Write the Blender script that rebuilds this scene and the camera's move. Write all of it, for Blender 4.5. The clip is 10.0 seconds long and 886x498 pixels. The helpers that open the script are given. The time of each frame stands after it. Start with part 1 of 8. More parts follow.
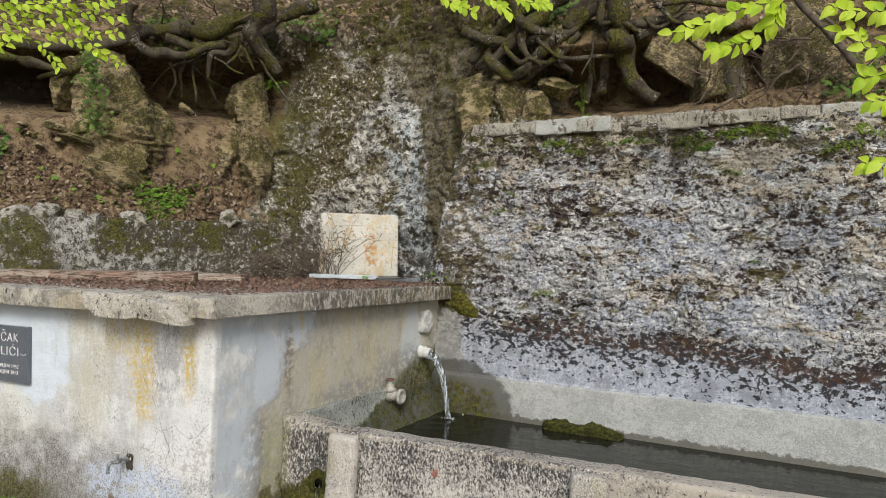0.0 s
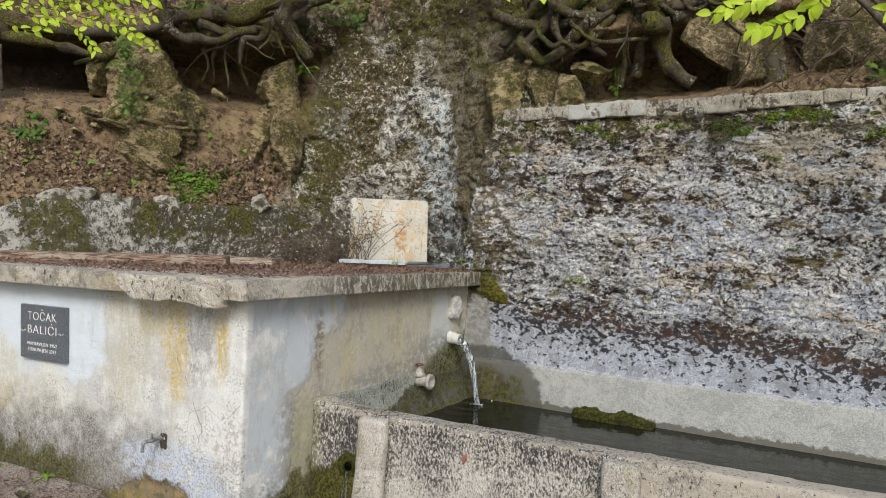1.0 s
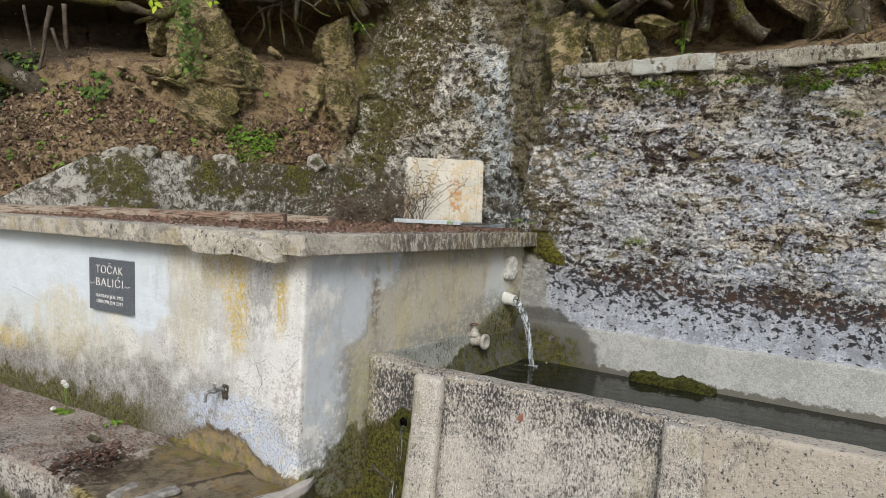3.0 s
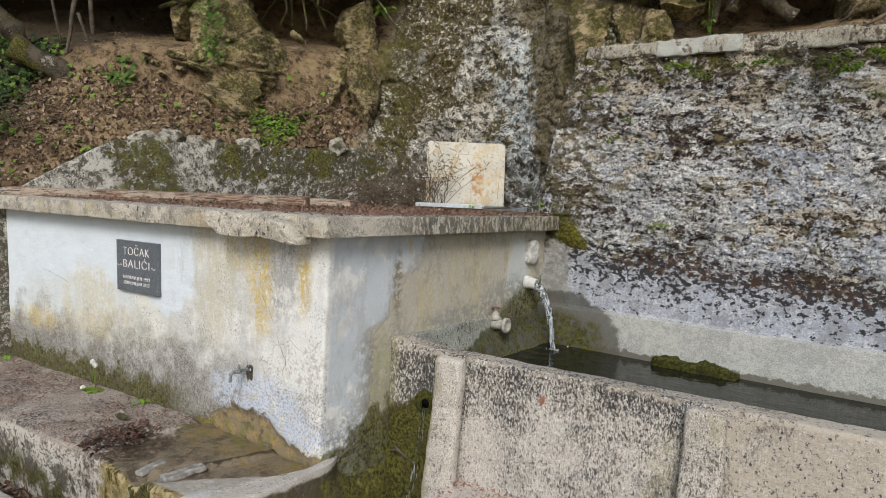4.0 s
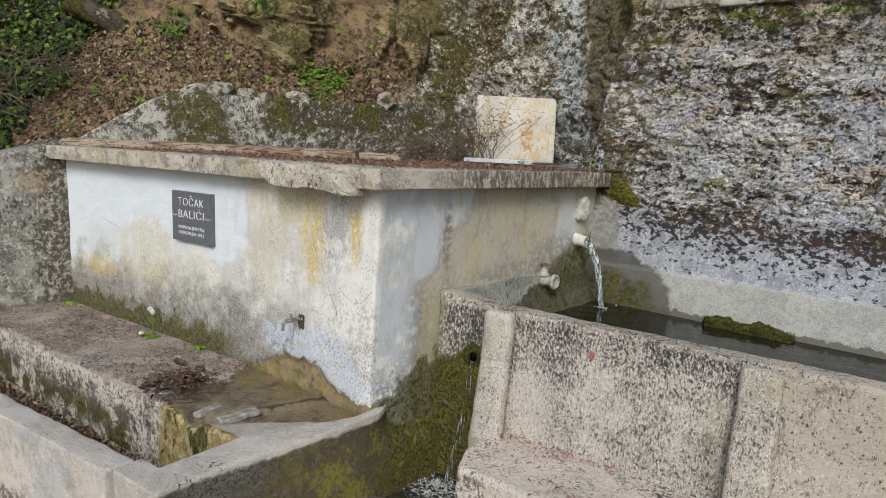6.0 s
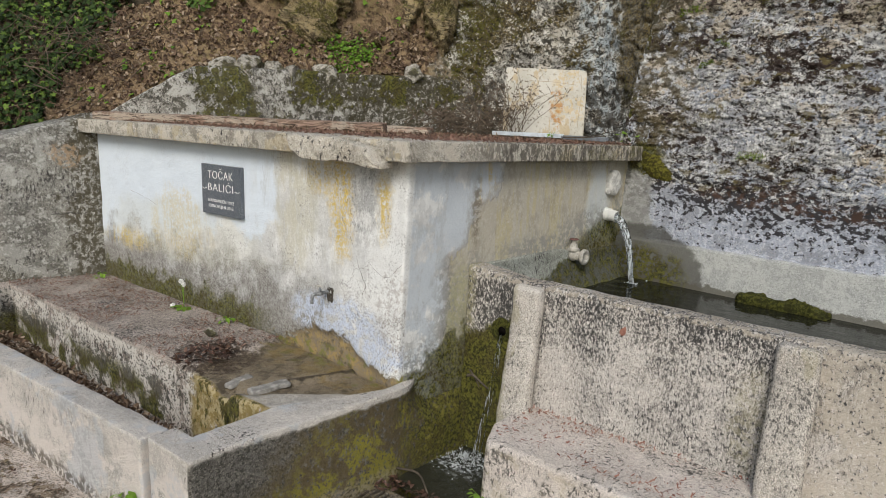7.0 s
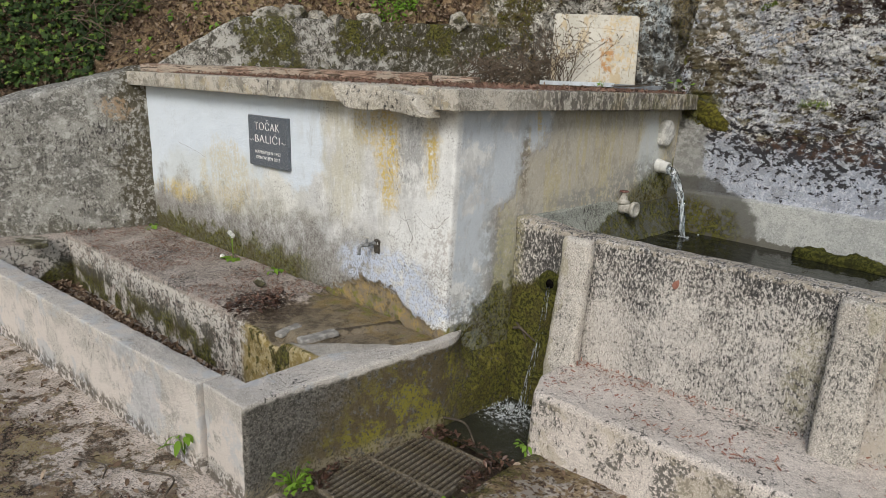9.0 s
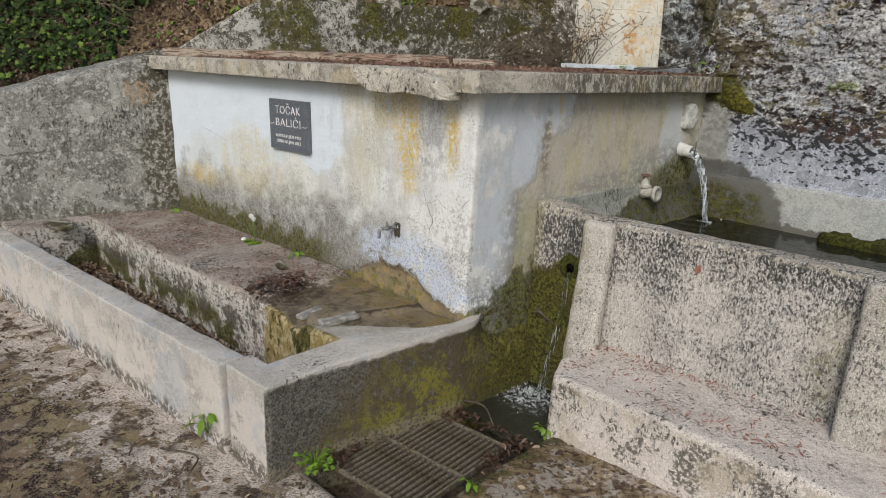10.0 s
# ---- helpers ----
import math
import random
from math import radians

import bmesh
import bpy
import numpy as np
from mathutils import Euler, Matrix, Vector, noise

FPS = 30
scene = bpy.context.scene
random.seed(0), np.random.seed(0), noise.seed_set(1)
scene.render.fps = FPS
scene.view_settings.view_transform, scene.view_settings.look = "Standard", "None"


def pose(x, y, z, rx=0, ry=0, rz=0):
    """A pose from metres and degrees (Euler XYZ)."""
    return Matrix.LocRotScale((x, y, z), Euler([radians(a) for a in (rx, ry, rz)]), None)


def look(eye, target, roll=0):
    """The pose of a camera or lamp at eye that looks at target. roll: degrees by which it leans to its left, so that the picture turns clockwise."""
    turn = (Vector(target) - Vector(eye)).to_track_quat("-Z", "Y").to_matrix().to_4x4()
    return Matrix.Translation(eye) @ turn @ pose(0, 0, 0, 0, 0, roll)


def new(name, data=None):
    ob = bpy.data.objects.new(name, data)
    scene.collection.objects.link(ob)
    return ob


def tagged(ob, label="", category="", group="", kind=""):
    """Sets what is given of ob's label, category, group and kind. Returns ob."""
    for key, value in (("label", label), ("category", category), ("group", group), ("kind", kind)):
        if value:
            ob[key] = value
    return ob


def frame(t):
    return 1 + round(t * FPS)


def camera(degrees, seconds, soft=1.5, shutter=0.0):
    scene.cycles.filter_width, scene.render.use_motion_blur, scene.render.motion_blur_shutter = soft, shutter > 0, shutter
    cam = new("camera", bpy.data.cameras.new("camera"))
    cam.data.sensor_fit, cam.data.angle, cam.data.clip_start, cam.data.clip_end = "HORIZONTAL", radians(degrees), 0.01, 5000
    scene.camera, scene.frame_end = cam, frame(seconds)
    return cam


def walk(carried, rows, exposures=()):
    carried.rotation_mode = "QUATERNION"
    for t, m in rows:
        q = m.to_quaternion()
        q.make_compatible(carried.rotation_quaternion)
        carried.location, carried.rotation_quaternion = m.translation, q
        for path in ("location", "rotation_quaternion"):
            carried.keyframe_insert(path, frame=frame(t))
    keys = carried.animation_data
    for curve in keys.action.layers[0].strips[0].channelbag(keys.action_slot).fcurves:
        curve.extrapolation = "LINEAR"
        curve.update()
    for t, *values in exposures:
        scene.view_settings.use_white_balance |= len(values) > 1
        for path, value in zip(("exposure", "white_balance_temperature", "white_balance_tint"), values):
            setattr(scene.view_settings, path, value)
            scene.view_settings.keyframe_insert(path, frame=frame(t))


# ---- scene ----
cam = camera(66.1, 10.0, soft=0.6)
PATH = [
    (0, (2.241, -2.336, 1.853), (1.386, -0.528, 1.841), 0.6),
    (0.5, (2.237, -2.339, 1.843), (1.348, -0.547, 1.818), 0.8),
    (1, (2.219, -2.321, 1.836), (1.291, -0.55, 1.788), 1.0),
    (1.5, (2.194, -2.312, 1.826), (1.232, -0.561, 1.749), 1.2),
    (2, (2.177, -2.3, 1.815), (1.182, -0.569, 1.71), 1.3),
    (2.5, (2.167, -2.297, 1.806), (1.143, -0.584, 1.675), 1.4),
    (4, (2.163, -2.307, 1.786), (1.064, -0.647, 1.588), 1.5),
    (4.5, (2.156, -2.317, 1.779), (1.038, -0.674, 1.556), 1.6),
    (5, (2.151, -2.321, 1.767), (1.01, -0.698, 1.515), 1.7),
    (5.5, (2.137, -2.324, 1.759), (0.975, -0.722, 1.475), 1.9),
    (7, (2.089, -2.318, 1.738), (0.856, -0.792, 1.347), 1.9),
    (7.5, (2.075, -2.321, 1.731), (0.824, -0.821, 1.302), 1.8),
    (8, (2.064, -2.319, 1.722), (0.795, -0.845, 1.257), 1.6),
    (8.5, (2.056, -2.318, 1.716), (0.771, -0.868, 1.221), 1.5),
    (9, (2.046, -2.319, 1.71), (0.746, -0.891, 1.189), 1.4),
    (9.5, (2.046, -2.322, 1.705), (0.73, -0.917, 1.162), 1.3),
    (10, (2.042, -2.326, 1.7), (0.711, -0.943, 1.137), 1.2),
]
walk(cam, [(t, look(eye, target, roll)) for t, eye, target, roll in PATH], exposures=((0.0, 0.36), (4.0, 0.31), (5.5, 0.28), (7.0, 0.23), (10.0, 0.17)))

# ---- light: soft open shade, bright sky on the viewer's side ----
world = bpy.data.worlds.new("sky")
scene.world = world
world.use_nodes = True
wn = world.node_tree
sky = wn.nodes.new("ShaderNodeTexSky")
sky.sky_type = "NISHITA"
sky.sun_disc = False
sky.sun_elevation = radians(38)
sky.sun_rotation = radians(151)
sky.dust_density = 3.0
sky.ozone_density = 0.6
haze = wn.nodes.new("ShaderNodeMix")
haze.data_type, haze.blend_type = "RGBA", "MULTIPLY"
haze.inputs[0].default_value = 1.0
haze.inputs[7].default_value = (0.905, 0.965, 0.985, 1.0)
wn.links.new(sky.outputs[0], haze.inputs[6])
wn.links.new(haze.outputs[2], wn.nodes["Background"].inputs[0])
wn.nodes["Background"].inputs[1].default_value = 0.105
sun_data = bpy.data.lights.new("sun", "SUN")
sun_data.energy = 2.0
sun_data.angle = radians(22)
sun_data.color = (1.0, 0.985, 0.965)
sun = new("sun", sun_data)
sun.matrix_world = look((4.2, -7.5, 6.7), (0, 0, 0))

# ---- noise and mesh tools ----
def hashed(i, j, k, seed):
    n = (i * 374761393 + j * 668265263 + k * 2147483647 + seed * 1274126177) & 0xFFFFFFFF
    n = ((n ^ (n >> 13)) * 1274126177) & 0xFFFFFFFF
    n = ((n ^ (n >> 16)) * 2246822519) & 0xFFFFFFFF
    return ((n ^ (n >> 15)) & 0xFFFFFF) / float(0xFFFFFF)


def value_noise(p, seed=0):
    q = np.floor(p).astype(np.int64)
    f = p - q
    f = f * f * f * (f * (f * 6 - 15) + 10)
    out = 0.0
    for a in (0, 1):
        for b in (0, 1):
            for c in (0, 1):
                w = (f[:, 0] if a else 1 - f[:, 0]) * (f[:, 1] if b else 1 - f[:, 1]) * (f[:, 2] if c else 1 - f[:, 2])
                out = out + w * hashed(q[:, 0] + a, q[:, 1] + b, q[:, 2] + c, seed)
    return out * 2 - 1


def fbm(p, scale=1.0, octaves=4, seed=0, gain=0.5):
    p = np.asarray(p, float) * scale
    out, amp, total = 0.0, 1.0, 0.0
    for o in range(octaves):
        out = out + amp * value_noise(p * 2.03**o + 17.3 * o, seed + o)
        total += amp
        amp *= gain
    return out / total


def cells(p, scale=1.0, seed=0):
    """Nearest and second nearest cell distance."""
    p = np.asarray(p, float) * scale
    q = np.floor(p).astype(np.int64)
    d1 = np.full(len(p), 9.0)
    d2 = np.full(len(p), 9.0)
    for a in (-1, 0, 1):
        for b in (-1, 0, 1):
            for c in (-1, 0, 1):
                i, j, k = q[:, 0] + a, q[:, 1] + b, q[:, 2] + c
                spot = np.stack([i + hashed(i, j, k, seed), j + hashed(i, j, k, seed + 1), k + hashed(i, j, k, seed + 2)], 1)
                d = np.linalg.norm(spot - p, axis=1)
                d2 = np.where(d < d1, d1, np.minimum(d2, d))
                d1 = np.minimum(d1, d)
    return d1, d2


def smooth(a, b, x):
    t = np.clip((np.asarray(x, float) - a) / (b - a), 0, 1)
    return t * t * (3 - 2 * t)


def mesh_of(name, verts, faces, mat, shade=True):
    me = bpy.data.meshes.new(name)
    me.from_pydata(np.asarray(verts, float).tolist(), [], [list(map(int, f)) for f in faces])
    me.update()
    if shade:
        me.polygons.foreach_set("use_smooth", [True] * len(me.polygons))
    if mat:
        me.materials.append(mat)
    return me


def thing(name, label, category, group="", kind="", data=None, at=None):
    ob = new(name, data)
    if data is None:
        ob.empty_display_size = 0.1
    if at is not None:
        ob.matrix_world = at
    return tagged(ob, label, category, group, kind)


def part(name, me, parent, label="", mat=None, kind=""):
    """One mesh under a thing; a bmesh is turned into a mesh with that material."""
    if isinstance(me, bmesh.types.BMesh):
        bm, me = me, bpy.data.meshes.new(name)
        bm.to_mesh(me)
        bm.free()
        if mat:
            me.materials.append(mat)
    ob = new(name, me)
    ob.parent = parent
    return tagged(ob, label, kind=kind)


def rough_box(x0, x1, y0, y1, z0, z1, res=0.03, r=0.01, amp=0.003, scale=6.0, seed=0, warp=None, carve=None):
    """A box with rounded edges on a fine grid, roughened by noise: vertices and quads."""
    lo, hi = np.array([x0, y0, z0], float), np.array([x1, y1, z1], float)
    n = np.maximum(np.round((hi - lo) / res).astype(int), 1)
    axes = []
    for a in range(3):
        t = np.linspace(lo[a], hi[a], n[a] + 1)
        rr = min(r, (hi[a] - lo[a]) / 2.5)
        t = np.unique(np.round(np.concatenate([t, [lo[a] + rr * 0.35, lo[a] + rr, hi[a] - rr, hi[a] - rr * 0.35]]), 6))
        axes.append(t)
    verts, quads, base = [], [], 0
    for a in range(3):
        b, c = (a + 1) % 3, (a + 2) % 3
        tb, tc = axes[b], axes[c]
        gb, gc = np.meshgrid(tb, tc, indexing="ij")
        for side in (0, 1):
            p = np.zeros((gb.size, 3))
            p[:, a] = hi[a] if side else lo[a]
            p[:, b], p[:, c] = gb.ravel(), gc.ravel()
            idx = np.arange(gb.size).reshape(gb.shape) + base
            q = np.stack([idx[:-1, :-1], idx[1:, :-1], idx[1:, 1:], idx[:-1, 1:]], -1).reshape(-1, 4)
            quads.append(q if side else q[:, ::-1])
            verts.append(p)
            base += gb.size
    p = np.concatenate(verts)
    f = np.concatenate(quads)
    key, inv = np.unique(np.round(p, 5), axis=0, return_inverse=True)
    f = inv.ravel()[f]
    p = key
    rr = np.minimum(r, (hi - lo) / 2.5)
    inner = np.clip(p, lo + rr, hi - rr)
    d = p - inner
    length = np.linalg.norm(d / np.maximum(rr, 1e-9), axis=1, keepdims=True)
    nrm = d / np.maximum(np.linalg.norm(d, axis=1, keepdims=True), 1e-9)
    p = inner + d / np.maximum(length, 1e-9)
    p = p + nrm * (amp * (fbm(p, scale, 4, seed) + 0.6 * fbm(p, scale * 5, 2, seed + 9)))[:, None]
    if carve is not None:
        p = carve(p, nrm)
    if warp is not None:
        p = warp(p)
    return p, f


def block(name, parent, mat, box, label="", warp=None, carve=None, **how):
    p, f = rough_box(*box, warp=warp, carve=carve, **how)
    return part(name, mesh_of(name, p, f, mat), parent, label)


def sheet(fn, nu, nv):
    """A grid surface from fn(u, v) with arrays in 0..1."""
    u, v = np.meshgrid(np.linspace(0, 1, nu), np.linspace(0, 1, nv), indexing="ij")
    p = fn(u.ravel(), v.ravel())
    i = np.arange(nu * nv).reshape(nu, nv)
    f = np.stack([i[:-1, :-1], i[1:, :-1], i[1:, 1:], i[:-1, 1:]], -1).reshape(-1, 4)
    return p, f


def tube(points, radii, sides=8, knots=0.0, seed=0):
    """A closed tube along points: vertices and faces."""
    pts = np.asarray(points, float)
    radii = np.asarray(radii, float) * np.ones(len(pts))
    tang = np.gradient(pts, axis=0)
    tang /= np.linalg.norm(tang, axis=1, keepdims=True) + 1e-9
    side = np.cross(tang[0], (0.3, 0.2, 0.93))
    side /= np.linalg.norm(side) + 1e-9
    verts, faces = [], []
    for i, (p, t, r) in enumerate(zip(pts, tang, radii)):
        side = side - t * (side @ t)
        side /= np.linalg.norm(side) + 1e-9
        up = np.cross(t, side)
        a = np.linspace(0, 2 * math.pi, sides, endpoint=False)
        verts.append(p + r * (np.cos(a)[:, None] * side + np.sin(a)[:, None] * up))
    v = np.concatenate(verts)
    if knots:
        c = np.repeat(pts, sides, axis=0)
        v = c + (v - c) * (1 + knots * fbm(v, 9, 3, seed))[:, None]
    n = len(pts)
    for i in range(n - 1):
        for k in range(sides):
            a, b = i * sides + k, i * sides + (k + 1) % sides
            faces.append((a, b, b + sides, a + sides))
    faces.append(tuple(range(sides))[::-1])
    faces.append(tuple((n - 1) * sides + k for k in range(sides)))
    return v, faces


def lathe(profile, sides=20, axis="z", center=(0, 0, 0)):
    """A turned form from (radius, height) pairs: vertices and faces."""
    verts, faces = [], []
    for r, h in profile:
        for k in range(sides):
            a = 2 * math.pi * k / sides
            q = (r * math.cos(a), r * math.sin(a), h)
            q = {"z": q, "x": (q[2], q[0], q[1]), "y": (q[0], q[2], q[1])}[axis]
            verts.append(tuple(q[m] + center[m] for m in range(3)))
    for i in range(len(profile) - 1):
        for k in range(sides):
            a, b = i * sides + k, i * sides + (k + 1) % sides
            faces.append((a, b, b + sides, a + sides))
    faces.append(tuple(range(sides))[::-1])
    faces.append(tuple((len(profile) - 1) * sides + k for k in range(sides)))
    return verts, faces


def join(*pieces):
    verts, faces, base = [], [], 0
    for v, f in pieces:
        verts.append(np.asarray(v, float))
        faces += [tuple(int(k) + base for k in face) for face in f]
        base += len(v)
    return np.concatenate(verts), faces


def smooth_path(pts, n=5):
    pts = [np.array(q, float) for q in pts]
    pts = [2 * pts[0] - pts[1]] + pts + [2 * pts[-1] - pts[-2]]
    out = []
    for i in range(1, len(pts) - 2):
        a, b, c, d = pts[i - 1 : i + 3]
        for t in np.linspace(0, 1, n, endpoint=False):
            out.append(0.5 * (2 * b + (c - a) * t + (2 * a - 5 * b + 4 * c - d) * t**2 + (3 * b - a - 3 * c + d) * t**3))
    out.append(pts[-2])
    return np.array(out)


# ---- materials ----
class Nodes:
    """Short hand for building one surface material from layers."""

    def __init__(self, name, rough=0.9, spec=0.3):
        self.mat = bpy.data.materials.new(name)
        self.mat.use_nodes = True
        self.nt = self.mat.node_tree
        self.b = self.nt.nodes["Principled BSDF"]
        self.b.inputs["Roughness"].default_value = rough
        self.b.inputs["Specular IOR Level"].default_value = spec
        self.co = self.nt.nodes.new("ShaderNodeTexCoord").outputs["Object"]
        self.col = None

    def put(self, socket, value):
        if hasattr(value, "links"):
            self.nt.links.new(value, socket)
        else:
            socket.default_value = (*value, 1.0) if isinstance(value, tuple) and len(value) == 3 and socket.type == "RGBA" else value

    def math(self, op, a, b=0.0, clamp=False):
        n = self.nt.nodes.new("ShaderNodeMath")
        n.operation, n.use_clamp = op, clamp
        self.put(n.inputs[0], a)
        self.put(n.inputs[1], b)
        return n.outputs[0]

    def scaled(self, sx, sy, sz, at=(0, 0, 0)):
        n = self.nt.nodes.new("ShaderNodeMapping")
        n.inputs["Scale"].default_value = (sx, sy, sz)
        n.inputs["Location"].default_value = at
        self.nt.links.new(self.co, n.inputs[0])
        return n.outputs[0]

    def raw(self, scale, detail=6.0, rough=0.6, co=None, warp=0.0):
        n = self.nt.nodes.new("ShaderNodeTexNoise")
        n.inputs["Scale"].default_value, n.inputs["Detail"].default_value = scale, detail
        n.inputs["Roughness"].default_value, n.inputs["Distortion"].default_value = rough, warp
        self.nt.links.new(co or self.co, n.inputs["Vector"])
        return n.outputs["Fac"]

    def noise(self, scale, detail=6.0, rough=0.6, co=None, warp=0.0):
        """Noise stretched to the same spread however many octaves it has."""
        w = [rough**k for k in range(int(detail) + 1)]
        gain = 0.11 / (0.135 * math.sqrt(sum(q * q for q in w)) / sum(w))
        n = self.nt.nodes.new("ShaderNodeMath")
        n.operation = "MULTIPLY_ADD"
        n.inputs[1].default_value, n.inputs[2].default_value = gain, 0.5 - 0.5 * gain
        self.nt.links.new(self.raw(scale, detail, rough, co, warp), n.inputs[0])
        return n.outputs[0]

    def vor(self, scale, feature="F1", co=None, rand=1.0, out="Distance"):
        n = self.nt.nodes.new("ShaderNodeTexVoronoi")
        n.feature = feature
        n.inputs["Scale"].default_value, n.inputs["Randomness"].default_value = scale, rand
        self.nt.links.new(co or self.co, n.inputs["Vector"])
        return n.outputs[out]

    def step(self, x, a, b, lo=0.0, hi=1.0):
        n = self.nt.nodes.new("ShaderNodeMapRange")
        n.interpolation_type = "SMOOTHSTEP"
        self.put(n.inputs["Value"], x)
        for key, v in (("From Min", a), ("From Max", b), ("To Min", lo), ("To Max", hi)):
            n.inputs[key].default_value = v
        return n.outputs["Result"]

    def axis(self, k):
        n = self.nt.nodes.new("ShaderNodeSeparateXYZ")
        self.nt.links.new(self.co, n.inputs[0])
        return n.outputs[k]

    def spot(self, x, y, z, rx, ry, rz, wobble=0.5, scale=6.0, edge=0.25):
        """1 inside an uneven ellipsoid."""
        d = self.nt.nodes.new("ShaderNodeVectorMath")
        d.operation = "LENGTH"
        self.nt.links.new(self.scaled(1 / rx, 1 / ry, 1 / rz, (-x / rx, -y / ry, -z / rz)), d.inputs[0])
        w = self.math("MULTIPLY", self.math("SUBTRACT", self.noise(scale, 5, 0.65), 0.5), wobble * 1.4)
        return self.step(self.math("ADD", d.outputs["Value"], w), 1 + edge, 1 - edge)

    def mul(self, *xs):
        out = xs[0]
        for x in xs[1:]:
            out = self.math("MULTIPLY", out, x, True)
        return out

    def big(self, *xs):
        out = xs[0]
        for x in xs[1:]:
            out = self.math("MAXIMUM", out, x)
        return out

    def inv(self, x):
        return self.math("SUBTRACT", 1.0, x, True)

    def mix(self, fac, a, b):
        n = self.nt.nodes.new("ShaderNodeMix")
        n.data_type = "RGBA"
        self.put(n.inputs[0], fac)
        self.put(n.inputs[6], a)
        self.put(n.inputs[7], b)
        return n.outputs[2]

    def base(self, a, b, fac):
        self.col = self.mix(fac, a, b)
        return self

    def over(self, color, fac):
        self.col = self.mix(fac, self.col, color)
        return self

    def random(self, island=False):
        if island:
            return self.nt.nodes.new("ShaderNodeNewGeometry").outputs["Random Per Island"]
        return self.nt.nodes.new("ShaderNodeObjectInfo").outputs["Random"]

    def facing_up(self):
        n = self.nt.nodes.new("ShaderNodeSeparateXYZ")
        self.nt.links.new(self.nt.nodes.new("ShaderNodeNewGeometry").outputs["Normal"], n.inputs[0])
        return n.outputs[2]

    def relief(self, height, strength=0.5, dist=0.01):
        n = self.nt.nodes.new("ShaderNodeBump")
        n.inputs["Strength"].default_value, n.inputs["Distance"].default_value = strength, dist
        self.nt.links.new(height, n.inputs["Height"])
        last = self.b.inputs["Normal"]
        if last.links:
            self.nt.links.new(last.links[0].from_socket, n.inputs["Normal"])
        self.nt.links.new(n.outputs[0], last)
        return self

    def gloss(self, fac, wet, dry):
        self.put(self.b.inputs["Roughness"], self.step(fac, 0, 1, dry, wet))
        return self

    def done(self):
        if self.col is not None:
            self.nt.links.new(self.col, self.b.inputs["Base Color"])
        return self.mat


MOSS_A, MOSS_B = (0.024, 0.025, 0.007), (0.135, 0.128, 0.020)


def moss_colour(m, scale=60):
    a = m.mix(m.step(m.noise(scale, 5, 0.75), 0.38, 0.62), MOSS_A, MOSS_B)
    a = m.mix(m.mul(m.step(m.noise(7, 5, 0.7), 0.46, 0.62), 0.6), a, (0.060, 0.045, 0.016))
    return m.mix(m.mul(m.step(m.noise(160, 3, 0.7), 0.57, 0.64), 0.5), a, (0.22, 0.21, 0.05))


def weathered(name, light, mid, lichen=(0.035, 0.032, 0.03), amount=0.5, grain=140, seed=0.0, bump=0.6, coarse=1.0, size=62):
    """Weathered cast concrete: mottled, pitted, with black lichen flecks gathered in patches."""
    m = Nodes(name, 0.93, 0.25)
    here = m.scaled(1, 1, 1, (seed, seed * 1.7, 0))
    m.base(light, mid, m.step(m.noise(5, 6, 0.7, here), 0.38, 0.64))
    m.over(tuple(c * 0.68 for c in mid), m.mul(m.step(m.noise(24, 7, 0.8, here), 0.52, 0.62), 0.5 * coarse))
    m.over(tuple(min(1, c * 1.32) for c in light), m.mul(m.step(m.noise(70, 5, 0.78, here), 0.54, 0.60), 0.65 * coarse))
    m.over(tuple(c * 0.40 for c in mid), m.mul(m.step(m.noise(150, 4, 0.75, here), 0.57, 0.62), 0.3 + 0.3 * coarse))
    m.over(tuple(c * 0.30 for c in mid), m.mul(m.step(m.noise(240, 3, 0.7, here), 0.57, 0.62), 0.65))
    m.over(tuple(min(1, c * 1.5) for c in light), m.mul(m.step(m.noise(210, 3, 0.7, here), 0.58, 0.63), 0.65))
    dense = m.math("MULTIPLY", m.math("SUBTRACT", m.noise(2.3, 6, 0.7, here), 0.5), 0.8 if amount > 0.9 else 0.5)
    fleck = m.math("ADD", m.noise(size, 5, 0.70, m.scaled(1, 1, 0.5, (seed, 0, 0))), dense)
    cut = 0.68 - 0.15 * amount
    m.over(tuple(2.6 * q for q in lichen), m.mul(m.step(fleck, cut - 0.05, cut + 0.01), 0.7))
    m.over(tuple(1.3 * q for q in lichen), m.mul(m.step(fleck, cut + 0.015, cut + 0.06), 0.8))
    m.over(lichen, m.mul(m.step(fleck, cut + 0.08, cut + 0.11), 0.8))
    m.over(tuple(1.8 * q for q in lichen), m.mul(m.step(m.math("ADD", m.noise(150, 4, 0.7), dense), cut + 0.02, cut + 0.05), 0.7))
    m.relief(m.raw(grain, 4, 0.75), bump, 0.008)
    m.relief(m.raw(22, 6, 0.7), 0.6, 0.02)
    return m


def moss_over(m, mask, wet=False):
    m.over(moss_colour(m), mask)
    m.relief(m.mul(m.raw(170, 3, 0.8), mask), 0.9, 0.012)
    return m


def concrete_plain(name, light=(0.40, 0.37, 0.32), mid=(0.26, 0.24, 0.21), **kw):
    return weathered(name, light, mid, **kw).done()


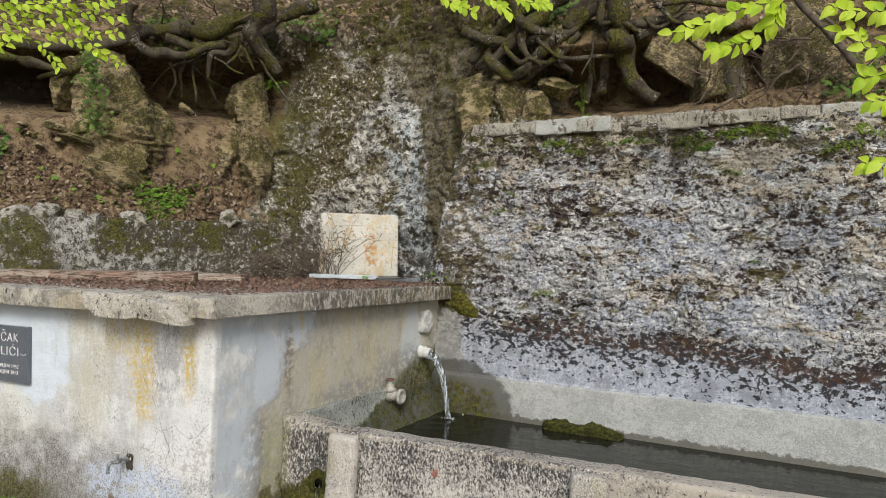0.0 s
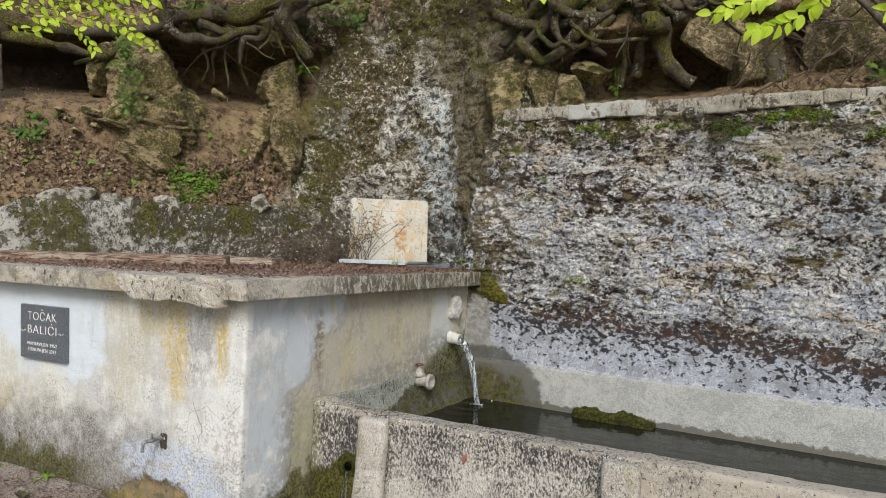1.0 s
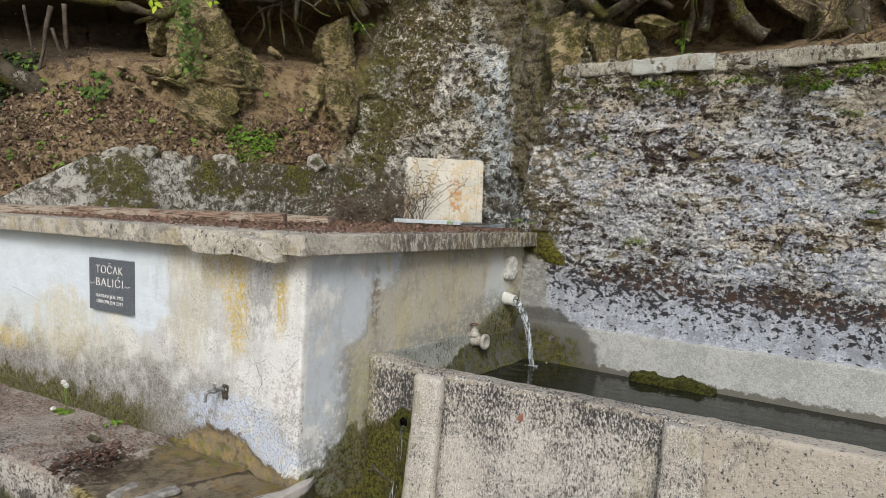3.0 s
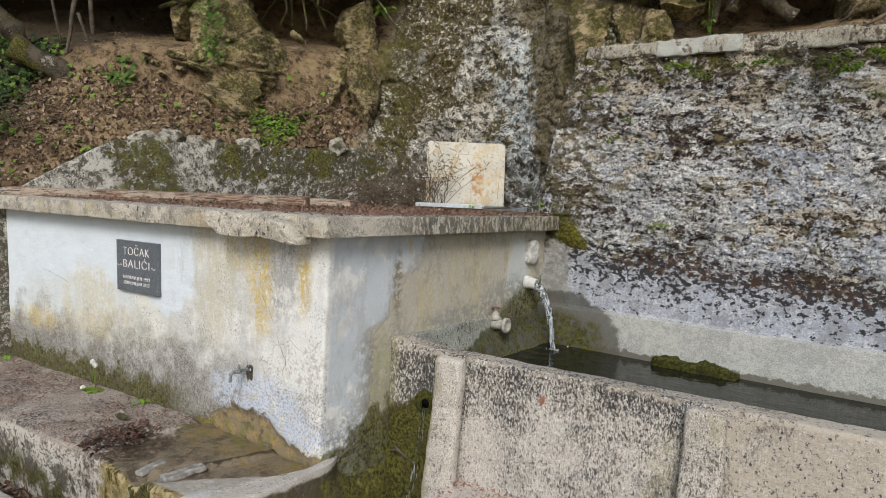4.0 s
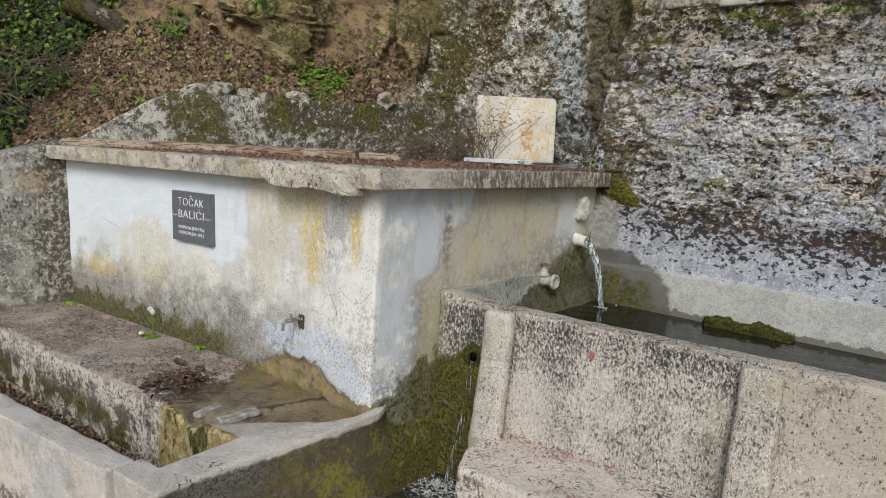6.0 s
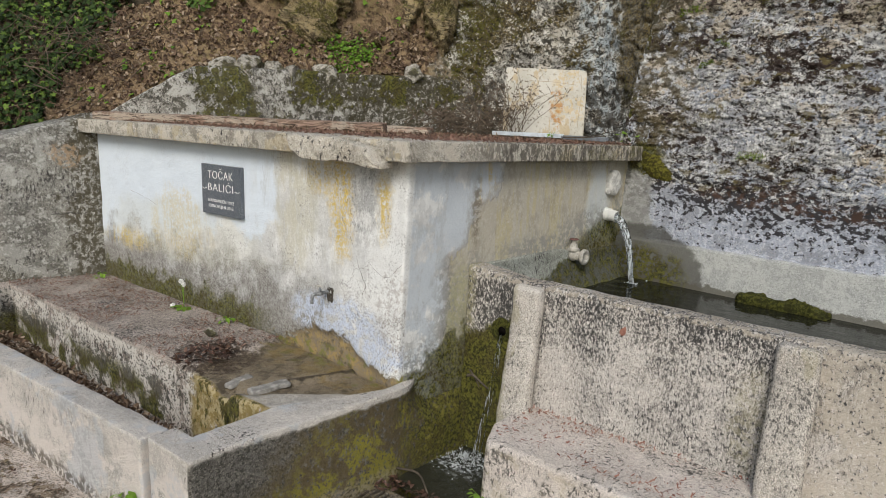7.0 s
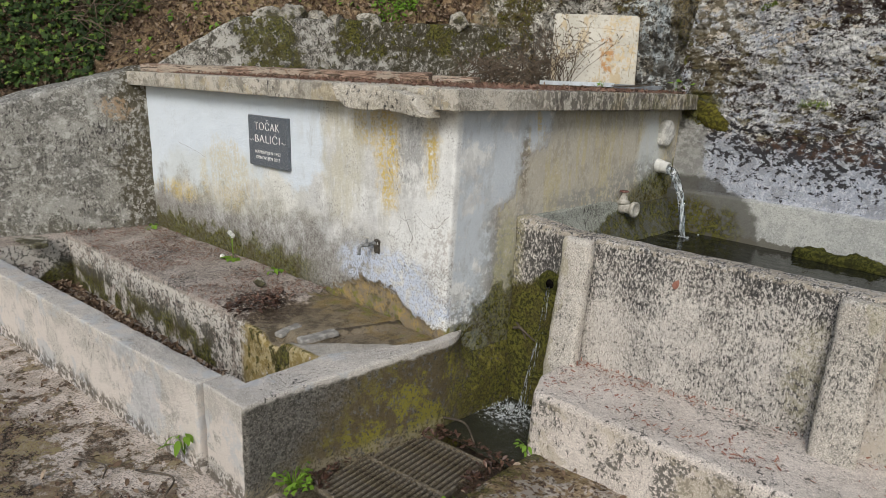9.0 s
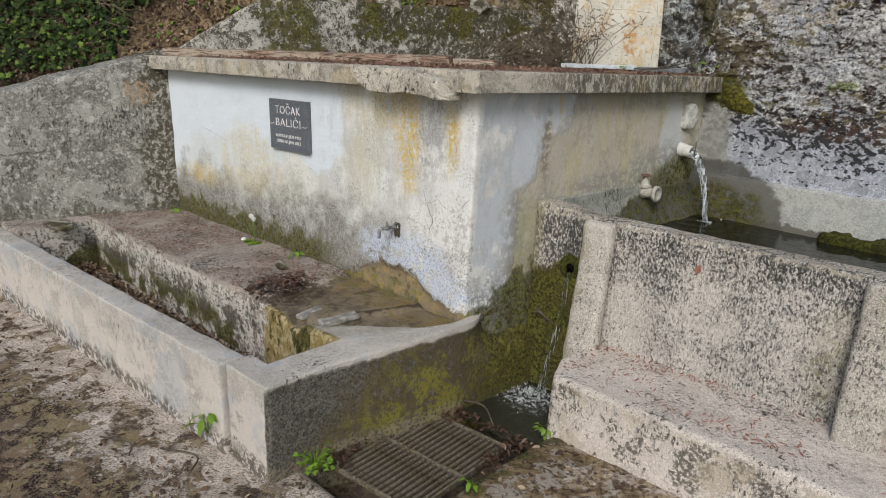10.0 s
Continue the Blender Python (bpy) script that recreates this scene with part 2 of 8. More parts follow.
def plaster():
    """Old lime plaster on the spring house, with stains, bare patches and moss at the foot."""
    m = Nodes("old_plaster", 0.9, 0.25)
    x, y, z = m.axis(0), m.axis(1), m.axis(2)
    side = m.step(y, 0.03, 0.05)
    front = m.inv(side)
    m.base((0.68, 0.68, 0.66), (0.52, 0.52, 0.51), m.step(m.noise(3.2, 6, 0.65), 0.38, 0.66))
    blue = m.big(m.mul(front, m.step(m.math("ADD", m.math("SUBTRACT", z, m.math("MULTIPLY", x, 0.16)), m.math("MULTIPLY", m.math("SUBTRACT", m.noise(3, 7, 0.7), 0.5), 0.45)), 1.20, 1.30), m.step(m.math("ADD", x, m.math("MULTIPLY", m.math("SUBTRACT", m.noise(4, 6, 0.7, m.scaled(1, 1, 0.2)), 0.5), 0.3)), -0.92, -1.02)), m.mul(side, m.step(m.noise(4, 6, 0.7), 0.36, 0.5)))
    # same blue wash, toned darker on the side wall to stand for its weaker light
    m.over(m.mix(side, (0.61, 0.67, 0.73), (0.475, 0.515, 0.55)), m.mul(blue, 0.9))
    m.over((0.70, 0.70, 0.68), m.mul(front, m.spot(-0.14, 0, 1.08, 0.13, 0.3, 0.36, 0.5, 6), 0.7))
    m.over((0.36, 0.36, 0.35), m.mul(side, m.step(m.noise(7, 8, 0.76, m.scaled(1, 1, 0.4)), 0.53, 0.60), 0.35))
    streak = m.noise(6, 6, 0.7, m.scaled(1, 1, 0.16))
    # bare grey render over the lower half
    low = m.step(m.math("ADD", z, m.math("MULTIPLY", m.math("SUBTRACT", m.noise(4, 5, 0.7), 0.5), 0.55)), 0.98, 0.62)
    m.over((0.28, 0.265, 0.24), m.mul(front, low, m.step(x, -0.25, -0.9), 0.88))
    m.over((0.15, 0.138, 0.12), m.mul(front, low, m.step(m.noise(30, 7, 0.75), 0.47, 0.58), m.step(x, -0.3, -0.95), 0.7))
    m.over((0.07, 0.064, 0.055), m.mul(front, low, m.step(m.noise(95, 5, 0.72), 0.55, 0.59), m.step(x, -0.4, -1.0), 0.75))
    mid = m.spot(-0.72, 0, 1.2, 0.42, 0.4, 0.5, 0.5, 4)
    m.over((0.40, 0.38, 0.33), m.mul(front, mid, m.step(streak, 0.40, 0.62), 0.28))
    m.over((0.24, 0.23, 0.20), m.mul(front, mid, m.step(m.noise(16, 6, 0.75, m.scaled(1, 1, 0.35)), 0.56, 0.66), 0.25))
    m.over((0.27, 0.26, 0.24), m.mul(front, m.spot(-0.28, 0, 1.28, 0.2, 0.3, 0.2, 0.5, 5), m.step(m.noise(20, 5, 0.7, m.scaled(1, 1, 0.4)), 0.42, 0.6), 0.35))
    # yellow runs
    runs = m.noise(13, 6, 0.72, m.scaled(1, 1, 0.13))
    ochre = m.big(m.spot(-0.45, 0, 1.27, 0.085, 0.3, 0.27, 0.8, 9, 0.5), m.spot(-0.15, 0, 1.30, 0.05, 0.3, 0.15, 0.8, 9, 0.5), m.mul(m.spot(-0.62, 0, 1.42, 0.12, 0.3, 0.12, 0.7, 9), 0.7),
                  m.mul(m.spot(-2.70, 0, 0.79, 0.30, 0.3, 0.07, 0.7, 7, 0.5), 0.85), m.mul(m.spot(-2.0, 0, 0.98, 0.35, 0.3, 0.22, 0.7, 6), 0.45), m.mul(side, m.spot(0.1, 1.08, 1.17, 0.3, 0.07, 0.30, 0.6, 8)), m.mul(side, m.spot(0.06, 0.56, 1.36, 0.3, 0.07, 0.14, 0.6, 8), 0.7))
    m.over((0.56, 0.40, 0.08), m.mul(ochre, m.step(runs, 0.30, 0.54), m.step(m.noise(40, 6, 0.75), 0.32, 0.56), 0.9))
    m.over((0.44, 0.42, 0.33), m.mul(m.spot(-0.80, 0, 1.25, 0.17, 0.3, 0.36, 0.6, 6), m.step(runs, 0.42, 0.58), 0.55))
    m.over((0.30, 0.30, 0.295), m.mul(m.spot(-0.29, 0, 1.33, 0.10, 0.3, 0.22, 0.6, 7), m.step(m.noise(16, 8, 0.76, m.scaled(1, 1, 0.5)), 0.42, 0.56), 0.75))
    m.over((0.50, 0.47, 0.36), m.mul(front, m.spot(-0.83, 0, 1.22, 0.15, 0.3, 0.34, 0.5, 6), m.step(m.noise(9, 8, 0.74, m.scaled(1, 1, 0.4)), 0.40, 0.54), 0.6))
    m.over((0.45, 0.43, 0.30), m.mul(m.spot(-2.05, 0, 0.92, 0.9, 0.3, 0.2, 0.5, 5), 0.25))
    # brown bare render on the side wall, beyond an uneven edge
    edge = m.math("ADD", m.math("SUBTRACT", y, m.math("MULTIPLY", z, 0.75)), m.math("MULTIPLY", m.math("SUBTRACT", m.noise(3.5, 7, 0.7), 0.5), 0.32))
    edge = m.math("MINIMUM", edge, m.math("ADD", m.math("SUBTRACT", y, 0.76), m.math("MULTIPLY", m.math("SUBTRACT", m.noise(5, 7, 0.7), 0.5), 0.12)))
    bare = m.mul(side, m.step(edge, -0.44, -0.42))
    m.over((0.27, 0.24, 0.20), m.mul(side, m.step(edge, -0.50, -0.45), m.step(edge, -0.25, -0.41), 0.55))
    m.over((0.41, 0.375, 0.30), m.mul(bare, m.step(edge, -0.43, -0.36, 0.55, 0.92)))
    m.over((0.44, 0.38, 0.21), m.mul(bare, m.step(runs, 0.50, 0.64), 0.6))
    m.over((0.25, 0.225, 0.18), m.mul(bare, m.step(m.noise(9, 7, 0.75, m.scaled(1, 1, 0.5)), 0.52, 0.64), 0.4))
    m.over((0.50, 0.46, 0.38), m.mul(bare, m.step(m.noise(40, 6, 0.75), 0.57, 0.63), 0.5))
    m.over((0.50, 0.55, 0.58), m.mul(side, m.spot(0.16, 1.62, 1.2, 0.3, 0.12, 0.26, 0.5, 8), 0.6))
    m.over((0.15, 0.12, 0.075), m.mul(side, m.spot(0.05, 0.49, 1.25, 0.3, 0.035, 0.16, 0.5, 9, 0.5), m.step(m.noise(30, 6, 0.74), 0.40, 0.54), 0.75))
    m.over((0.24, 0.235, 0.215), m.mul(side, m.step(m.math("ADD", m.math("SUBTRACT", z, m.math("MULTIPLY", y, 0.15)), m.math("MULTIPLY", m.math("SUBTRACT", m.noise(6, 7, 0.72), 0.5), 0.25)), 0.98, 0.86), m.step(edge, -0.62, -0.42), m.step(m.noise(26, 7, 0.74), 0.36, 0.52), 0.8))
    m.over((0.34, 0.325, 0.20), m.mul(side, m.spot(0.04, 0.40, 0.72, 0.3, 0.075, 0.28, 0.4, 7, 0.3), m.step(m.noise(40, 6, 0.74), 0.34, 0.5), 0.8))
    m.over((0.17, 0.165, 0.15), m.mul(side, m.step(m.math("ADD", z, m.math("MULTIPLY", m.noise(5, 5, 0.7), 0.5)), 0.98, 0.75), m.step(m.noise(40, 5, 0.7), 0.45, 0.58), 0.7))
    # pale blue lime wash round the tap, with a ragged wet edge
    m.over((0.50, 0.56, 0.68), m.mul(front, m.big(m.spot(-0.50, 0, 0.66, 0.34, 0.3, 0.12, 0.6, 7), m.spot(-0.22, 0, 0.56, 0.18, 0.3, 0.10, 0.6, 8)), m.step(m.noise(22, 7, 0.74), 0.36, 0.52), 0.9))
    m.over((0.34, 0.30, 0.27), m.mul(front, m.spot(-0.09, 0, 0.78, 0.10, 0.3, 0.22, 0.6, 7), m.step(m.noise(24, 7, 0.75), 0.50, 0.58), 0.6))
    # rendering that broke off at the foot, stained ochre and wet
    bulge = m.mul(m.step(x, -1.05, -0.62), m.step(x, -0.20, -0.46))
    foot = m.mul(front, m.step(m.math("ADD", m.math("SUBTRACT", z, m.math("MULTIPLY", bulge, 0.125)), m.math("MULTIPLY", m.math("SUBTRACT", m.noise(14, 6, 0.7), 0.5), 0.16)), 0.465, 0.445), m.step(x, -1.10, -1.0))
    m.over((0.23, 0.18, 0.11), foot)
    m.over((0.36, 0.25, 0.09), m.mul(foot, m.step(m.noise(14, 8, 0.74), 0.46, 0.58), 0.6))
    m.over((0.06, 0.05, 0.035), m.mul(foot, m.step(m.noise(22, 7, 0.74), 0.56, 0.60), 0.7))
    m.over((0.16, 0.17, 0.03), m.mul(foot, m.step(m.noise(13, 7, 0.74), 0.56, 0.60), m.step(z, 0.52, 0.46), 0.8))
    m.over((0.20, 0.17, 0.14), m.mul(foot, m.step(m.noise(35, 6, 0.76), 0.53, 0.60), 0.7))
    # fine dark flecks and hair cracks
    calm = m.inv(m.mul(m.big(side, blue), 0.7))
    m.over((0.76, 0.755, 0.72), m.mul(m.step(m.noise(60, 6, 0.78), 0.58, 0.63), m.inv(foot), calm, 0.3))
    m.over((0.30, 0.29, 0.27), m.mul(m.step(m.noise(130, 5, 0.75), 0.59, 0.64), m.inv(foot), calm, 0.35))
    m.over((0.36, 0.34, 0.31), m.mul(front, calm, m.step(m.noise(3.2, 6, 0.7, m.scaled(1, 1, 0.5)), 0.55, 0.64), m.step(m.noise(34, 7, 0.8, m.scaled(1, 1, 0.5)), 0.48, 0.60), m.inv(foot), 0.3))
    m.over((0.13, 0.12, 0.11), m.mul(m.step(m.noise(75, 4, 0.75), 0.60, 0.64), m.step(m.noise(5, 4, 0.6), 0.46, 0.62), calm, 0.55))
    m.over((0.10, 0.092, 0.08), m.mul(front, low, m.step(m.noise(110, 5, 0.76), 0.565, 0.60), m.inv(foot), 0.7))
    vein = m.math("ABSOLUTE", m.math("SUBTRACT", m.noise(2.6, 7, 0.62, None, 0.3), 0.5))
    crack = m.mul(m.step(vein, 0.010, 0.004), m.spot(-0.36, 0, 0.98, 0.13, 0.3, 0.24, 0.3, 3))
    m.over((0.14, 0.125, 0.11), m.mul(crack, 0.55))
    mossy = m.big(m.mul(front, m.step(m.math("ADD", z, m.math("MULTIPLY", m.math("SUBTRACT", m.noise(8, 5, 0.7), 0.5), 0.3)), 0.635, 0.54), m.step(x, -0.95, -1.3)),
                  m.mul(side, m.step(m.math("ADD", m.math("SUBTRACT", z, m.math("MULTIPLY", y, 0.35)), m.math("MULTIPLY", m.math("SUBTRACT", m.noise(7, 5, 0.7), 0.5), 0.3)), 0.50, 0.42)),
                  m.mul(side, m.spot(0.15, 1.75, 0.85, 0.4, 0.34, 0.24, 0.3, 5)))
    mossy = m.big(mossy, m.spot(0.02, 0.03, 0.22, 0.09, 0.10, 0.24, 0.3, 8))
    thin = m.step(m.noise(28, 5, 0.75), 0.42, 0.56)
    moss_over(m, m.mul(mossy, m.big(thin, 0.75)))
    m.relief(m.raw(120, 4, 0.7), 0.45, 0.004)
    m.relief(m.big(low, m.noise(7, 5, 0.6)), 0.4, 0.015)
    m.relief(m.inv(m.big(foot, bare)), 0.5, 0.006)
    m.gloss(foot, 0.35, 0.9)
    return m.done()


def masonry():
    """Rough retaining wall: stones crusted with pale lichen, black-brown moss in the joints, a rendered band at the foot."""
    m = Nodes("lichen_masonry", 0.95, 0.2)
    x, z = m.axis(0), m.axis(2)
    wavy = m.nt.nodes.new("ShaderNodeVectorMath")
    wavy.operation = "MULTIPLY_ADD"
    wavy.inputs[1].default_value = (0.07, 0.07, 0.07)
    tex = m.nt.nodes.new("ShaderNodeTexNoise")
    tex.inputs["Scale"].default_value, tex.inputs["Detail"].default_value = 18, 5
    m.nt.links.new(m.scaled(0.8, 1, 1.5), wavy.inputs[2])
    m.nt.links.new(m.co, tex.inputs["Vector"])
    m.nt.links.new(tex.outputs["Color"], wavy.inputs[0])
    bent = wavy.outputs[0]
    m.base((0.47, 0.475, 0.485), (0.32, 0.325, 0.345), m.step(m.noise(8, 8, 0.72), 0.42, 0.58))
    tone = m.vor(6.0, co=bent, out="Color")
    m.over((0.26, 0.255, 0.25), m.mul(m.step(tone, 0.42, 0.32), 0.5))
    m.over((0.34, 0.37, 0.43), m.mul(m.step(m.math("ADD", m.noise(2.4, 6, 0.66), m.math("MULTIPLY", m.math("SUBTRACT", 2.0, z), 0.10)), 0.50, 0.58), 0.7))
    m.over((0.47, 0.385, 0.27), m.mul(m.step(m.math("ADD", tone, m.math("MULTIPLY", m.math("SUBTRACT", z, 2.1), 0.20)), 0.64, 0.68), m.step(m.noise(9, 7, 0.7), 0.44, 0.52), 0.75))
    # crusts of pale lichen, ragged, a few centimetres across
    patchy = m.math("MULTIPLY", m.math("SUBTRACT", m.noise(3.2, 5, 0.62), 0.5), 0.45)
    m.over((0.60, 0.59, 0.555), m.mul(m.step(m.math("ADD", m.noise(12, 9, 0.74, m.scaled(0.9, 1, 1.15)), patchy), 0.515, 0.57), 0.55))
    m.over((0.66, 0.65, 0.615), m.mul(m.step(m.math("ADD", m.noise(38, 7, 0.72), patchy), 0.585, 0.62), 0.85))
    m.over((0.76, 0.75, 0.71), m.mul(m.step(m.noise(30, 5, 0.62, m.scaled(1, 1, 1, (7, 3, 1))), 0.655, 0.67), 0.9))
    m.over((0.16, 0.15, 0.145), m.mul(m.step(m.noise(115, 5, 0.72), 0.57, 0.61), 0.3))
    m.over((0.44, 0.36, 0.25), m.mul(m.step(m.math("ADD", m.noise(3.4, 7, 0.70, m.scaled(0.8, 1, 1.3, (2, 0, 5))), m.math("MULTIPLY", m.math("SUBTRACT", z, 2.2), 0.16)), 0.55, 0.60), 0.65))
    # black cracks and moss pads, longer than high
    flat = m.scaled(0.85, 1, 1.2)
    dense = m.math("MULTIPLY", m.math("SUBTRACT", m.noise(2.6, 6, 0.66, m.scaled(0.6, 1, 1.6)), 0.5), 0.70)
    vein = m.math("ABSOLUTE", m.math("SUBTRACT", m.noise(12, 8, 0.70, flat), 0.5))
    m.over((0.075, 0.068, 0.062), m.mul(m.step(vein, 0.014, 0.005), m.step(m.noise(6, 6, 0.68), 0.49, 0.56), 0.85))
    m.over((0.04, 0.035, 0.032), m.mul(m.step(m.math("ADD", m.noise(48, 6, 0.70), m.math("MULTIPLY", dense, 0.30)), 0.612, 0.627), 0.92))
    m.over((0.05, 0.044, 0.04), m.mul(m.step(m.math("ADD", m.noise(85, 5, 0.66), m.math("MULTIPLY", dense, 0.4)), 0.625, 0.64), 0.85))
    pads = m.math("ADD", m.noise(20, 9, 0.74, flat), dense)
    m.over((0.085, 0.062, 0.045), m.mul(m.step(pads, 0.588, 0.603), 0.8))
    m.over((0.034, 0.023, 0.019), m.mul(m.step(pads, 0.600, 0.615), m.step(m.noise(70, 4, 0.65), 0.36, 0.42), 0.96))
    m.over((0.13, 0.105, 0.04), m.mul(m.step(m.math("ADD", m.noise(8, 7, 0.72, m.scaled(0.8, 1, 1.5)), m.math("MULTIPLY", dense, 0.4)), 0.66, 0.68), 0.75))
    m.over((0.10, 0.080, 0.042), m.mul(m.spot(0.34, 1.95, 1.98, 0.22, 0.8, 0.62, 0.9, 5), m.step(m.noise(16, 7, 0.70), 0.47, 0.51), 0.8))
    m.over((0.045, 0.036, 0.02), m.mul(m.step(z, 2.28, 2.50), m.step(m.noise(9, 7, 0.70, flat), 0.53, 0.56), 0.85))
    # bluish render below a falling line, the moss thick at its top and thinning to flecks
    line = m.math("ADD", m.math("ADD", z, m.math("MULTIPLY", x, 0.07)), m.math("MULTIPLY", m.math("SUBTRACT", m.noise(3.5, 7, 0.7), 0.5), 0.20))
    band = m.step(line, 1.40, 1.28)
    m.over((0.42, 0.45, 0.52), m.mul(band, 0.9))
    m.over((0.66, 0.67, 0.70), m.mul(band, m.step(m.noise(60, 7, 0.75), 0.54, 0.58), 0.75))
    m.over((0.25, 0.255, 0.275), m.mul(band, m.step(m.noise(9, 8, 0.78), 0.53, 0.58), 0.6))
    m.over((0.20, 0.20, 0.21), m.mul(band, m.step(m.noise(140, 4, 0.7), 0.58, 0.62), 0.6))
    thick = m.math("MULTIPLY", m.mul(m.step(line, 1.10, 1.36), m.step(line, 1.50, 1.42)), 0.19)
    growth = m.math("ADD", m.noise(34, 7, 0.68, m.scaled(0.8, 1, 1.1)), thick)
    below = m.step(line, 1.53, 1.45)
    m.over((0.028, 0.025, 0.026), m.mul(m.step(growth, 0.655, 0.67), below, 0.95))
    m.over((0.075, 0.042, 0.028), m.mul(m.step(line, 1.30, 1.36), m.step(line, 1.47, 1.41), m.step(m.noise(24, 7, 0.7, flat), 0.50, 0.54), m.step(x, 0.5, 0.8), 0.85))
    # bare grey render in the corner beside the spring house
    bare = m.mul(m.step(m.math("ADD", x, m.math("MULTIPLY", m.math("SUBTRACT", m.noise(6, 6, 0.7), 0.5), 0.25)), 0.40, 0.33), m.step(z, 1.55, 1.42))
    m.over(m.mix(m.step(m.noise(14, 8, 0.76), 0.42, 0.58), (0.36, 0.355, 0.33), (0.25, 0.245, 0.225)), m.mul(bare, 0.92))
    foot = m.step(m.math("ADD", z, m.math("MULTIPLY", m.math("SUBTRACT", m.noise(9, 4, 0.6), 0.5), 0.02)), 0.985, 0.975)
    m.over(m.mix(m.step(m.noise(5, 7, 0.75), 0.42, 0.60), (0.43, 0.435, 0.405), (0.345, 0.35, 0.33)), foot)
    m.over((0.30, 0.30, 0.285), m.mul(foot, m.step(m.noise(40, 7, 0.78), 0.50, 0.60), 0.55))
    m.over((0.17, 0.17, 0.155), m.mul(foot, m.step(m.noise(150, 4, 0.75), 0.58, 0.63), 0.6))
    m.over((0.54, 0.54, 0.51), m.mul(foot, m.step(m.noise(120, 4, 0.7), 0.58, 0.63), 0.6))
    m.over((0.085, 0.082, 0.07), m.mul(m.spot(0.36, 1.85, 0.80, 0.42, 0.8, 0.27, 0.4, 3.5, 0.06), 0.85))
    m.over((0.10, 0.092, 0.07), m.mul(m.step(m.math("ADD", z, m.math("MULTIPLY", m.math("SUBTRACT", m.noise(16, 6, 0.7), 0.5), 0.06)), 0.765, 0.75), 0.85))
    green = m.big(m.mul(m.spot(0.36, 1.85, 0.77, 0.30, 0.8, 0.15, 0.6, 5), m.step(m.noise(30, 6, 0.74), 0.40, 0.50)), m.mul(m.step(z, 2.25, 2.5), m.step(m.noise(8, 5, 0.7), 0.60, 0.66)), m.spot(0.3, 1.95, 1.5, 0.13, 0.4, 0.10, 0.5, 8))
    moss_over(m, m.mul(green, 0.9))
    m.relief(m.mul(m.raw(38, 8, 0.76), m.inv(foot)), 0.8, 0.022)
    m.relief(m.raw(150, 4, 0.75), 0.6, 0.008)
    return m.done()


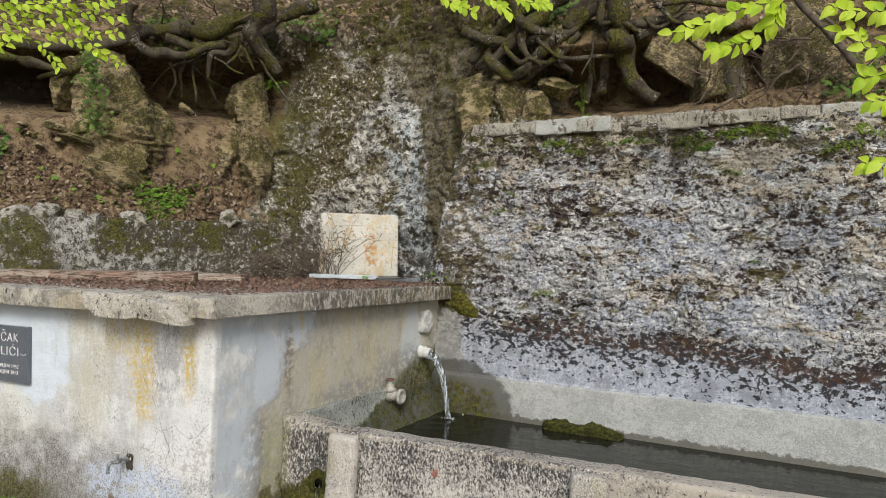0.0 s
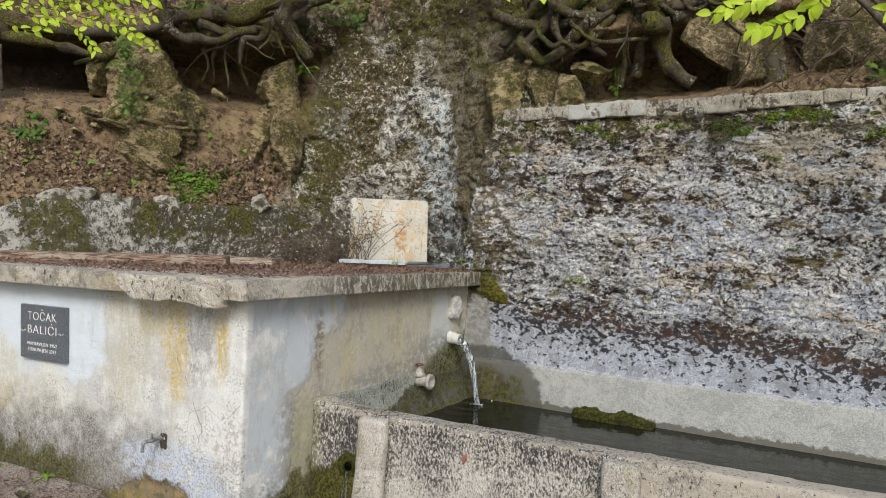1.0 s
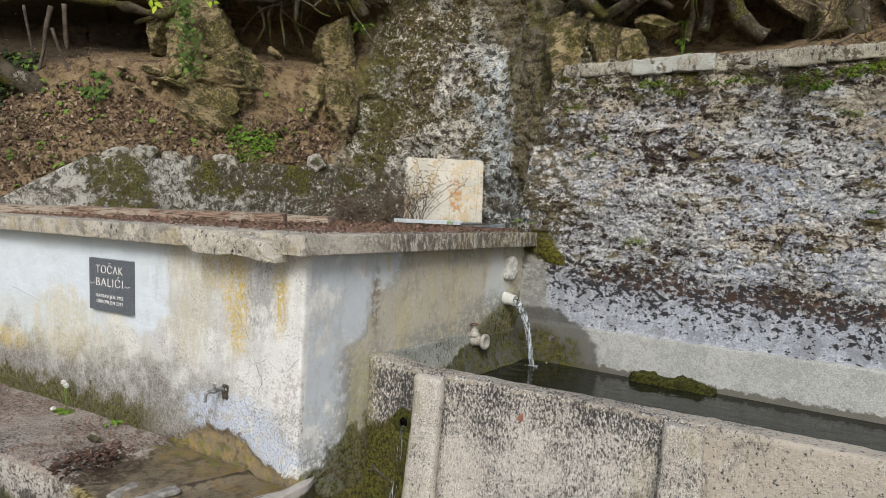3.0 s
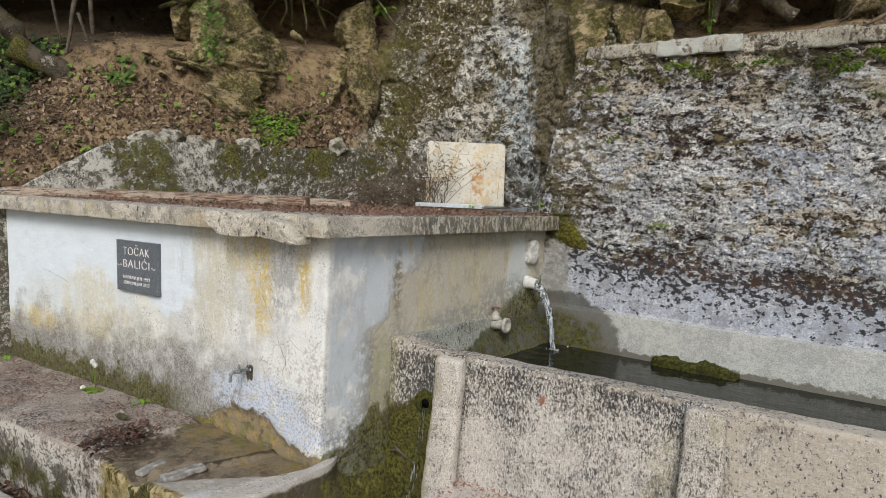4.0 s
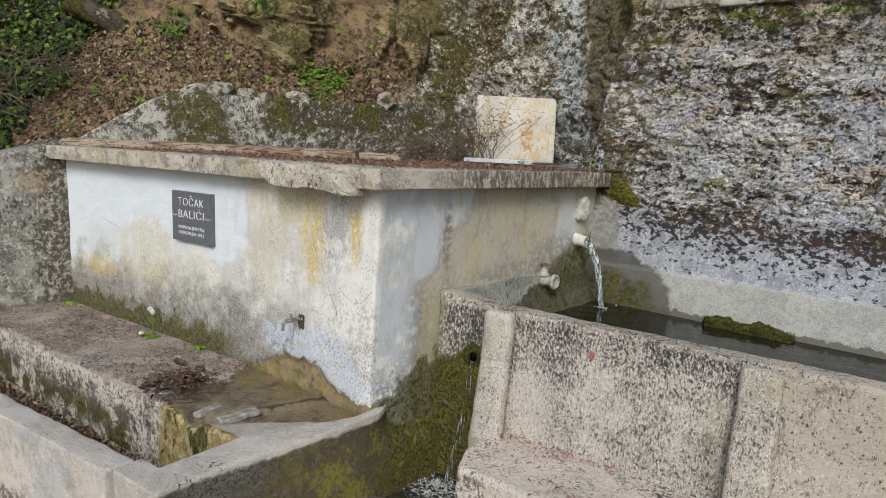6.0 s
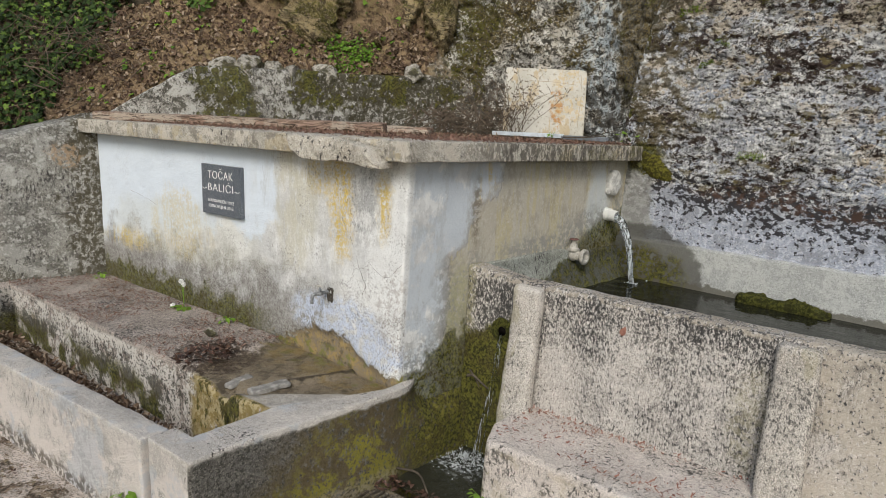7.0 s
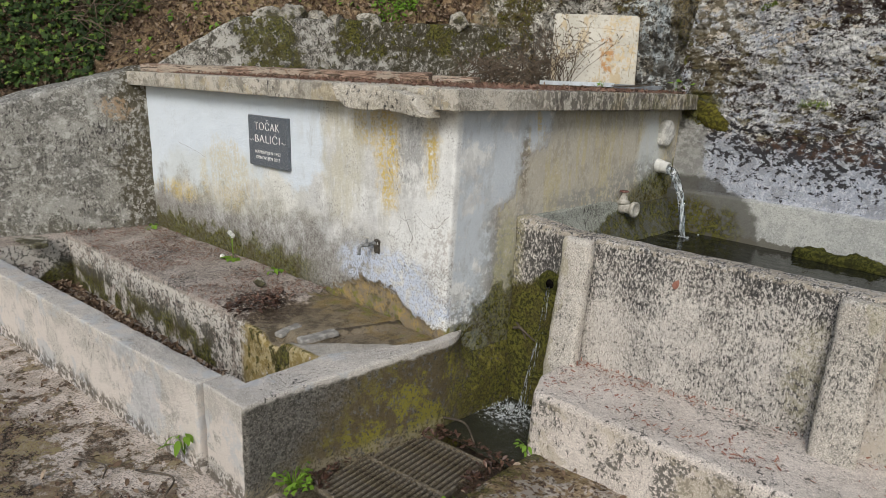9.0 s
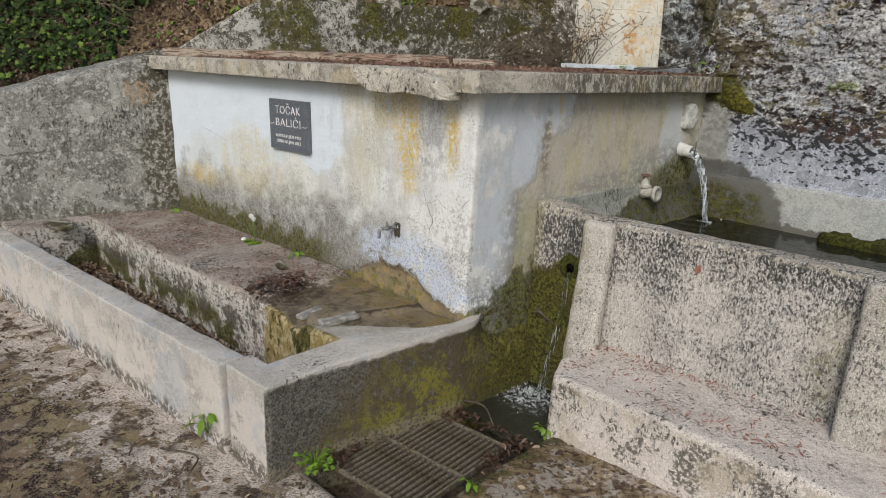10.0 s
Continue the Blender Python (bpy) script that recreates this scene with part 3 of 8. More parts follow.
def rock_face():
    """Natural cliff: earth bank, a mossy lichened rock face and one pale bluish run down it."""
    m = Nodes("cliff_rock_and_earth", 0.95, 0.2)
    x, y, z = m.axis(0), m.axis(1), m.axis(2)
    m.base((0.27, 0.19, 0.112), (0.16, 0.108, 0.062), m.step(m.noise(5, 8, 0.75), 0.38, 0.62))
    m.over((0.34, 0.25, 0.15), m.mul(m.step(m.noise(70, 6, 0.76), 0.57, 0.61), 0.7))
    m.over((0.05, 0.033, 0.02), m.mul(m.step(m.noise(16, 8, 0.76), 0.55, 0.60), 0.75))
    m.over((0.24, 0.19, 0.09), m.mul(m.step(m.noise(2.6, 7, 0.72), 0.55, 0.60), m.step(m.noise(30, 6, 0.72), 0.44, 0.52), 0.6))
    # the rock stretch between the bank and the masonry
    wob = m.math("MULTIPLY", m.math("SUBTRACT", m.noise(2.2, 6, 0.65), 0.5), 0.6)
    rock = m.mul(m.step(m.math("ADD", x, wob), -1.85, -1.72), m.step(m.math("ADD", x, wob), 0.75, 0.5), m.step(m.math("ADD", z, wob), 4.0, 3.6))
    run = m.math("ADD", m.math("ADD", x, 0.465), m.math("MULTIPLY", m.math("SUBTRACT", z, 2.2), 0.19))
    ragged = m.math("ADD", run, m.math("MULTIPLY", m.math("SUBTRACT", m.noise(5, 8, 0.72, m.scaled(1, 1, 0.55)), 0.5), 0.55))
    stone = m.mix(m.step(m.noise(6, 9, 0.76), 0.42, 0.58), (0.50, 0.46, 0.385), (0.27, 0.24, 0.185))
    stone = m.mix(m.mul(m.step(m.noise(2.2, 6, 0.7), 0.46, 0.58), 0.6), stone, (0.25, 0.25, 0.24))
    crust = m.math("ADD", m.noise(20, 9, 0.74, m.scaled(1, 1, 0.8)), m.math("MULTIPLY", m.math("SUBTRACT", m.noise(2.6, 5, 0.65), 0.5), 0.55))
    stone = m.mix(m.mul(m.step(crust, 0.53, 0.56), 0.8), stone, (0.56, 0.535, 0.465))
    stone = m.mix(m.mul(m.step(crust, 0.63, 0.65), 0.9), stone, (0.68, 0.655, 0.59))
    streak = m.mul(m.step(ragged, -0.30, -0.12), m.step(ragged, 0.17, 0.08), m.step(z, 3.35, 2.95))
    stone = m.mix(m.mul(streak, m.step(m.noise(16, 8, 0.70, m.scaled(1, 1, 0.4)), 0.40, 0.52), 0.8), stone, (0.40, 0.455, 0.475))
    stone = m.mix(m.mul(streak, m.step(m.noise(26, 8, 0.72, m.scaled(1, 1, 0.5)), 0.56, 0.60), 0.85), stone, (0.64, 0.67, 0.66))
    upper = m.mul(m.step(m.math("ABSOLUTE", m.math("ADD", m.math("ADD", x, 0.68), m.math("ADD", m.math("MULTIPLY", m.math("SUBTRACT", z, 3.2), 0.9), wob))), 0.26, 0.12), m.step(z, 2.9, 3.15), m.step(m.noise(18, 8, 0.72), 0.45, 0.52))
    stone = m.mix(m.mul(upper, 0.7), stone, (0.50, 0.47, 0.40))
    m.col = m.mix(rock, m.col, stone)
    # black growth in sheets and specks
    m.over((0.035, 0.029, 0.02), m.mul(rock, m.step(m.noise(15, 9, 0.74, m.scaled(0.8, 1, 1.2)), 0.565, 0.585), 0.9))
    m.over((0.04, 0.034, 0.025), m.mul(rock, m.step(m.noise(60, 6, 0.68), 0.58, 0.605), 0.85))
    ledge = m.math("ABSOLUTE", m.math("SUBTRACT", m.noise(7, 8, 0.66, m.scaled(0.55, 1, 1.8)), 0.5))
    m.over((0.030, 0.024, 0.017), m.mul(rock, m.step(ledge, 0.020, 0.006), m.step(m.noise(3, 5, 0.65), 0.46, 0.54), 0.9))
    # brown moss: thick to the upper left of the run, and a dark strip to its right
    high = m.math("ADD", m.math("MULTIPLY", m.math("SUBTRACT", z, 2.75), 0.16), m.math("MULTIPLY", run, -0.10))
    brown = m.mul(rock, m.step(m.math("ADD", m.noise(3.6, 9, 0.70), high), 0.49, 0.53), m.step(ragged, -0.02, -0.16), m.step(m.noise(34, 6, 0.68), 0.36, 0.44))
    strip = m.mul(m.step(ragged, 0.10, 0.20), m.step(run, 0.75, 0.55), m.step(z, 1.75, 2.0), m.step(z, 4.4, 4.0))
    pad = m.mix(m.step(m.noise(55, 7, 0.74), 0.44, 0.60), (0.028, 0.020, 0.009), (0.145, 0.108, 0.036))
    over_lip = m.mul(m.step(z, 3.05, 3.25), m.step(ragged, -0.1, 0.1), m.step(run, 1.5, 1.3))
    m.over(pad, m.mul(m.big(brown, m.mul(strip, 0.92), m.mul(over_lip, 0.9)), 0.92))
    m.over((0.24, 0.225, 0.19), m.mul(strip, m.step(m.noise(30, 7, 0.74), 0.59, 0.62), 0.7))
    m.over((0.06, 0.054, 0.045), m.mul(m.step(z, 2.15, 1.85), rock, m.step(m.noise(18, 7, 0.74), 0.46, 0.54), 0.8))
    # far left earth coloured dark for the shade under the ivy
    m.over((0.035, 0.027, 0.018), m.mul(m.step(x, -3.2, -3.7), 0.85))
    moss = m.mul(m.big(m.mul(brown, m.step(m.noise(5, 6, 0.7), 0.52, 0.58)), m.mul(strip, m.step(m.noise(4, 6, 0.72, m.scaled(1, 1, 0.5)), 0.54, 0.60)), m.spot(-1.62, 2.4, 2.7, 0.20, 0.7, 0.55, 0.7, 5), m.spot(0.2, 2.5, 2.9, 0.3, 1.2, 0.4, 0.6, 6)), m.step(m.noise(30, 5, 0.75), 0.42, 0.56))
    moss_over(m, m.mul(moss, 0.85))
    m.over((0.20, 0.17, 0.055), m.mul(m.spot(-1.72, 2.2, 2.95, 0.16, 0.6, 0.32, 0.5, 7), m.step(m.noise(14, 5, 0.7), 0.4, 0.6), 0.8))
    m.over((0.045, 0.033, 0.021), m.mul(m.step(z, 3.45, 3.8), m.step(m.noise(8, 7, 0.76), 0.44, 0.54), 0.85))
    moss_over(m, m.mul(m.step(z, 3.3, 3.6), m.step(m.noise(5, 6, 0.75), 0.50, 0.58), 0.85))
    m.relief(m.raw(24, 8, 0.8), 0.75, 0.03)
    m.relief(m.raw(120, 4, 0.75), 0.6, 0.01)
    return m.done()


def outcrop(name="mossy_outcrop_stone", growth=0.0):
    m = Nodes(name, 0.95, 0.2)
    layer = m.scaled(1, 1, 3.2)
    m.base((0.40, 0.315, 0.17), (0.20, 0.152, 0.085), m.step(m.noise(6, 8, 0.78, layer), 0.40, 0.60))
    m.over((0.31, 0.255, 0.09), m.mul(m.step(m.noise(4, 6, 0.75), 0.53, 0.60), 0.65))
    m.over((0.05, 0.038, 0.024), m.mul(m.step(m.noise(12, 8, 0.82, m.scaled(1, 1, 1.8)), 0.545, 0.57), 0.85))
    m.over((0.075, 0.058, 0.032), m.mul(m.step(m.noise(5, 7, 0.74), 0.60 - growth, 0.63 - growth), m.step(m.noise(40, 6, 0.7), 0.36, 0.46), 0.85))
    moss_over(m, m.mul(m.step(m.noise(3.2, 6, 0.75), 0.53, 0.57), m.step(m.noise(30, 5, 0.70), 0.42, 0.48), 0.75))
    m.over((0.40, 0.34, 0.22), m.mul(m.step(m.noise(50, 6, 0.8), 0.59, 0.62), 0.5))
    moss_over(m, m.mul(m.step(m.facing_up(), 0.15, 0.7), m.step(m.noise(12, 5, 0.7), 0.48, 0.58), 0.8))
    m.relief(m.raw(14, 8, 0.78, m.scaled(1, 1, 1.8)), 0.9, 0.035)
    m.relief(m.raw(110, 3, 0.7), 0.5, 0.006)
    return m.done()


def ground_mix():
    """Worn concrete and trodden earth before the troughs."""
    m = Nodes("worn_concrete_and_earth", 0.95, 0.25)
    x, y = m.axis(0), m.axis(1)
    m.base((0.64, 0.555, 0.485), (0.46, 0.39, 0.325), m.step(m.noise(7, 8, 0.74), 0.44, 0.56))
    m.over((0.44, 0.40, 0.355), m.mul(m.step(m.noise(50, 6, 0.78), 0.55, 0.60), 0.7))
    m.over((0.10, 0.08, 0.06), m.mul(m.step(m.noise(100, 5, 0.75), 0.55, 0.60), 0.7))
    # leaf mould away from the parapet, a bare strip beside it
    wob = m.math("MULTIPLY", m.math("SUBTRACT", m.noise(3.5, 7, 0.74), 0.5), 1.1)
    away = m.step(m.math("ADD", m.math("SUBTRACT", y, m.math("MULTIPLY", x, 0.05)), wob), -1.40, -1.48)
    far = m.math("MULTIPLY", m.math("SUBTRACT", m.noise(0.5, 5, 0.6), 0.5), 1.2)
    right = m.mul(m.step(m.math("ADD", x, wob), 0.30, 0.50), m.step(m.math("ADD", m.noise(4.5, 7, 0.75), far), 0.49, 0.55))
    dirt = m.mul(m.big(m.mul(away, m.step(m.math("ADD", x, m.math("ADD", wob, far)), 0.55, 0.1)), right, m.mul(m.step(m.noise(5, 7, 0.75), 0.56, 0.60), 0.8)), m.big(m.step(m.noise(26, 7, 0.72), 0.36, 0.40), 0.45))
    m.over((0.29, 0.215, 0.125), m.mul(dirt, 0.95))
    m.over((0.38, 0.315, 0.155), m.mul(dirt, m.step(m.noise(4.2, 8, 0.72), 0.50, 0.53), 0.75))
    m.over((0.026, 0.017, 0.013), m.mul(dirt, m.step(m.noise(7, 9, 0.72), 0.50, 0.52), 0.95))
    m.over((0.25, 0.165, 0.115), m.mul(dirt, m.step(m.noise(80, 4, 0.66), 0.56, 0.58), 0.85))
    m.over((0.36, 0.31, 0.25), m.mul(dirt, m.step(m.noise(120, 4, 0.75), 0.63, 0.66), 0.8))
    mud = m.mul(m.step(x, -0.2, -0.1), m.step(m.math("ADD", x, m.math("MULTIPLY", wob, 0.05)), 0.52, 0.49), m.step(y, -1.0, -0.85))
    m.over(m.mix(m.step(m.noise(20, 7, 0.74), 0.42, 0.58), (0.055, 0.038, 0.027), (0.16, 0.12, 0.075)), m.mul(mud, 0.92))
    yard = m.step(m.math("ADD", y, wob), -1.7, -1.3)
    m.over(m.mix(m.step(m.noise(9, 8, 0.76), 0.42, 0.58), (0.36, 0.265, 0.15), (0.24, 0.165, 0.085)), m.mul(yard, m.step(x, 0.47, 0.50), m.step(m.math("ADD", x, wob), 1.35, 1.0), m.step(m.noise(24, 7, 0.74), 0.36, 0.46), 0.85))
    m.over((0.52, 0.47, 0.41), m.mul(yard, m.step(x, 0.52, 0.58), m.step(m.noise(6, 8, 0.74, m.scaled(1, 1, 1, (3, 1, 0))), 0.54, 0.58), 0.8))
    m.over((0.07, 0.04, 0.03), m.mul(yard, m.step(x, 0.47, 0.50), m.step(m.noise(38, 7, 0.72), 0.60, 0.62), 0.8))
    edge = m.mul(yard, m.step(x, 0.46, 0.50), m.step(m.math("ADD", x, m.math("MULTIPLY", wob, 0.2)), 0.68, 0.58), m.step(y, 0.3, 0.1))
    moss_over(m, m.mul(edge, m.step(m.noise(16, 6, 0.75), 0.42, 0.52), 0.8))
    m.relief(m.raw(60, 7, 0.78), 0.8, 0.015)
    m.relief(m.mul(dirt, m.raw(40, 7, 0.8)), 0.9, 0.025)
    return m.done()


def plain(name, color, rough=0.5, metal=0.0, var=0.25, scale=30.0, bump=0.2, spec=0.4):
    m = Nodes(name, rough, spec)
    m.base(color, tuple(c * (1 - var) for c in color), m.step(m.noise(scale, 5, 0.7), 0.35, 0.65))
    m.b.inputs["Metallic"].default_value = metal
    m.relief(m.raw(scale * 4, 4, 0.7), bump, 0.004)
    return m.done()


def water_dark():
    m = Nodes("dark_trough_water", 0.06, 0.5)
    m.base((0.010, 0.011, 0.008), (0.018, 0.018, 0.012), m.noise(2, 3, 0.5))
    m.b.inputs["IOR"].default_value = 1.33
    m.b.inputs["Specular IOR Level"].default_value = 0.4
    m.relief(m.raw(7, 3, 0.5, m.scaled(1, 2.0, 1)), 0.16, 0.02)
    m.relief(m.raw(34, 2, 0.5), 0.07, 0.006)
    return m.done()


def stream_clear():
    m = Nodes("falling_water", 0.12, 0.5)
    m.base((0.86, 0.90, 0.93), (0.70, 0.76, 0.80), m.noise(60, 3, 0.6, m.scaled(1, 1, 0.2)))
    m.b.inputs["IOR"].default_value = 1.33
    m.put(m.b.inputs["Transmission Weight"], m.step(m.noise(55, 5, 0.7, m.scaled(1, 1, 0.10)), 0.50, 0.62, 1.0, 0.35))
    m.relief(m.raw(70, 4, 0.7, m.scaled(1, 1, 0.25)), 0.8, 0.01)
    return m.done()


def leaf_mat(name, a, b, c, glow=0.4, rough=0.55, island=True):
    m = Nodes(name, rough, 0.35)
    r = m.random(island)
    m.base(a, b, m.step(r, 0.0, 0.6))
    m.over(c, m.step(r, 0.7, 0.95))
    m.over(tuple(0.6 * v for v in a), m.mul(m.step(m.noise(60, 4, 0.7), 0.55, 0.7), 0.4))
    if glow:
        t = m.nt.nodes.new("ShaderNodeBsdfTranslucent")
        s = m.nt.nodes.new("ShaderNodeMixShader")
        s.inputs[0].default_value = glow
        m.nt.links.new(m.col, t.inputs[0])
        m.nt.links.new(m.b.outputs[0], s.inputs[1])
        m.nt.links.new(t.outputs[0], s.inputs[2])
        m.nt.links.new(s.outputs[0], m.nt.nodes["Material Output"].inputs[0])
    return m.done()


def bark_mat():
    m = Nodes("grey_root_bark", 0.92, 0.2)
    m.base((0.085, 0.070, 0.048), (0.036, 0.029, 0.020), m.step(m.noise(12, 7, 0.75), 0.40, 0.60))
    m.over((0.27, 0.245, 0.20), m.mul(m.step(m.noise(6, 6, 0.75), 0.60, 0.66), m.step(m.noise(40, 5, 0.75), 0.46, 0.56), 0.8))
    moss_over(m, m.mul(m.step(m.noise(4, 6, 0.75), 0.48, 0.56), 0.85))
    m.relief(m.raw(40, 6, 0.75), 0.8, 0.012)
    return m.done()


PLASTER = plaster()
MASONRY = masonry()
CLIFF = rock_face()
OUTCROP = outcrop()
MOSSROCK = outcrop("moss_grown_rock", 0.22)
GROUND = ground_mix()
WATER = water_dark()
STREAM = stream_clear()
BARK = bark_mat()


def trough_concrete():
    m = weathered("lichen_trough_concrete", (0.52, 0.485, 0.44), (0.40, 0.365, 0.325), (0.036, 0.035, 0.034), amount=0.95, size=115)
    m.over((0.66, 0.62, 0.57), m.mul(m.step(m.noise(105, 4, 0.68, m.scaled(1, 1, 0.45, (4, 0, 0))), 0.57, 0.60), 0.7))
    x, y, z = m.axis(0), m.axis(1), m.axis(2)
    fade = m.math("ADD", z, m.math("MULTIPLY", m.math("SUBTRACT", m.noise(5, 7, 0.72), 0.5), 0.5))
    m.over((0.47, 0.435, 0.395), m.mul(m.step(fade, 0.74, 0.52), m.step(m.noise(60, 6, 0.72), 0.42, 0.56), 0.6))
    m.over((0.042, 0.04, 0.038), m.mul(m.step(fade, 0.66, 0.90), m.step(m.noise(80, 6, 0.70, m.scaled(1, 1, 0.7)), 0.53, 0.56), 0.85))
    m.over((0.40, 0.35, 0.28), m.mul(m.step(z, 0.915, 0.93), m.step(m.noise(30, 6, 0.75), 0.44, 0.56), 0.7))
    m.over((0.34, 0.31, 0.20), m.mul(m.spot(1.46, 0.45, 0.58, 0.09, 0.3, 0.2, 0.5, 6), m.step(m.noise(40, 6, 0.75), 0.40, 0.52), 0.4))
    m.over((0.47, 0.42, 0.35), m.mul(m.step(m.math("ADD", x, m.math("MULTIPLY", m.math("SUBTRACT", m.noise(5, 6, 0.7), 0.5), 0.6)), 1.62, 1.85), m.step(m.noise(60, 5, 0.72), 0.33, 0.42), 0.85))
    # olive stain and moss where the overflow runs down beside the first buttress
    left = m.step(m.math("ADD", x, m.math("MULTIPLY", m.math("SUBTRACT", m.noise(9, 5, 0.7), 0.5), 0.06)), 0.37, 0.345)
    high = m.math("SUBTRACT", z, m.math("MULTIPLY", x, 0.35))
    wob = m.math("MULTIPLY", m.math("SUBTRACT", m.noise(7, 5, 0.7), 0.5), 0.2)
    m.over((0.045, 0.043, 0.04), m.mul(left, m.step(m.noise(70, 6, 0.70, m.scaled(1, 1, 0.6)), 0.48, 0.52), m.step(z, 0.93, 0.90), 0.85))
    m.over((0.27, 0.25, 0.15), m.mul(left, m.step(x, 0.10, 0.04), m.step(m.noise(60, 5, 0.75), 0.38, 0.54), 0.8))
    wet = m.mul(left, m.step(m.math("ADD", high, m.math("MULTIPLY", wob, 0.5)), 0.635, 0.595))
    return moss_over(m, wet).done()


def buttress_concrete():
    m = weathered("pale_buttress_concrete", (0.54, 0.50, 0.445), (0.43, 0.395, 0.345), (0.07, 0.066, 0.06), amount=0.28, seed=2.0, size=120, coarse=0.7)
    m.over((0.30, 0.27, 0.15), m.mul(m.step(m.noise(3, 6, 0.7, m.scaled(1, 1, 0.4)), 0.54, 0.64), 0.4))
    return m.done()


def cap_concrete():
    m = weathered("lichen_cap_concrete", (0.50, 0.465, 0.40), (0.37, 0.34, 0.285), amount=-0.15, seed=3.0, coarse=0.8)
    m.over((0.56, 0.51, 0.43), m.mul(m.step(m.noise(9, 6, 0.66), 0.53, 0.56), 0.6))
    m.over((0.20, 0.18, 0.145), m.mul(m.step(m.noise(14, 8, 0.74), 0.57, 0.61), 0.7))
    m.over((0.44, 0.36, 0.22), m.mul(m.step(m.noise(4, 7, 0.72), 0.58, 0.63), 0.5))
    m.over((0.07, 0.06, 0.05), m.mul(m.step(m.axis(1), 0.2, 0.6), m.step(m.noise(30, 6, 0.78, m.scaled(1, 1, 0.4)), 0.44, 0.50), 0.8))
    moss_over(m, m.mul(m.step(m.axis(1), 0.5, 1.6), m.step(m.noise(9, 5, 0.7), 0.46, 0.62), 0.45))
    return m.done()


def parapet_concrete():
    m = weathered("mossy_parapet_concrete", (0.54, 0.50, 0.45), (0.42, 0.39, 0.35), amount=-0.5, seed=5.0, coarse=0.25)
    y, x, z = m.axis(1), m.axis(0), m.axis(2)
    wob = m.math("MULTIPLY", m.math("SUBTRACT", m.noise(6, 5, 0.7), 0.5), 0.35)
    m.over((0.60, 0.545, 0.495), m.mul(m.step(m.math("ADD", z, wob), 0.38, 0.26), m.step(m.noise(4, 8, 0.74), 0.42, 0.48), 0.85))
    m.over((0.41, 0.43, 0.45), m.mul(m.step(m.noise(2.6, 6, 0.7), 0.50, 0.60), 0.6))
    m.over((0.21, 0.205, 0.20), m.mul(m.step(m.noise(3.2, 7, 0.72), 0.55, 0.63), m.step(m.noise(50, 6, 0.75), 0.40, 0.55), 0.35))
    # dark growth on the face towards the drain, mossier towards the overflow
    face = m.mul(m.step(x, -0.12, -0.105), m.step(m.math("ADD", z, m.math("MULTIPLY", wob, 0.12)), 0.405, 0.385))
    m.over((0.085, 0.080, 0.068), m.mul(face, 0.88))
    m.over((0.06, 0.055, 0.046), m.mul(face, m.step(m.noise(45, 6, 0.78), 0.47, 0.54), 0.7))
    m.over((0.27, 0.25, 0.21), m.mul(face, m.step(m.noise(120, 4, 0.7), 0.60, 0.62), 0.65))
    m.over((0.03, 0.028, 0.022), m.mul(face, m.step(m.noise(80, 4, 0.7), 0.58, 0.60), 0.75))
    slope = m.math("ADD", m.math("SUBTRACT", y, m.math("MULTIPLY", z, 1.0)), wob)
    m.over((0.092, 0.068, 0.028), m.mul(face, m.step(slope, -1.15, -0.75), m.step(m.noise(30, 6, 0.76), 0.30, 0.50), 0.8))
    m.over((0.20, 0.18, 0.028), m.mul(face, m.step(slope, -0.98, -0.60), m.step(m.noise(3.5, 6, 0.72), 0.42, 0.56), m.step(m.noise(60, 5, 0.75), 0.32, 0.50), 0.9))
    moss_over(m, m.mul(face, m.step(m.math("ADD", y, wob), -0.12, 0.15), m.step(m.noise(22, 5, 0.75), 0.36, 0.48), 0.9))
    m.over((0.06, 0.045, 0.03), m.mul(m.inv(face), m.step(m.math("ADD", z, m.math("MULTIPLY", wob, 0.4)), 0.09, 0.03), m.step(m.noise(30, 5, 0.7), 0.4, 0.55), 0.8))
    m.over((0.25, 0.215, 0.15), m.mul(face, m.step(m.math("ADD", z, m.math("MULTIPLY", wob, 0.25)), 0.085, 0.03), m.step(y, 0.0, -0.1), m.step(m.noise(60, 6, 0.74), 0.42, 0.54), 0.8))
    return m.done()


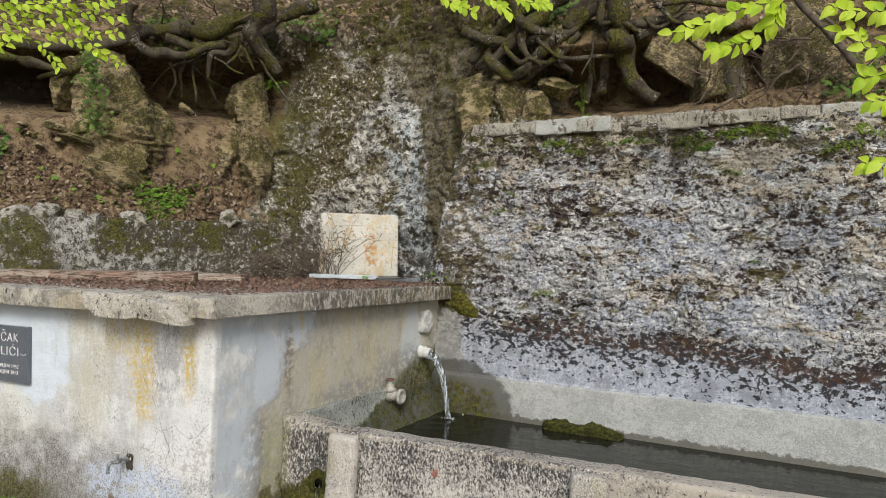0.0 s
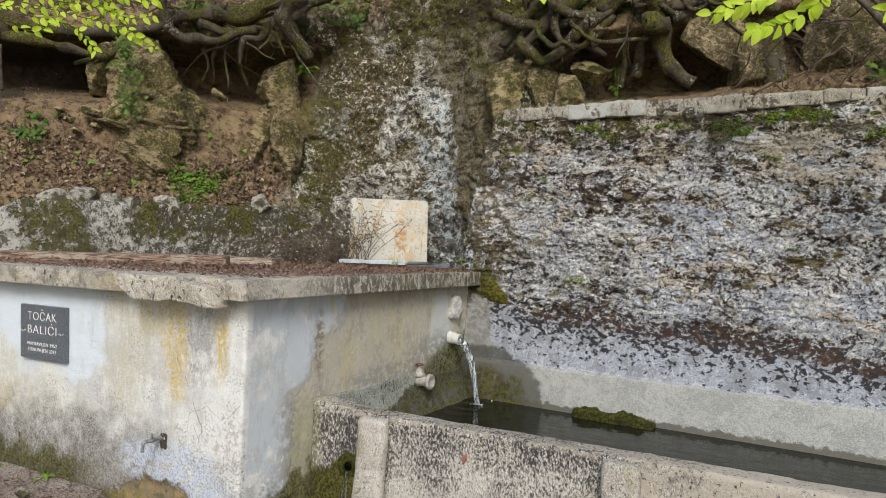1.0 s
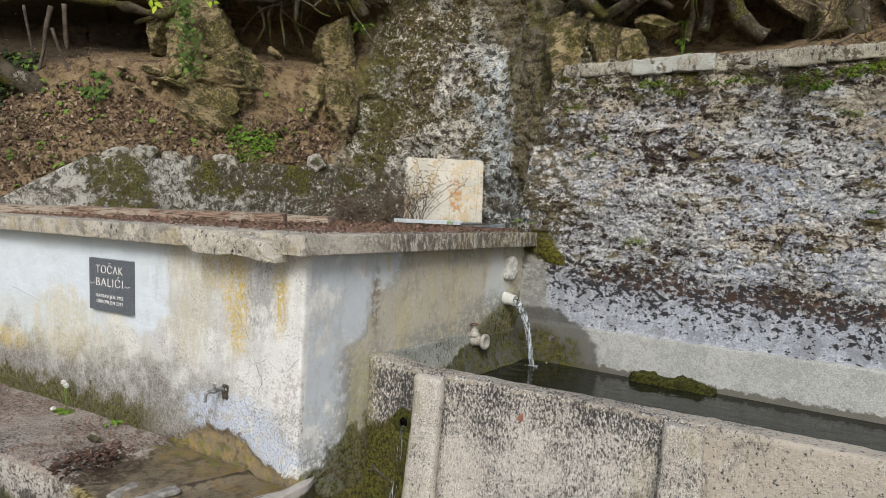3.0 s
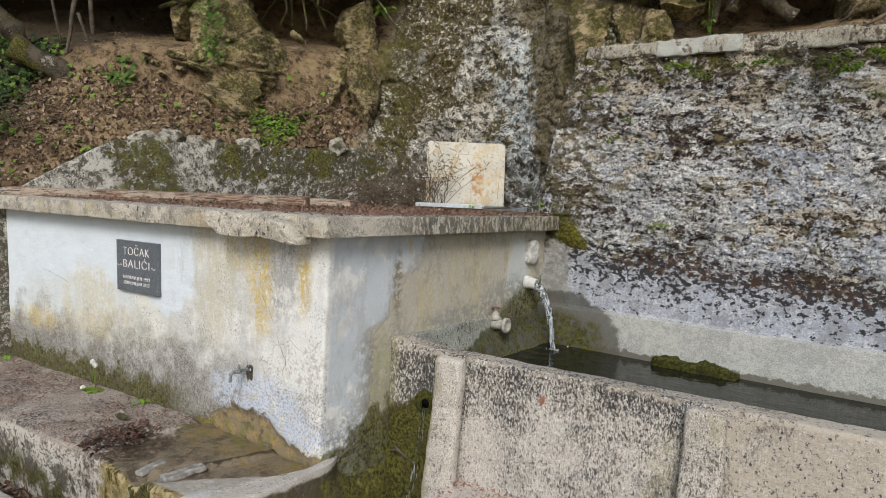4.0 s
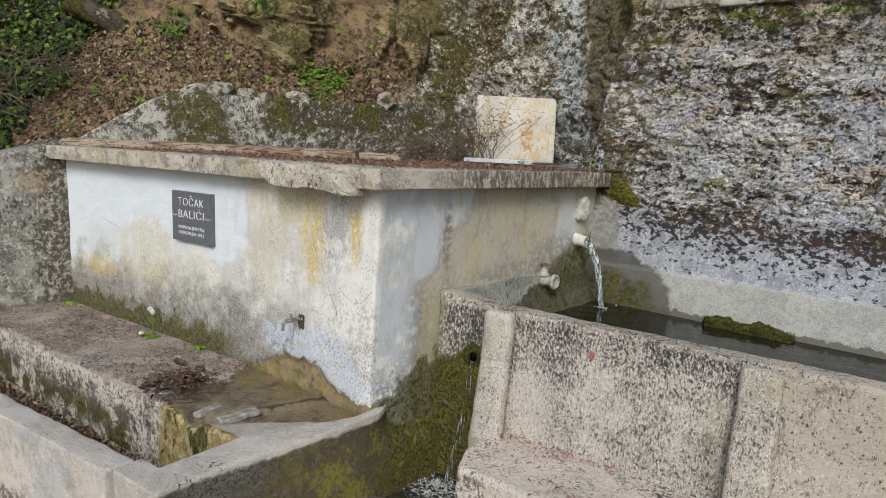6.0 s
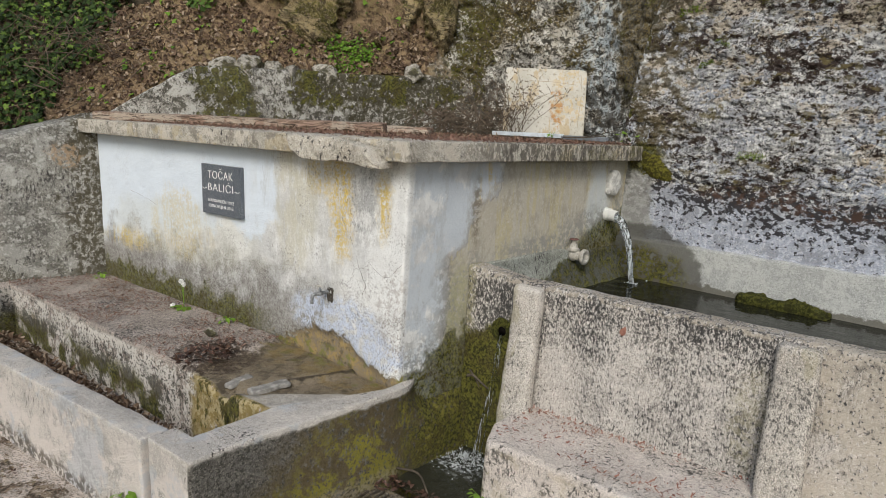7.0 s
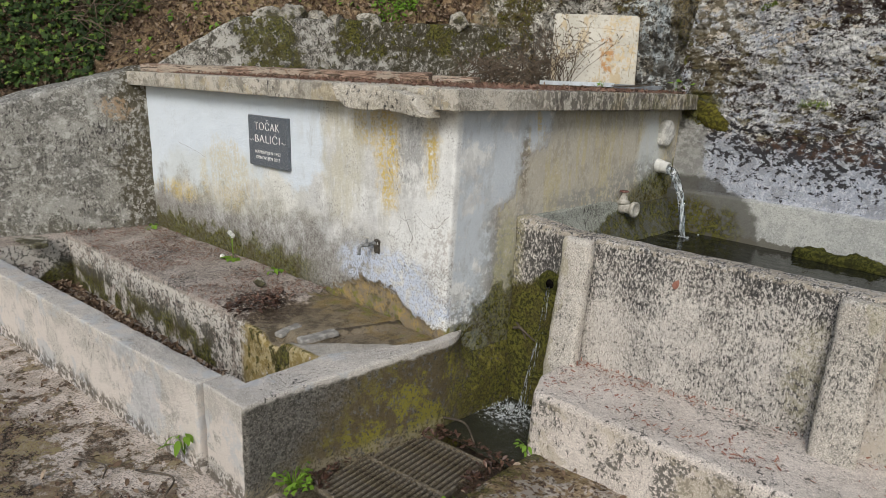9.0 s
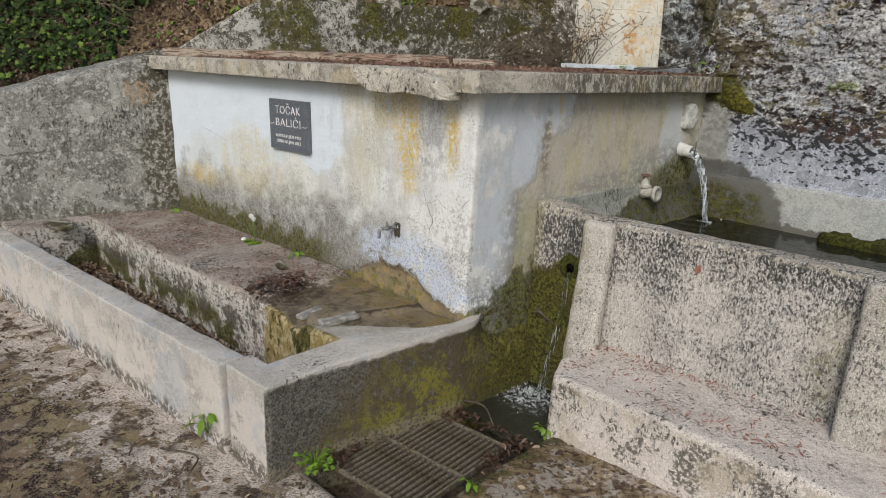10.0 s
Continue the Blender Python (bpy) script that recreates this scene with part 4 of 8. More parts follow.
def ledge_concrete():
    m = weathered("worn_ledge_concrete", (0.40, 0.345, 0.30), (0.27, 0.23, 0.195), amount=0.3, seed=8.0, coarse=0.8)
    x, y, z = m.axis(0), m.axis(1), m.axis(2)
    wob = m.math("MULTIPLY", m.math("SUBTRACT", m.noise(6, 5, 0.7), 0.5), 0.3)
    front = m.mul(m.step(y, -0.575, -0.595), m.step(z, 0.440, 0.42))
    m.over((0.58, 0.545, 0.49), m.mul(front, m.step(m.noise(8, 7, 0.72), 0.42, 0.46), 0.85))
    m.over((0.065, 0.06, 0.042), m.mul(front, m.step(m.noise(6, 9, 0.74), 0.53, 0.56), m.step(m.math("ADD", z, wob), 0.42, 0.32), 0.88))
    m.over((0.05, 0.046, 0.04), m.mul(front, m.step(m.noise(50, 6, 0.7), 0.57, 0.60), 0.85))
    m.over((0.26, 0.19, 0.06), m.mul(front, m.step(x, -0.92, -0.84), m.step(m.noise(14, 6, 0.74), 0.40, 0.52), 0.85))
    moss_over(m, m.mul(front, m.step(m.math("ADD", z, wob), 0.33, 0.22), m.step(m.noise(3, 4, 0.6), 0.44, 0.56), 0.9))
    wet = m.mul(m.step(m.math("ADD", x, wob), -0.97, -0.93), m.step(y, -0.60, -0.57))
    m.over((0.165, 0.130, 0.080), m.mul(wet, 0.85))
    m.over((0.06, 0.046, 0.03), m.mul(wet, m.step(m.noise(14, 7, 0.78), 0.52, 0.58), 0.8))
    m.over((0.22, 0.155, 0.06), m.mul(wet, m.step(m.noise(10, 8, 0.74), 0.51, 0.57), m.step(y, -0.32, -0.08), 0.7))
    m.over((0.14, 0.14, 0.03), m.mul(wet, m.step(m.noise(12, 7, 0.74), 0.59, 0.62), m.step(y, -0.22, -0.06), 0.75))
    pale = m.step(m.math("ADD", m.math("SUBTRACT", m.math("MULTIPLY", m.math("ADD", x, 0.416), 0.683), m.math("MULTIPLY", m.math("ADD", y, 0.48), 0.73)), m.math("MULTIPLY", wob, 0.15)), -0.01, 0.005)
    m.over(m.mix(m.step(m.noise(30, 7, 0.75), 0.4, 0.6), (0.43, 0.40, 0.355), (0.33, 0.305, 0.27)), m.mul(pale, m.step(y, -0.60, -0.57), 0.92))
    m.over((0.045, 0.03, 0.02), m.mul(m.spot(-0.98, -0.4, 0.45, 0.24, 0.2, 0.3, 0.7, 9), m.step(m.noise(40, 5, 0.75), 0.40, 0.5), 0.95))
    end = m.mul(m.step(y, -0.575, -0.59), m.step(m.math("ADD", x, m.math("MULTIPLY", wob, 0.3)), -0.88, -0.83))
    m.over((0.24, 0.18, 0.065), m.mul(end, m.step(m.noise(16, 6, 0.70), 0.36, 0.42), 0.9))
    m.over((0.42, 0.35, 0.20), m.mul(end, m.step(m.noise(24, 7, 0.72), 0.46, 0.56), 0.75))
    moss_over(m, m.mul(end, m.step(m.noise(9, 8, 0.74, m.scaled(1, 1, 0.4)), 0.55, 0.59), 0.9))
    rim = m.math("ABSOLUTE", m.math("ADD", m.math("SUBTRACT", m.math("MULTIPLY", m.math("ADD", x, 0.47), 0.914), m.math("MULTIPLY", m.math("ADD", y, 0.27), 0.404)), m.math("MULTIPLY", wob, 0.12)))
    m.over((0.035, 0.026, 0.017), m.mul(wet, m.step(rim, 0.012, 0.004), m.step(y, -0.34, -0.30), 0.85))
    m.gloss(wet, 0.3, 0.93)
    return m.done()


TROUGH = trough_concrete()
BUTTRESS = buttress_concrete()


def trough_inside():
    m = weathered("trough_inner_concrete", (0.33, 0.34, 0.30), (0.23, 0.235, 0.20), amount=0.0, seed=6.0)
    y, z = m.axis(1), m.axis(2)
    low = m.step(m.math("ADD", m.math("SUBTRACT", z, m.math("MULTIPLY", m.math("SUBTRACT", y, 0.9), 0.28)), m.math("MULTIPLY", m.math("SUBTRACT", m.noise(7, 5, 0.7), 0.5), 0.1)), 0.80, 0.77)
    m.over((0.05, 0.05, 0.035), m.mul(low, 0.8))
    return moss_over(m, m.mul(low, m.step(m.noise(20, 5, 0.7), 0.42, 0.56), 0.8)).done()


TROUGHIN = trough_inside()
CAP = cap_concrete()
PARAPET = parapet_concrete()
FLAKE = concrete_plain("broken_pale_concrete", (0.54, 0.50, 0.43), (0.43, 0.39, 0.32), amount=0.05, seed=23.0, coarse=0.6)
LEDGE = ledge_concrete()


def step_concrete():
    m = weathered("pale_step_concrete", (0.64, 0.575, 0.515), (0.51, 0.455, 0.40), (0.06, 0.055, 0.05), amount=0.1, seed=11.0, coarse=0.45)
    y, z = m.axis(1), m.axis(2)
    front = m.mul(m.step(z, 0.325, 0.30), m.step(y, 0.06, 0.02))
    m.over((0.09, 0.082, 0.07), m.mul(front, m.step(m.noise(7, 8, 0.74), 0.55, 0.59), m.step(m.noise(70, 4, 0.68), 0.45, 0.50), 0.88))
    m.over((0.42, 0.36, 0.26), m.mul(front, m.step(m.noise(5, 6, 0.7), 0.54, 0.64), 0.5))
    moss_over(m, m.mul(m.step(m.math("ADD", m.axis(0), m.math("MULTIPLY", m.math("SUBTRACT", m.noise(9, 6, 0.72), 0.5), 0.15)), 0.53, 0.49), m.step(z, 0.335, 0.30), 0.9))
    return m.done()


STEP = step_concrete()


def wing_concrete():
    m = weathered("grey_wing_concrete", (0.32, 0.31, 0.275), (0.205, 0.195, 0.168), amount=0.25, seed=14.0)
    y, z = m.axis(1), m.axis(2)
    m.over((0.155, 0.15, 0.135), m.mul(m.step(m.noise(2.4, 9, 0.74), 0.48, 0.55), m.step(m.noise(40, 7, 0.72), 0.38, 0.52), 0.7))
    m.over((0.09, 0.085, 0.072), m.mul(m.step(m.noise(7, 9, 0.75), 0.56, 0.60), m.step(m.noise(50, 6, 0.7), 0.42, 0.52), 0.75))
    m.over((0.40, 0.39, 0.355), m.mul(m.step(m.noise(5, 8, 0.74), 0.57, 0.61), 0.55))
    m.over((0.50, 0.485, 0.45), m.mul(m.step(m.noise(26, 7, 0.74), 0.61, 0.64), 0.7))
    near_end = m.step(m.math("ADD", y, m.math("MULTIPLY", m.math("SUBTRACT", m.noise(6, 7, 0.72), 0.5), 0.4)), -0.26, -0.14)
    m.over((0.06, 0.05, 0.028), m.mul(near_end, m.step(m.noise(28, 7, 0.74), 0.43, 0.50), 0.88))
    m.over((0.40, 0.27, 0.16), m.mul(m.spot(-3.2, -0.2, 1.36, 0.3, 0.10, 0.08, 1.2, 12), m.step(m.noise(40, 6, 0.75), 0.42, 0.52), 0.6))
    joint = m.math("ABSOLUTE", m.math("SUBTRACT", m.math("ADD", z, m.math("MULTIPLY", m.math("SUBTRACT", m.noise(5, 6, 0.7), 0.5), 0.06)), 0.93))
    m.over((0.05, 0.046, 0.04), m.mul(m.step(joint, 0.008, 0.002), m.step(m.noise(3, 6, 0.7), 0.52, 0.56), 0.7))
    m.over((0.10, 0.092, 0.068), m.mul(m.step(m.math("ADD", z, m.math("MULTIPLY", m.noise(5, 6, 0.7), 0.3)), 0.72, 0.60), m.step(m.noise(30, 6, 0.75), 0.43, 0.52), 0.85))
    return m.done()


WING = wing_concrete()


def backwall_concrete():
    m = weathered("mossy_old_concrete", (0.38, 0.36, 0.32), (0.225, 0.212, 0.18), amount=0.45, seed=17.0, size=90)
    x, y, z = m.axis(0), m.axis(1), m.axis(2)
    wob = m.math("MULTIPLY", m.math("SUBTRACT", m.noise(5, 7, 0.72), 0.5), 0.4)
    m.over((0.48, 0.465, 0.425), m.mul(m.step(m.noise(16, 8, 0.74), 0.53, 0.57), 0.75))
    m.over((0.055, 0.05, 0.036), m.mul(m.step(m.noise(20, 8, 0.74), 0.55, 0.58), 0.85))
    along = m.math("ADD", y, wob)
    green = m.mul(m.step(along, 0.50, 0.56), m.step(along, 0.92, 0.86), m.step(m.noise(14, 8, 0.74), 0.38, 0.44))
    brown = m.mul(m.step(along, 1.05, 1.2), m.step(m.math("ADD", z, m.math("MULTIPLY", wob, 0.8)), 1.70, 1.80))
    far = m.mul(m.step(along, 1.45, 1.6), m.step(m.noise(9, 8, 0.74), 0.46, 0.51))
    m.over((0.045, 0.038, 0.018), m.mul(m.big(brown, far), m.step(m.noise(36, 6, 0.72), 0.36, 0.46), 0.88))
    moss_over(m, m.mul(m.big(green, m.mul(brown, m.step(m.noise(6, 6, 0.72), 0.50, 0.56))), 0.9))
    return m.done()


BACKWALL = backwall_concrete()

# ---- ground ----
SKEW = 0.09          # the side wall of the spring house turns out by this much


def ground_height(x, y):
    right = smooth(0.49, 0.58, x - 0.05 * y)
    z = 0.10 * right * smooth(0.6, -0.2, y) * smooth(-2.0, -1.1, y) + 0.02 * fbm(np.stack([x, y, 0 * x], 1), 1.3, 3, 5)
    z = z + 0.008 * fbm(np.stack([x, y, 0 * x], 1), 9, 3, 6)
    drain = smooth(-0.13, -0.09, x) * smooth(0.54, 0.47, x) * smooth(-0.95, -0.80, y) * smooth(0.9, 0.6, y)
    return z - 0.16 * drain - 0.02


def ground_sheet():
    t = np.concatenate([-np.geomspace(400, 4.2, 26), np.linspace(-4, 3.2, 230), np.geomspace(3.4, 400, 26)])
    s = np.concatenate([-np.geomspace(400, 3.2, 26), np.linspace(-3, 0.9, 150), np.geomspace(1.0, 6, 8)])
    gx, gy = np.meshgrid(t, s, indexing="ij")
    x, y = gx.ravel(), gy.ravel()
    i = np.arange(len(x)).reshape(gx.shape)
    f = np.stack([i[:-1, :-1], i[1:, :-1], i[1:, 1:], i[:-1, 1:]], -1).reshape(-1, 4)
    return np.stack([x, y, ground_height(x, y)], 1), f


p, f = ground_sheet()
thing("ground", "worn concrete and trodden earth strewn with dead leaves", "ground", kind="structure", data=mesh_of("ground", p, f, GROUND))

# ---- cliff and bank ----
# foot x, foot y, foot height, lean per metre, undercut depth, height of the root lip
COLUMNS = np.array([
    (-6.2, -7.5, 0.8, 0.9, 0.0, 3.6),
    (-4.9, -3.2, 1.0, 0.9, 0.0, 3.6),
    (-4.1, -1.4, 1.25, 0.8, 0.2, 3.2),
    (-3.45, -0.25, 1.55, 0.75, 0.4, 3.2),
    (-2.75, 0.65, 1.95, 0.50, 0.78, 3.32),
    (-2.3, 1.45, 2.0, 0.35, 0.85, 3.38),
    (-1.9, 2.2, 2.0, 0.22, 0.7, 3.4),
    (-1.35, 2.62, 1.4, 0.10, 0.0, 3.5),
    (-0.5, 2.78, 1.4, 0.10, 0.0, 3.7),
    (0.25, 2.55, 1.4, 0.12, 0.1, 3.4),
    (0.75, 2.55, 2.5, 0.35, 0.6, 3.25),
    (1.6, 2.65, 2.55, 0.4, 0.62, 3.3),
    (2.6, 2.75, 2.58, 0.5, 0.15, 3.4),
    (4.5, 2.9, 2.6, 0.6, 0.0, 3.4),
    (9.0, 3.2, 2.6, 0.6, 0.0, 3.4),
])


def cliff_point(u, v):
    """Along the foot by u, up by v; past the lip it runs back as a wooded hill."""
    s = u * (len(COLUMNS) - 1)
    k = np.clip(s.astype(int), 0, len(COLUMNS) - 2)
    w = (s - k)[:, None]
    w = w * w * (3 - 2 * w) * 0.5 + w * 0.5
    c = COLUMNS[k] * (1 - w) + COLUMNS[k + 1] * w
    d = (COLUMNS[k + 1] - COLUMNS[k])[:, :2]
    d = d / np.linalg.norm(d, axis=1, keepdims=True)
    back = np.stack([-d[:, 1], d[:, 0]], 1)
    h = np.where(v < 0.8, v / 0.8 * 3.2, 3.2 + ((v - 0.8) / 0.2) ** 2 * 30)
    z = c[:, 2] + h - 0.4 * (1 - v)
    off = c[:, 3] * np.maximum(z - c[:, 2], 0)
    off = off + c[:, 4] * smooth(c[:, 5] - 0.55, c[:, 5] - 0.2, z) * smooth(c[:, 5] + 0.12, c[:, 5] - 0.02, z)
    off = off - 0.18 * c[:, 4] * np.exp(-(((z - c[:, 5] - 0.25) / 0.22) ** 2))
    off = off + 1.1 * np.maximum(z - c[:, 5] - 0.35, 0)
    p = np.stack([c[:, 0], c[:, 1], z], 1)
    p[:, :2] += back * off[:, None]
    rough = 0.10 * fbm(p, 1.6, 5, 21) + 0.05 * np.abs(fbm(p, 5, 4, 23)) + 0.02 * fbm(p, 18, 3, 29)
    a, b = cells(p * (1, 1, 1.4), 3.1, 33)
    rough = rough - 0.02 * smooth(0.0, 0.2, b - a) * smooth(-1.9, -1.6, c[:, 0]) - 0.03 * np.abs(fbm(p * (1, 1, 0.5), 7, 4, 35))
    p[:, :2] += back * rough[:, None] * np.minimum(1, 0.4 + h)[:, None]
    return p


def cliff_fine(u, v):
    """The same surface, closer meshed where it is seen."""
    s = np.where(u < 0.12, u / 0.12 * 2.4, np.where(u < 0.92, 2.4 + (u - 0.12) / 0.80 * 9.8, 12.2 + (u - 0.92) / 0.08 * 1.8))
    p = cliff_point(s / (len(COLUMNS) - 1), v)
    q = p * (1, 1, 0.7)
    p[:, 1] -= 0.050 * np.abs(fbm(q * (0.7, 1, 1.6), 7, 5, 44, 0.65)) + 0.026 * fbm(q, 22, 4, 45, 0.65)
    return p


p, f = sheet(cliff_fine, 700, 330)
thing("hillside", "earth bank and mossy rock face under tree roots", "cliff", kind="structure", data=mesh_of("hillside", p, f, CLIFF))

# ---- spring house ----
house = thing("spring_house", "old rendered spring house with a broken concrete cap", "spring house")


def turn_out(p):
    """The side wall splays, and the corner leans in a little towards its foot."""
    q = p.copy()
    q[:, 0] -= 0.045 * smooth(1.5, 0.45, p[:, 2]) * smooth(-0.6, -0.1, p[:, 0]) * smooth(1.0, 0.15, p[:, 1])
    q[:, 0] += SKEW * np.maximum(p[:, 1], 0)
    return q


def house_carve(p, n):
    # render broken away at the foot below the tap, and a lower bare side
    q = p.copy()
    front = smooth(0.02, 0.005, p[:, 1])
    edge = 0.455 + 0.125 * smooth(-1.05, -0.62, p[:, 0]) * smooth(-0.20, -0.46, p[:, 0]) + 0.035 * fbm(p, 12, 3, 41)
    gone = front * smooth(edge + 0.01, edge - 0.01, p[:, 2]) * smooth(-1.2, -1.05, p[:, 0]) * smooth(-0.05, -0.2, p[:, 0])
    q[:, 1] += 0.02 * gone
    return q


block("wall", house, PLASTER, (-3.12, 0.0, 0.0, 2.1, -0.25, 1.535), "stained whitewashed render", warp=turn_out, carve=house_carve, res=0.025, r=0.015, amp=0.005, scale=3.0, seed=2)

CAP_Z0, CAP_Z1 = 1.52, 1.612


def cap_height(x, y):
    """The cap falls gently to the back."""
    return -0.022 * np.maximum(y, 0)


def cap_warp(p):
    q = p.copy()
    q[:, 0] += SKEW * np.maximum(p[:, 1], 0) * smooth(-2.0, 0.1, p[:, 0])
    q[:, 2] += cap_height(p[:, 0], p[:, 1])
    # broken away behind the loose flake, and a ragged front edge
    gone = smooth(-0.30, -0.26, p[:, 0] + 0.05 * fbm(p, 14, 3, 54)) * smooth(-0.05, -0.07, p[:, 0])
    q[:, 1] += gone * smooth(-0.04, -0.07, p[:, 1]) * (0.05 + 0.02 * fbm(p, 22, 3, 53))
    ragged = smooth(-0.04, -0.09, p[:, 1]) * smooth(0.0, -0.2, p[:, 0])
    q[:, 1] += ragged * (0.014 * fbm(p, 7, 6, 55, 0.8) + 0.004 * smooth(1.56, 1.52, p[:, 2]))
    return q


block("cap_slab", house, CAP, (-3.16, 0.10, -0.11, 2.35, CAP_Z0, CAP_Z1), "cracked mossy concrete cap", warp=cap_warp, res=0.014, r=0.004, amp=0.005, scale=22.0, seed=4)


def flake_warp(p):
    """A jagged wedge: thin at both ends, its right end split away and hanging."""
    q = p.copy()
    rng = random.Random(12)
    for _ in range(40):
        c = np.array([rng.uniform(-0.80, -0.05), -0.11, 1.545])
        n = np.array([rng.uniform(-0.7, 0.7), -1.0, rng.uniform(-0.5, 0.9)])
        n /= np.linalg.norm(n)
        near = np.exp(-(((p[:, 0] - c[0]) / 0.055) ** 2))
        d = (q - c) @ n - rng.uniform(0.030, 0.052)
        q = q - (np.maximum(d, 0) * near)[:, None] * n
    x = q[:, 0] + 0.02 * fbm(p, 14, 3, 58)
    top = np.minimum(1.612, 1.612 - 0.17 * np.maximum(x + 0.36, 0) - 0.05 * smooth(-0.14, -0.07, x))
    low = np.where(x < -0.56, 1.496 + 0.42 * np.maximum(-0.56 - x, 0), 1.500 - 0.014 * smooth(-0.4, -0.12, x)) + 0.010 * fbm(p * (1, 0, 0), 18, 4, 57, 0.7)
    t = np.clip((q[:, 2] - 1.490) / 0.115, 0, 1)
    q[:, 2] = low + (np.maximum(top, low + 0.012) - low) * t + 0.009 * fbm(p, 22, 4, 61, 0.7)
    q[:, 1] += 0.014 * fbm(p, 22, 4, 62, 0.75) + 0.04 * smooth(-0.66, -0.80, x)
    return q


flake = block("broken_flake", house, FLAKE, (-0.80, -0.05, -0.165, -0.055, 1.490, 1.605), "pale broken edge hanging loose", warp=flake_warp, res=0.011, r=0.004, amp=0.002, scale=24.0, seed=6)

# ---- wing wall at the far end ----
def wing_warp(p):
    q = p.copy()
    d = -p[:, 1]
    q[:, 0] += -0.40 * d
    q[:, 2] = np.where(p[:, 2] > 0.3, p[:, 2] * (1 - 0.186 * np.maximum(d, 0) + 0.012 * fbm(p, 4, 4, 87)), p[:, 2])
    return q


wing = thing("wing_wall", "grey weathered concrete wing wall with a sloping top", "wall", kind="structure")
block("wall", wing, WING, (-3.42, -3.08, -5.0, 0.16, -0.3, 1.655), warp=wing_warp, res=0.05, r=0.03, amp=0.012, scale=3.0, seed=8)

# ---- low wall behind the cap ----
low = thing("low_back_wall", "low mossy concrete wall with stones along its top", "wall", kind="structure")


def low_warp(p):
    """From the wing wall's end back to the rock, its near end sloping down."""
    q = p.copy()
    s = p[:, 0]
    a = np.array([-3.05, 0.02])
    mid = np.array([-2.62, 0.45])
    b = np.array([-1.62, 2.45])
    t = np.clip(s / 0.65, 0, 1)[:, None]
    u = np.clip((s - 0.65) / 2.2, 0, 1)[:, None]
    line = a + (mid - a) * t + (b - mid) * u
    d = (b - a) / np.linalg.norm(b - a)
    n = np.array([-d[1], d[0]])
    q[:, :2] = line + n * p[:, 1:2]
    rise = np.clip(s / 0.72, 0, 1)
    q[:, 2] = np.where(p[:, 2] > 1.5, 1.5 + (p[:, 2] - 1.5) * (0.26 + 0.74 * rise), p[:, 2])
    return q


block("wall", low, BACKWALL, (0.0, 2.85, 0.0, 0.3, 1.3, 2.03), warp=low_warp, res=0.035, r=0.03, amp=0.015, scale=4.0, seed=9)

# ---- bench ledge, channel and parapet before the front wall ----
ledge = thing("bench_ledge", "worn concrete ledge along the rendered wall", "ledge", kind="structure")


def ledge_warp(p):
    q = p.copy()
    x, y = p[:, 0], p[:, 1]
    top = smooth(0.2, 0.4, p[:, 2])
    q[:, 2] -= top * 0.030 * smooth(-0.98, -0.88, x + 0.1 * fbm(p, 6, 3, 61))
    # two wet pans, the lower one held by a pale slab level with the parapet
    pan = smooth(0.0, 0.03, (x + 0.47) * 0.914 - (y + 0.27) * 0.404 + 0.03 * fbm(p, 9, 3, 62))
    slab = smooth(-0.02, 0.015, (x + 0.416) * 0.683 - (y + 0.48) * 0.73 + 0.02 * fbm(p, 8, 3, 64))
    q[:, 2] -= top * 0.026 * pan * (1 - slab)
    under = np.minimum(smooth(-0.27, -0.24, x - 0.235 * np.clip((y + 0.56) / 0.46, 0, 1)), 1)
    q[:, 2] -= top * 0.03 * under
    q[:, 2] -= top * 0.05 * smooth(-0.72, -0.66, x) * smooth(-0.40, -0.36, -0.78 - x) * smooth(-0.50, -0.53, y) * (1 - slab)
    q[:, 1] += 0.02 * fbm(p, 3, 3, 63) * smooth(-0.5, -0.6, y)
    q[:, 0] = np.minimum(q[:, 0], -0.14 + 0.125 * smooth(-1.0, -0.03, y))
    return q


block("ledge", ledge, LEDGE, (-3.6, -0.004, -0.615, 0.012, -0.1, 0.452), warp=ledge_warp, res=0.02, r=0.02, amp=0.007, scale=6.0, seed=11)

block("ledge_end", ledge, LEDGE, (-3.75, -3.19, -1.12, -0.60, -0.1, 0.446), "mossy closed end of the channel", res=0.025, r=0.02, amp=0.008, scale=6.0, seed=12)

parapet = thing("parapet", "low concrete parapet round a leaf-filled channel", "parapet", kind="structure")


def long_warp(p):
    q = p.copy()
    q[:, 1] += 0.05 * (p[:, 0] + 0.1)
    return q


block("long_wall", parapet, PARAPET, (-4.2, -0.434, -1.085, -0.955, -0.15, 0.410), warp=long_warp, res=0.03, r=0.012, amp=0.005, scale=5.0, seed=13)


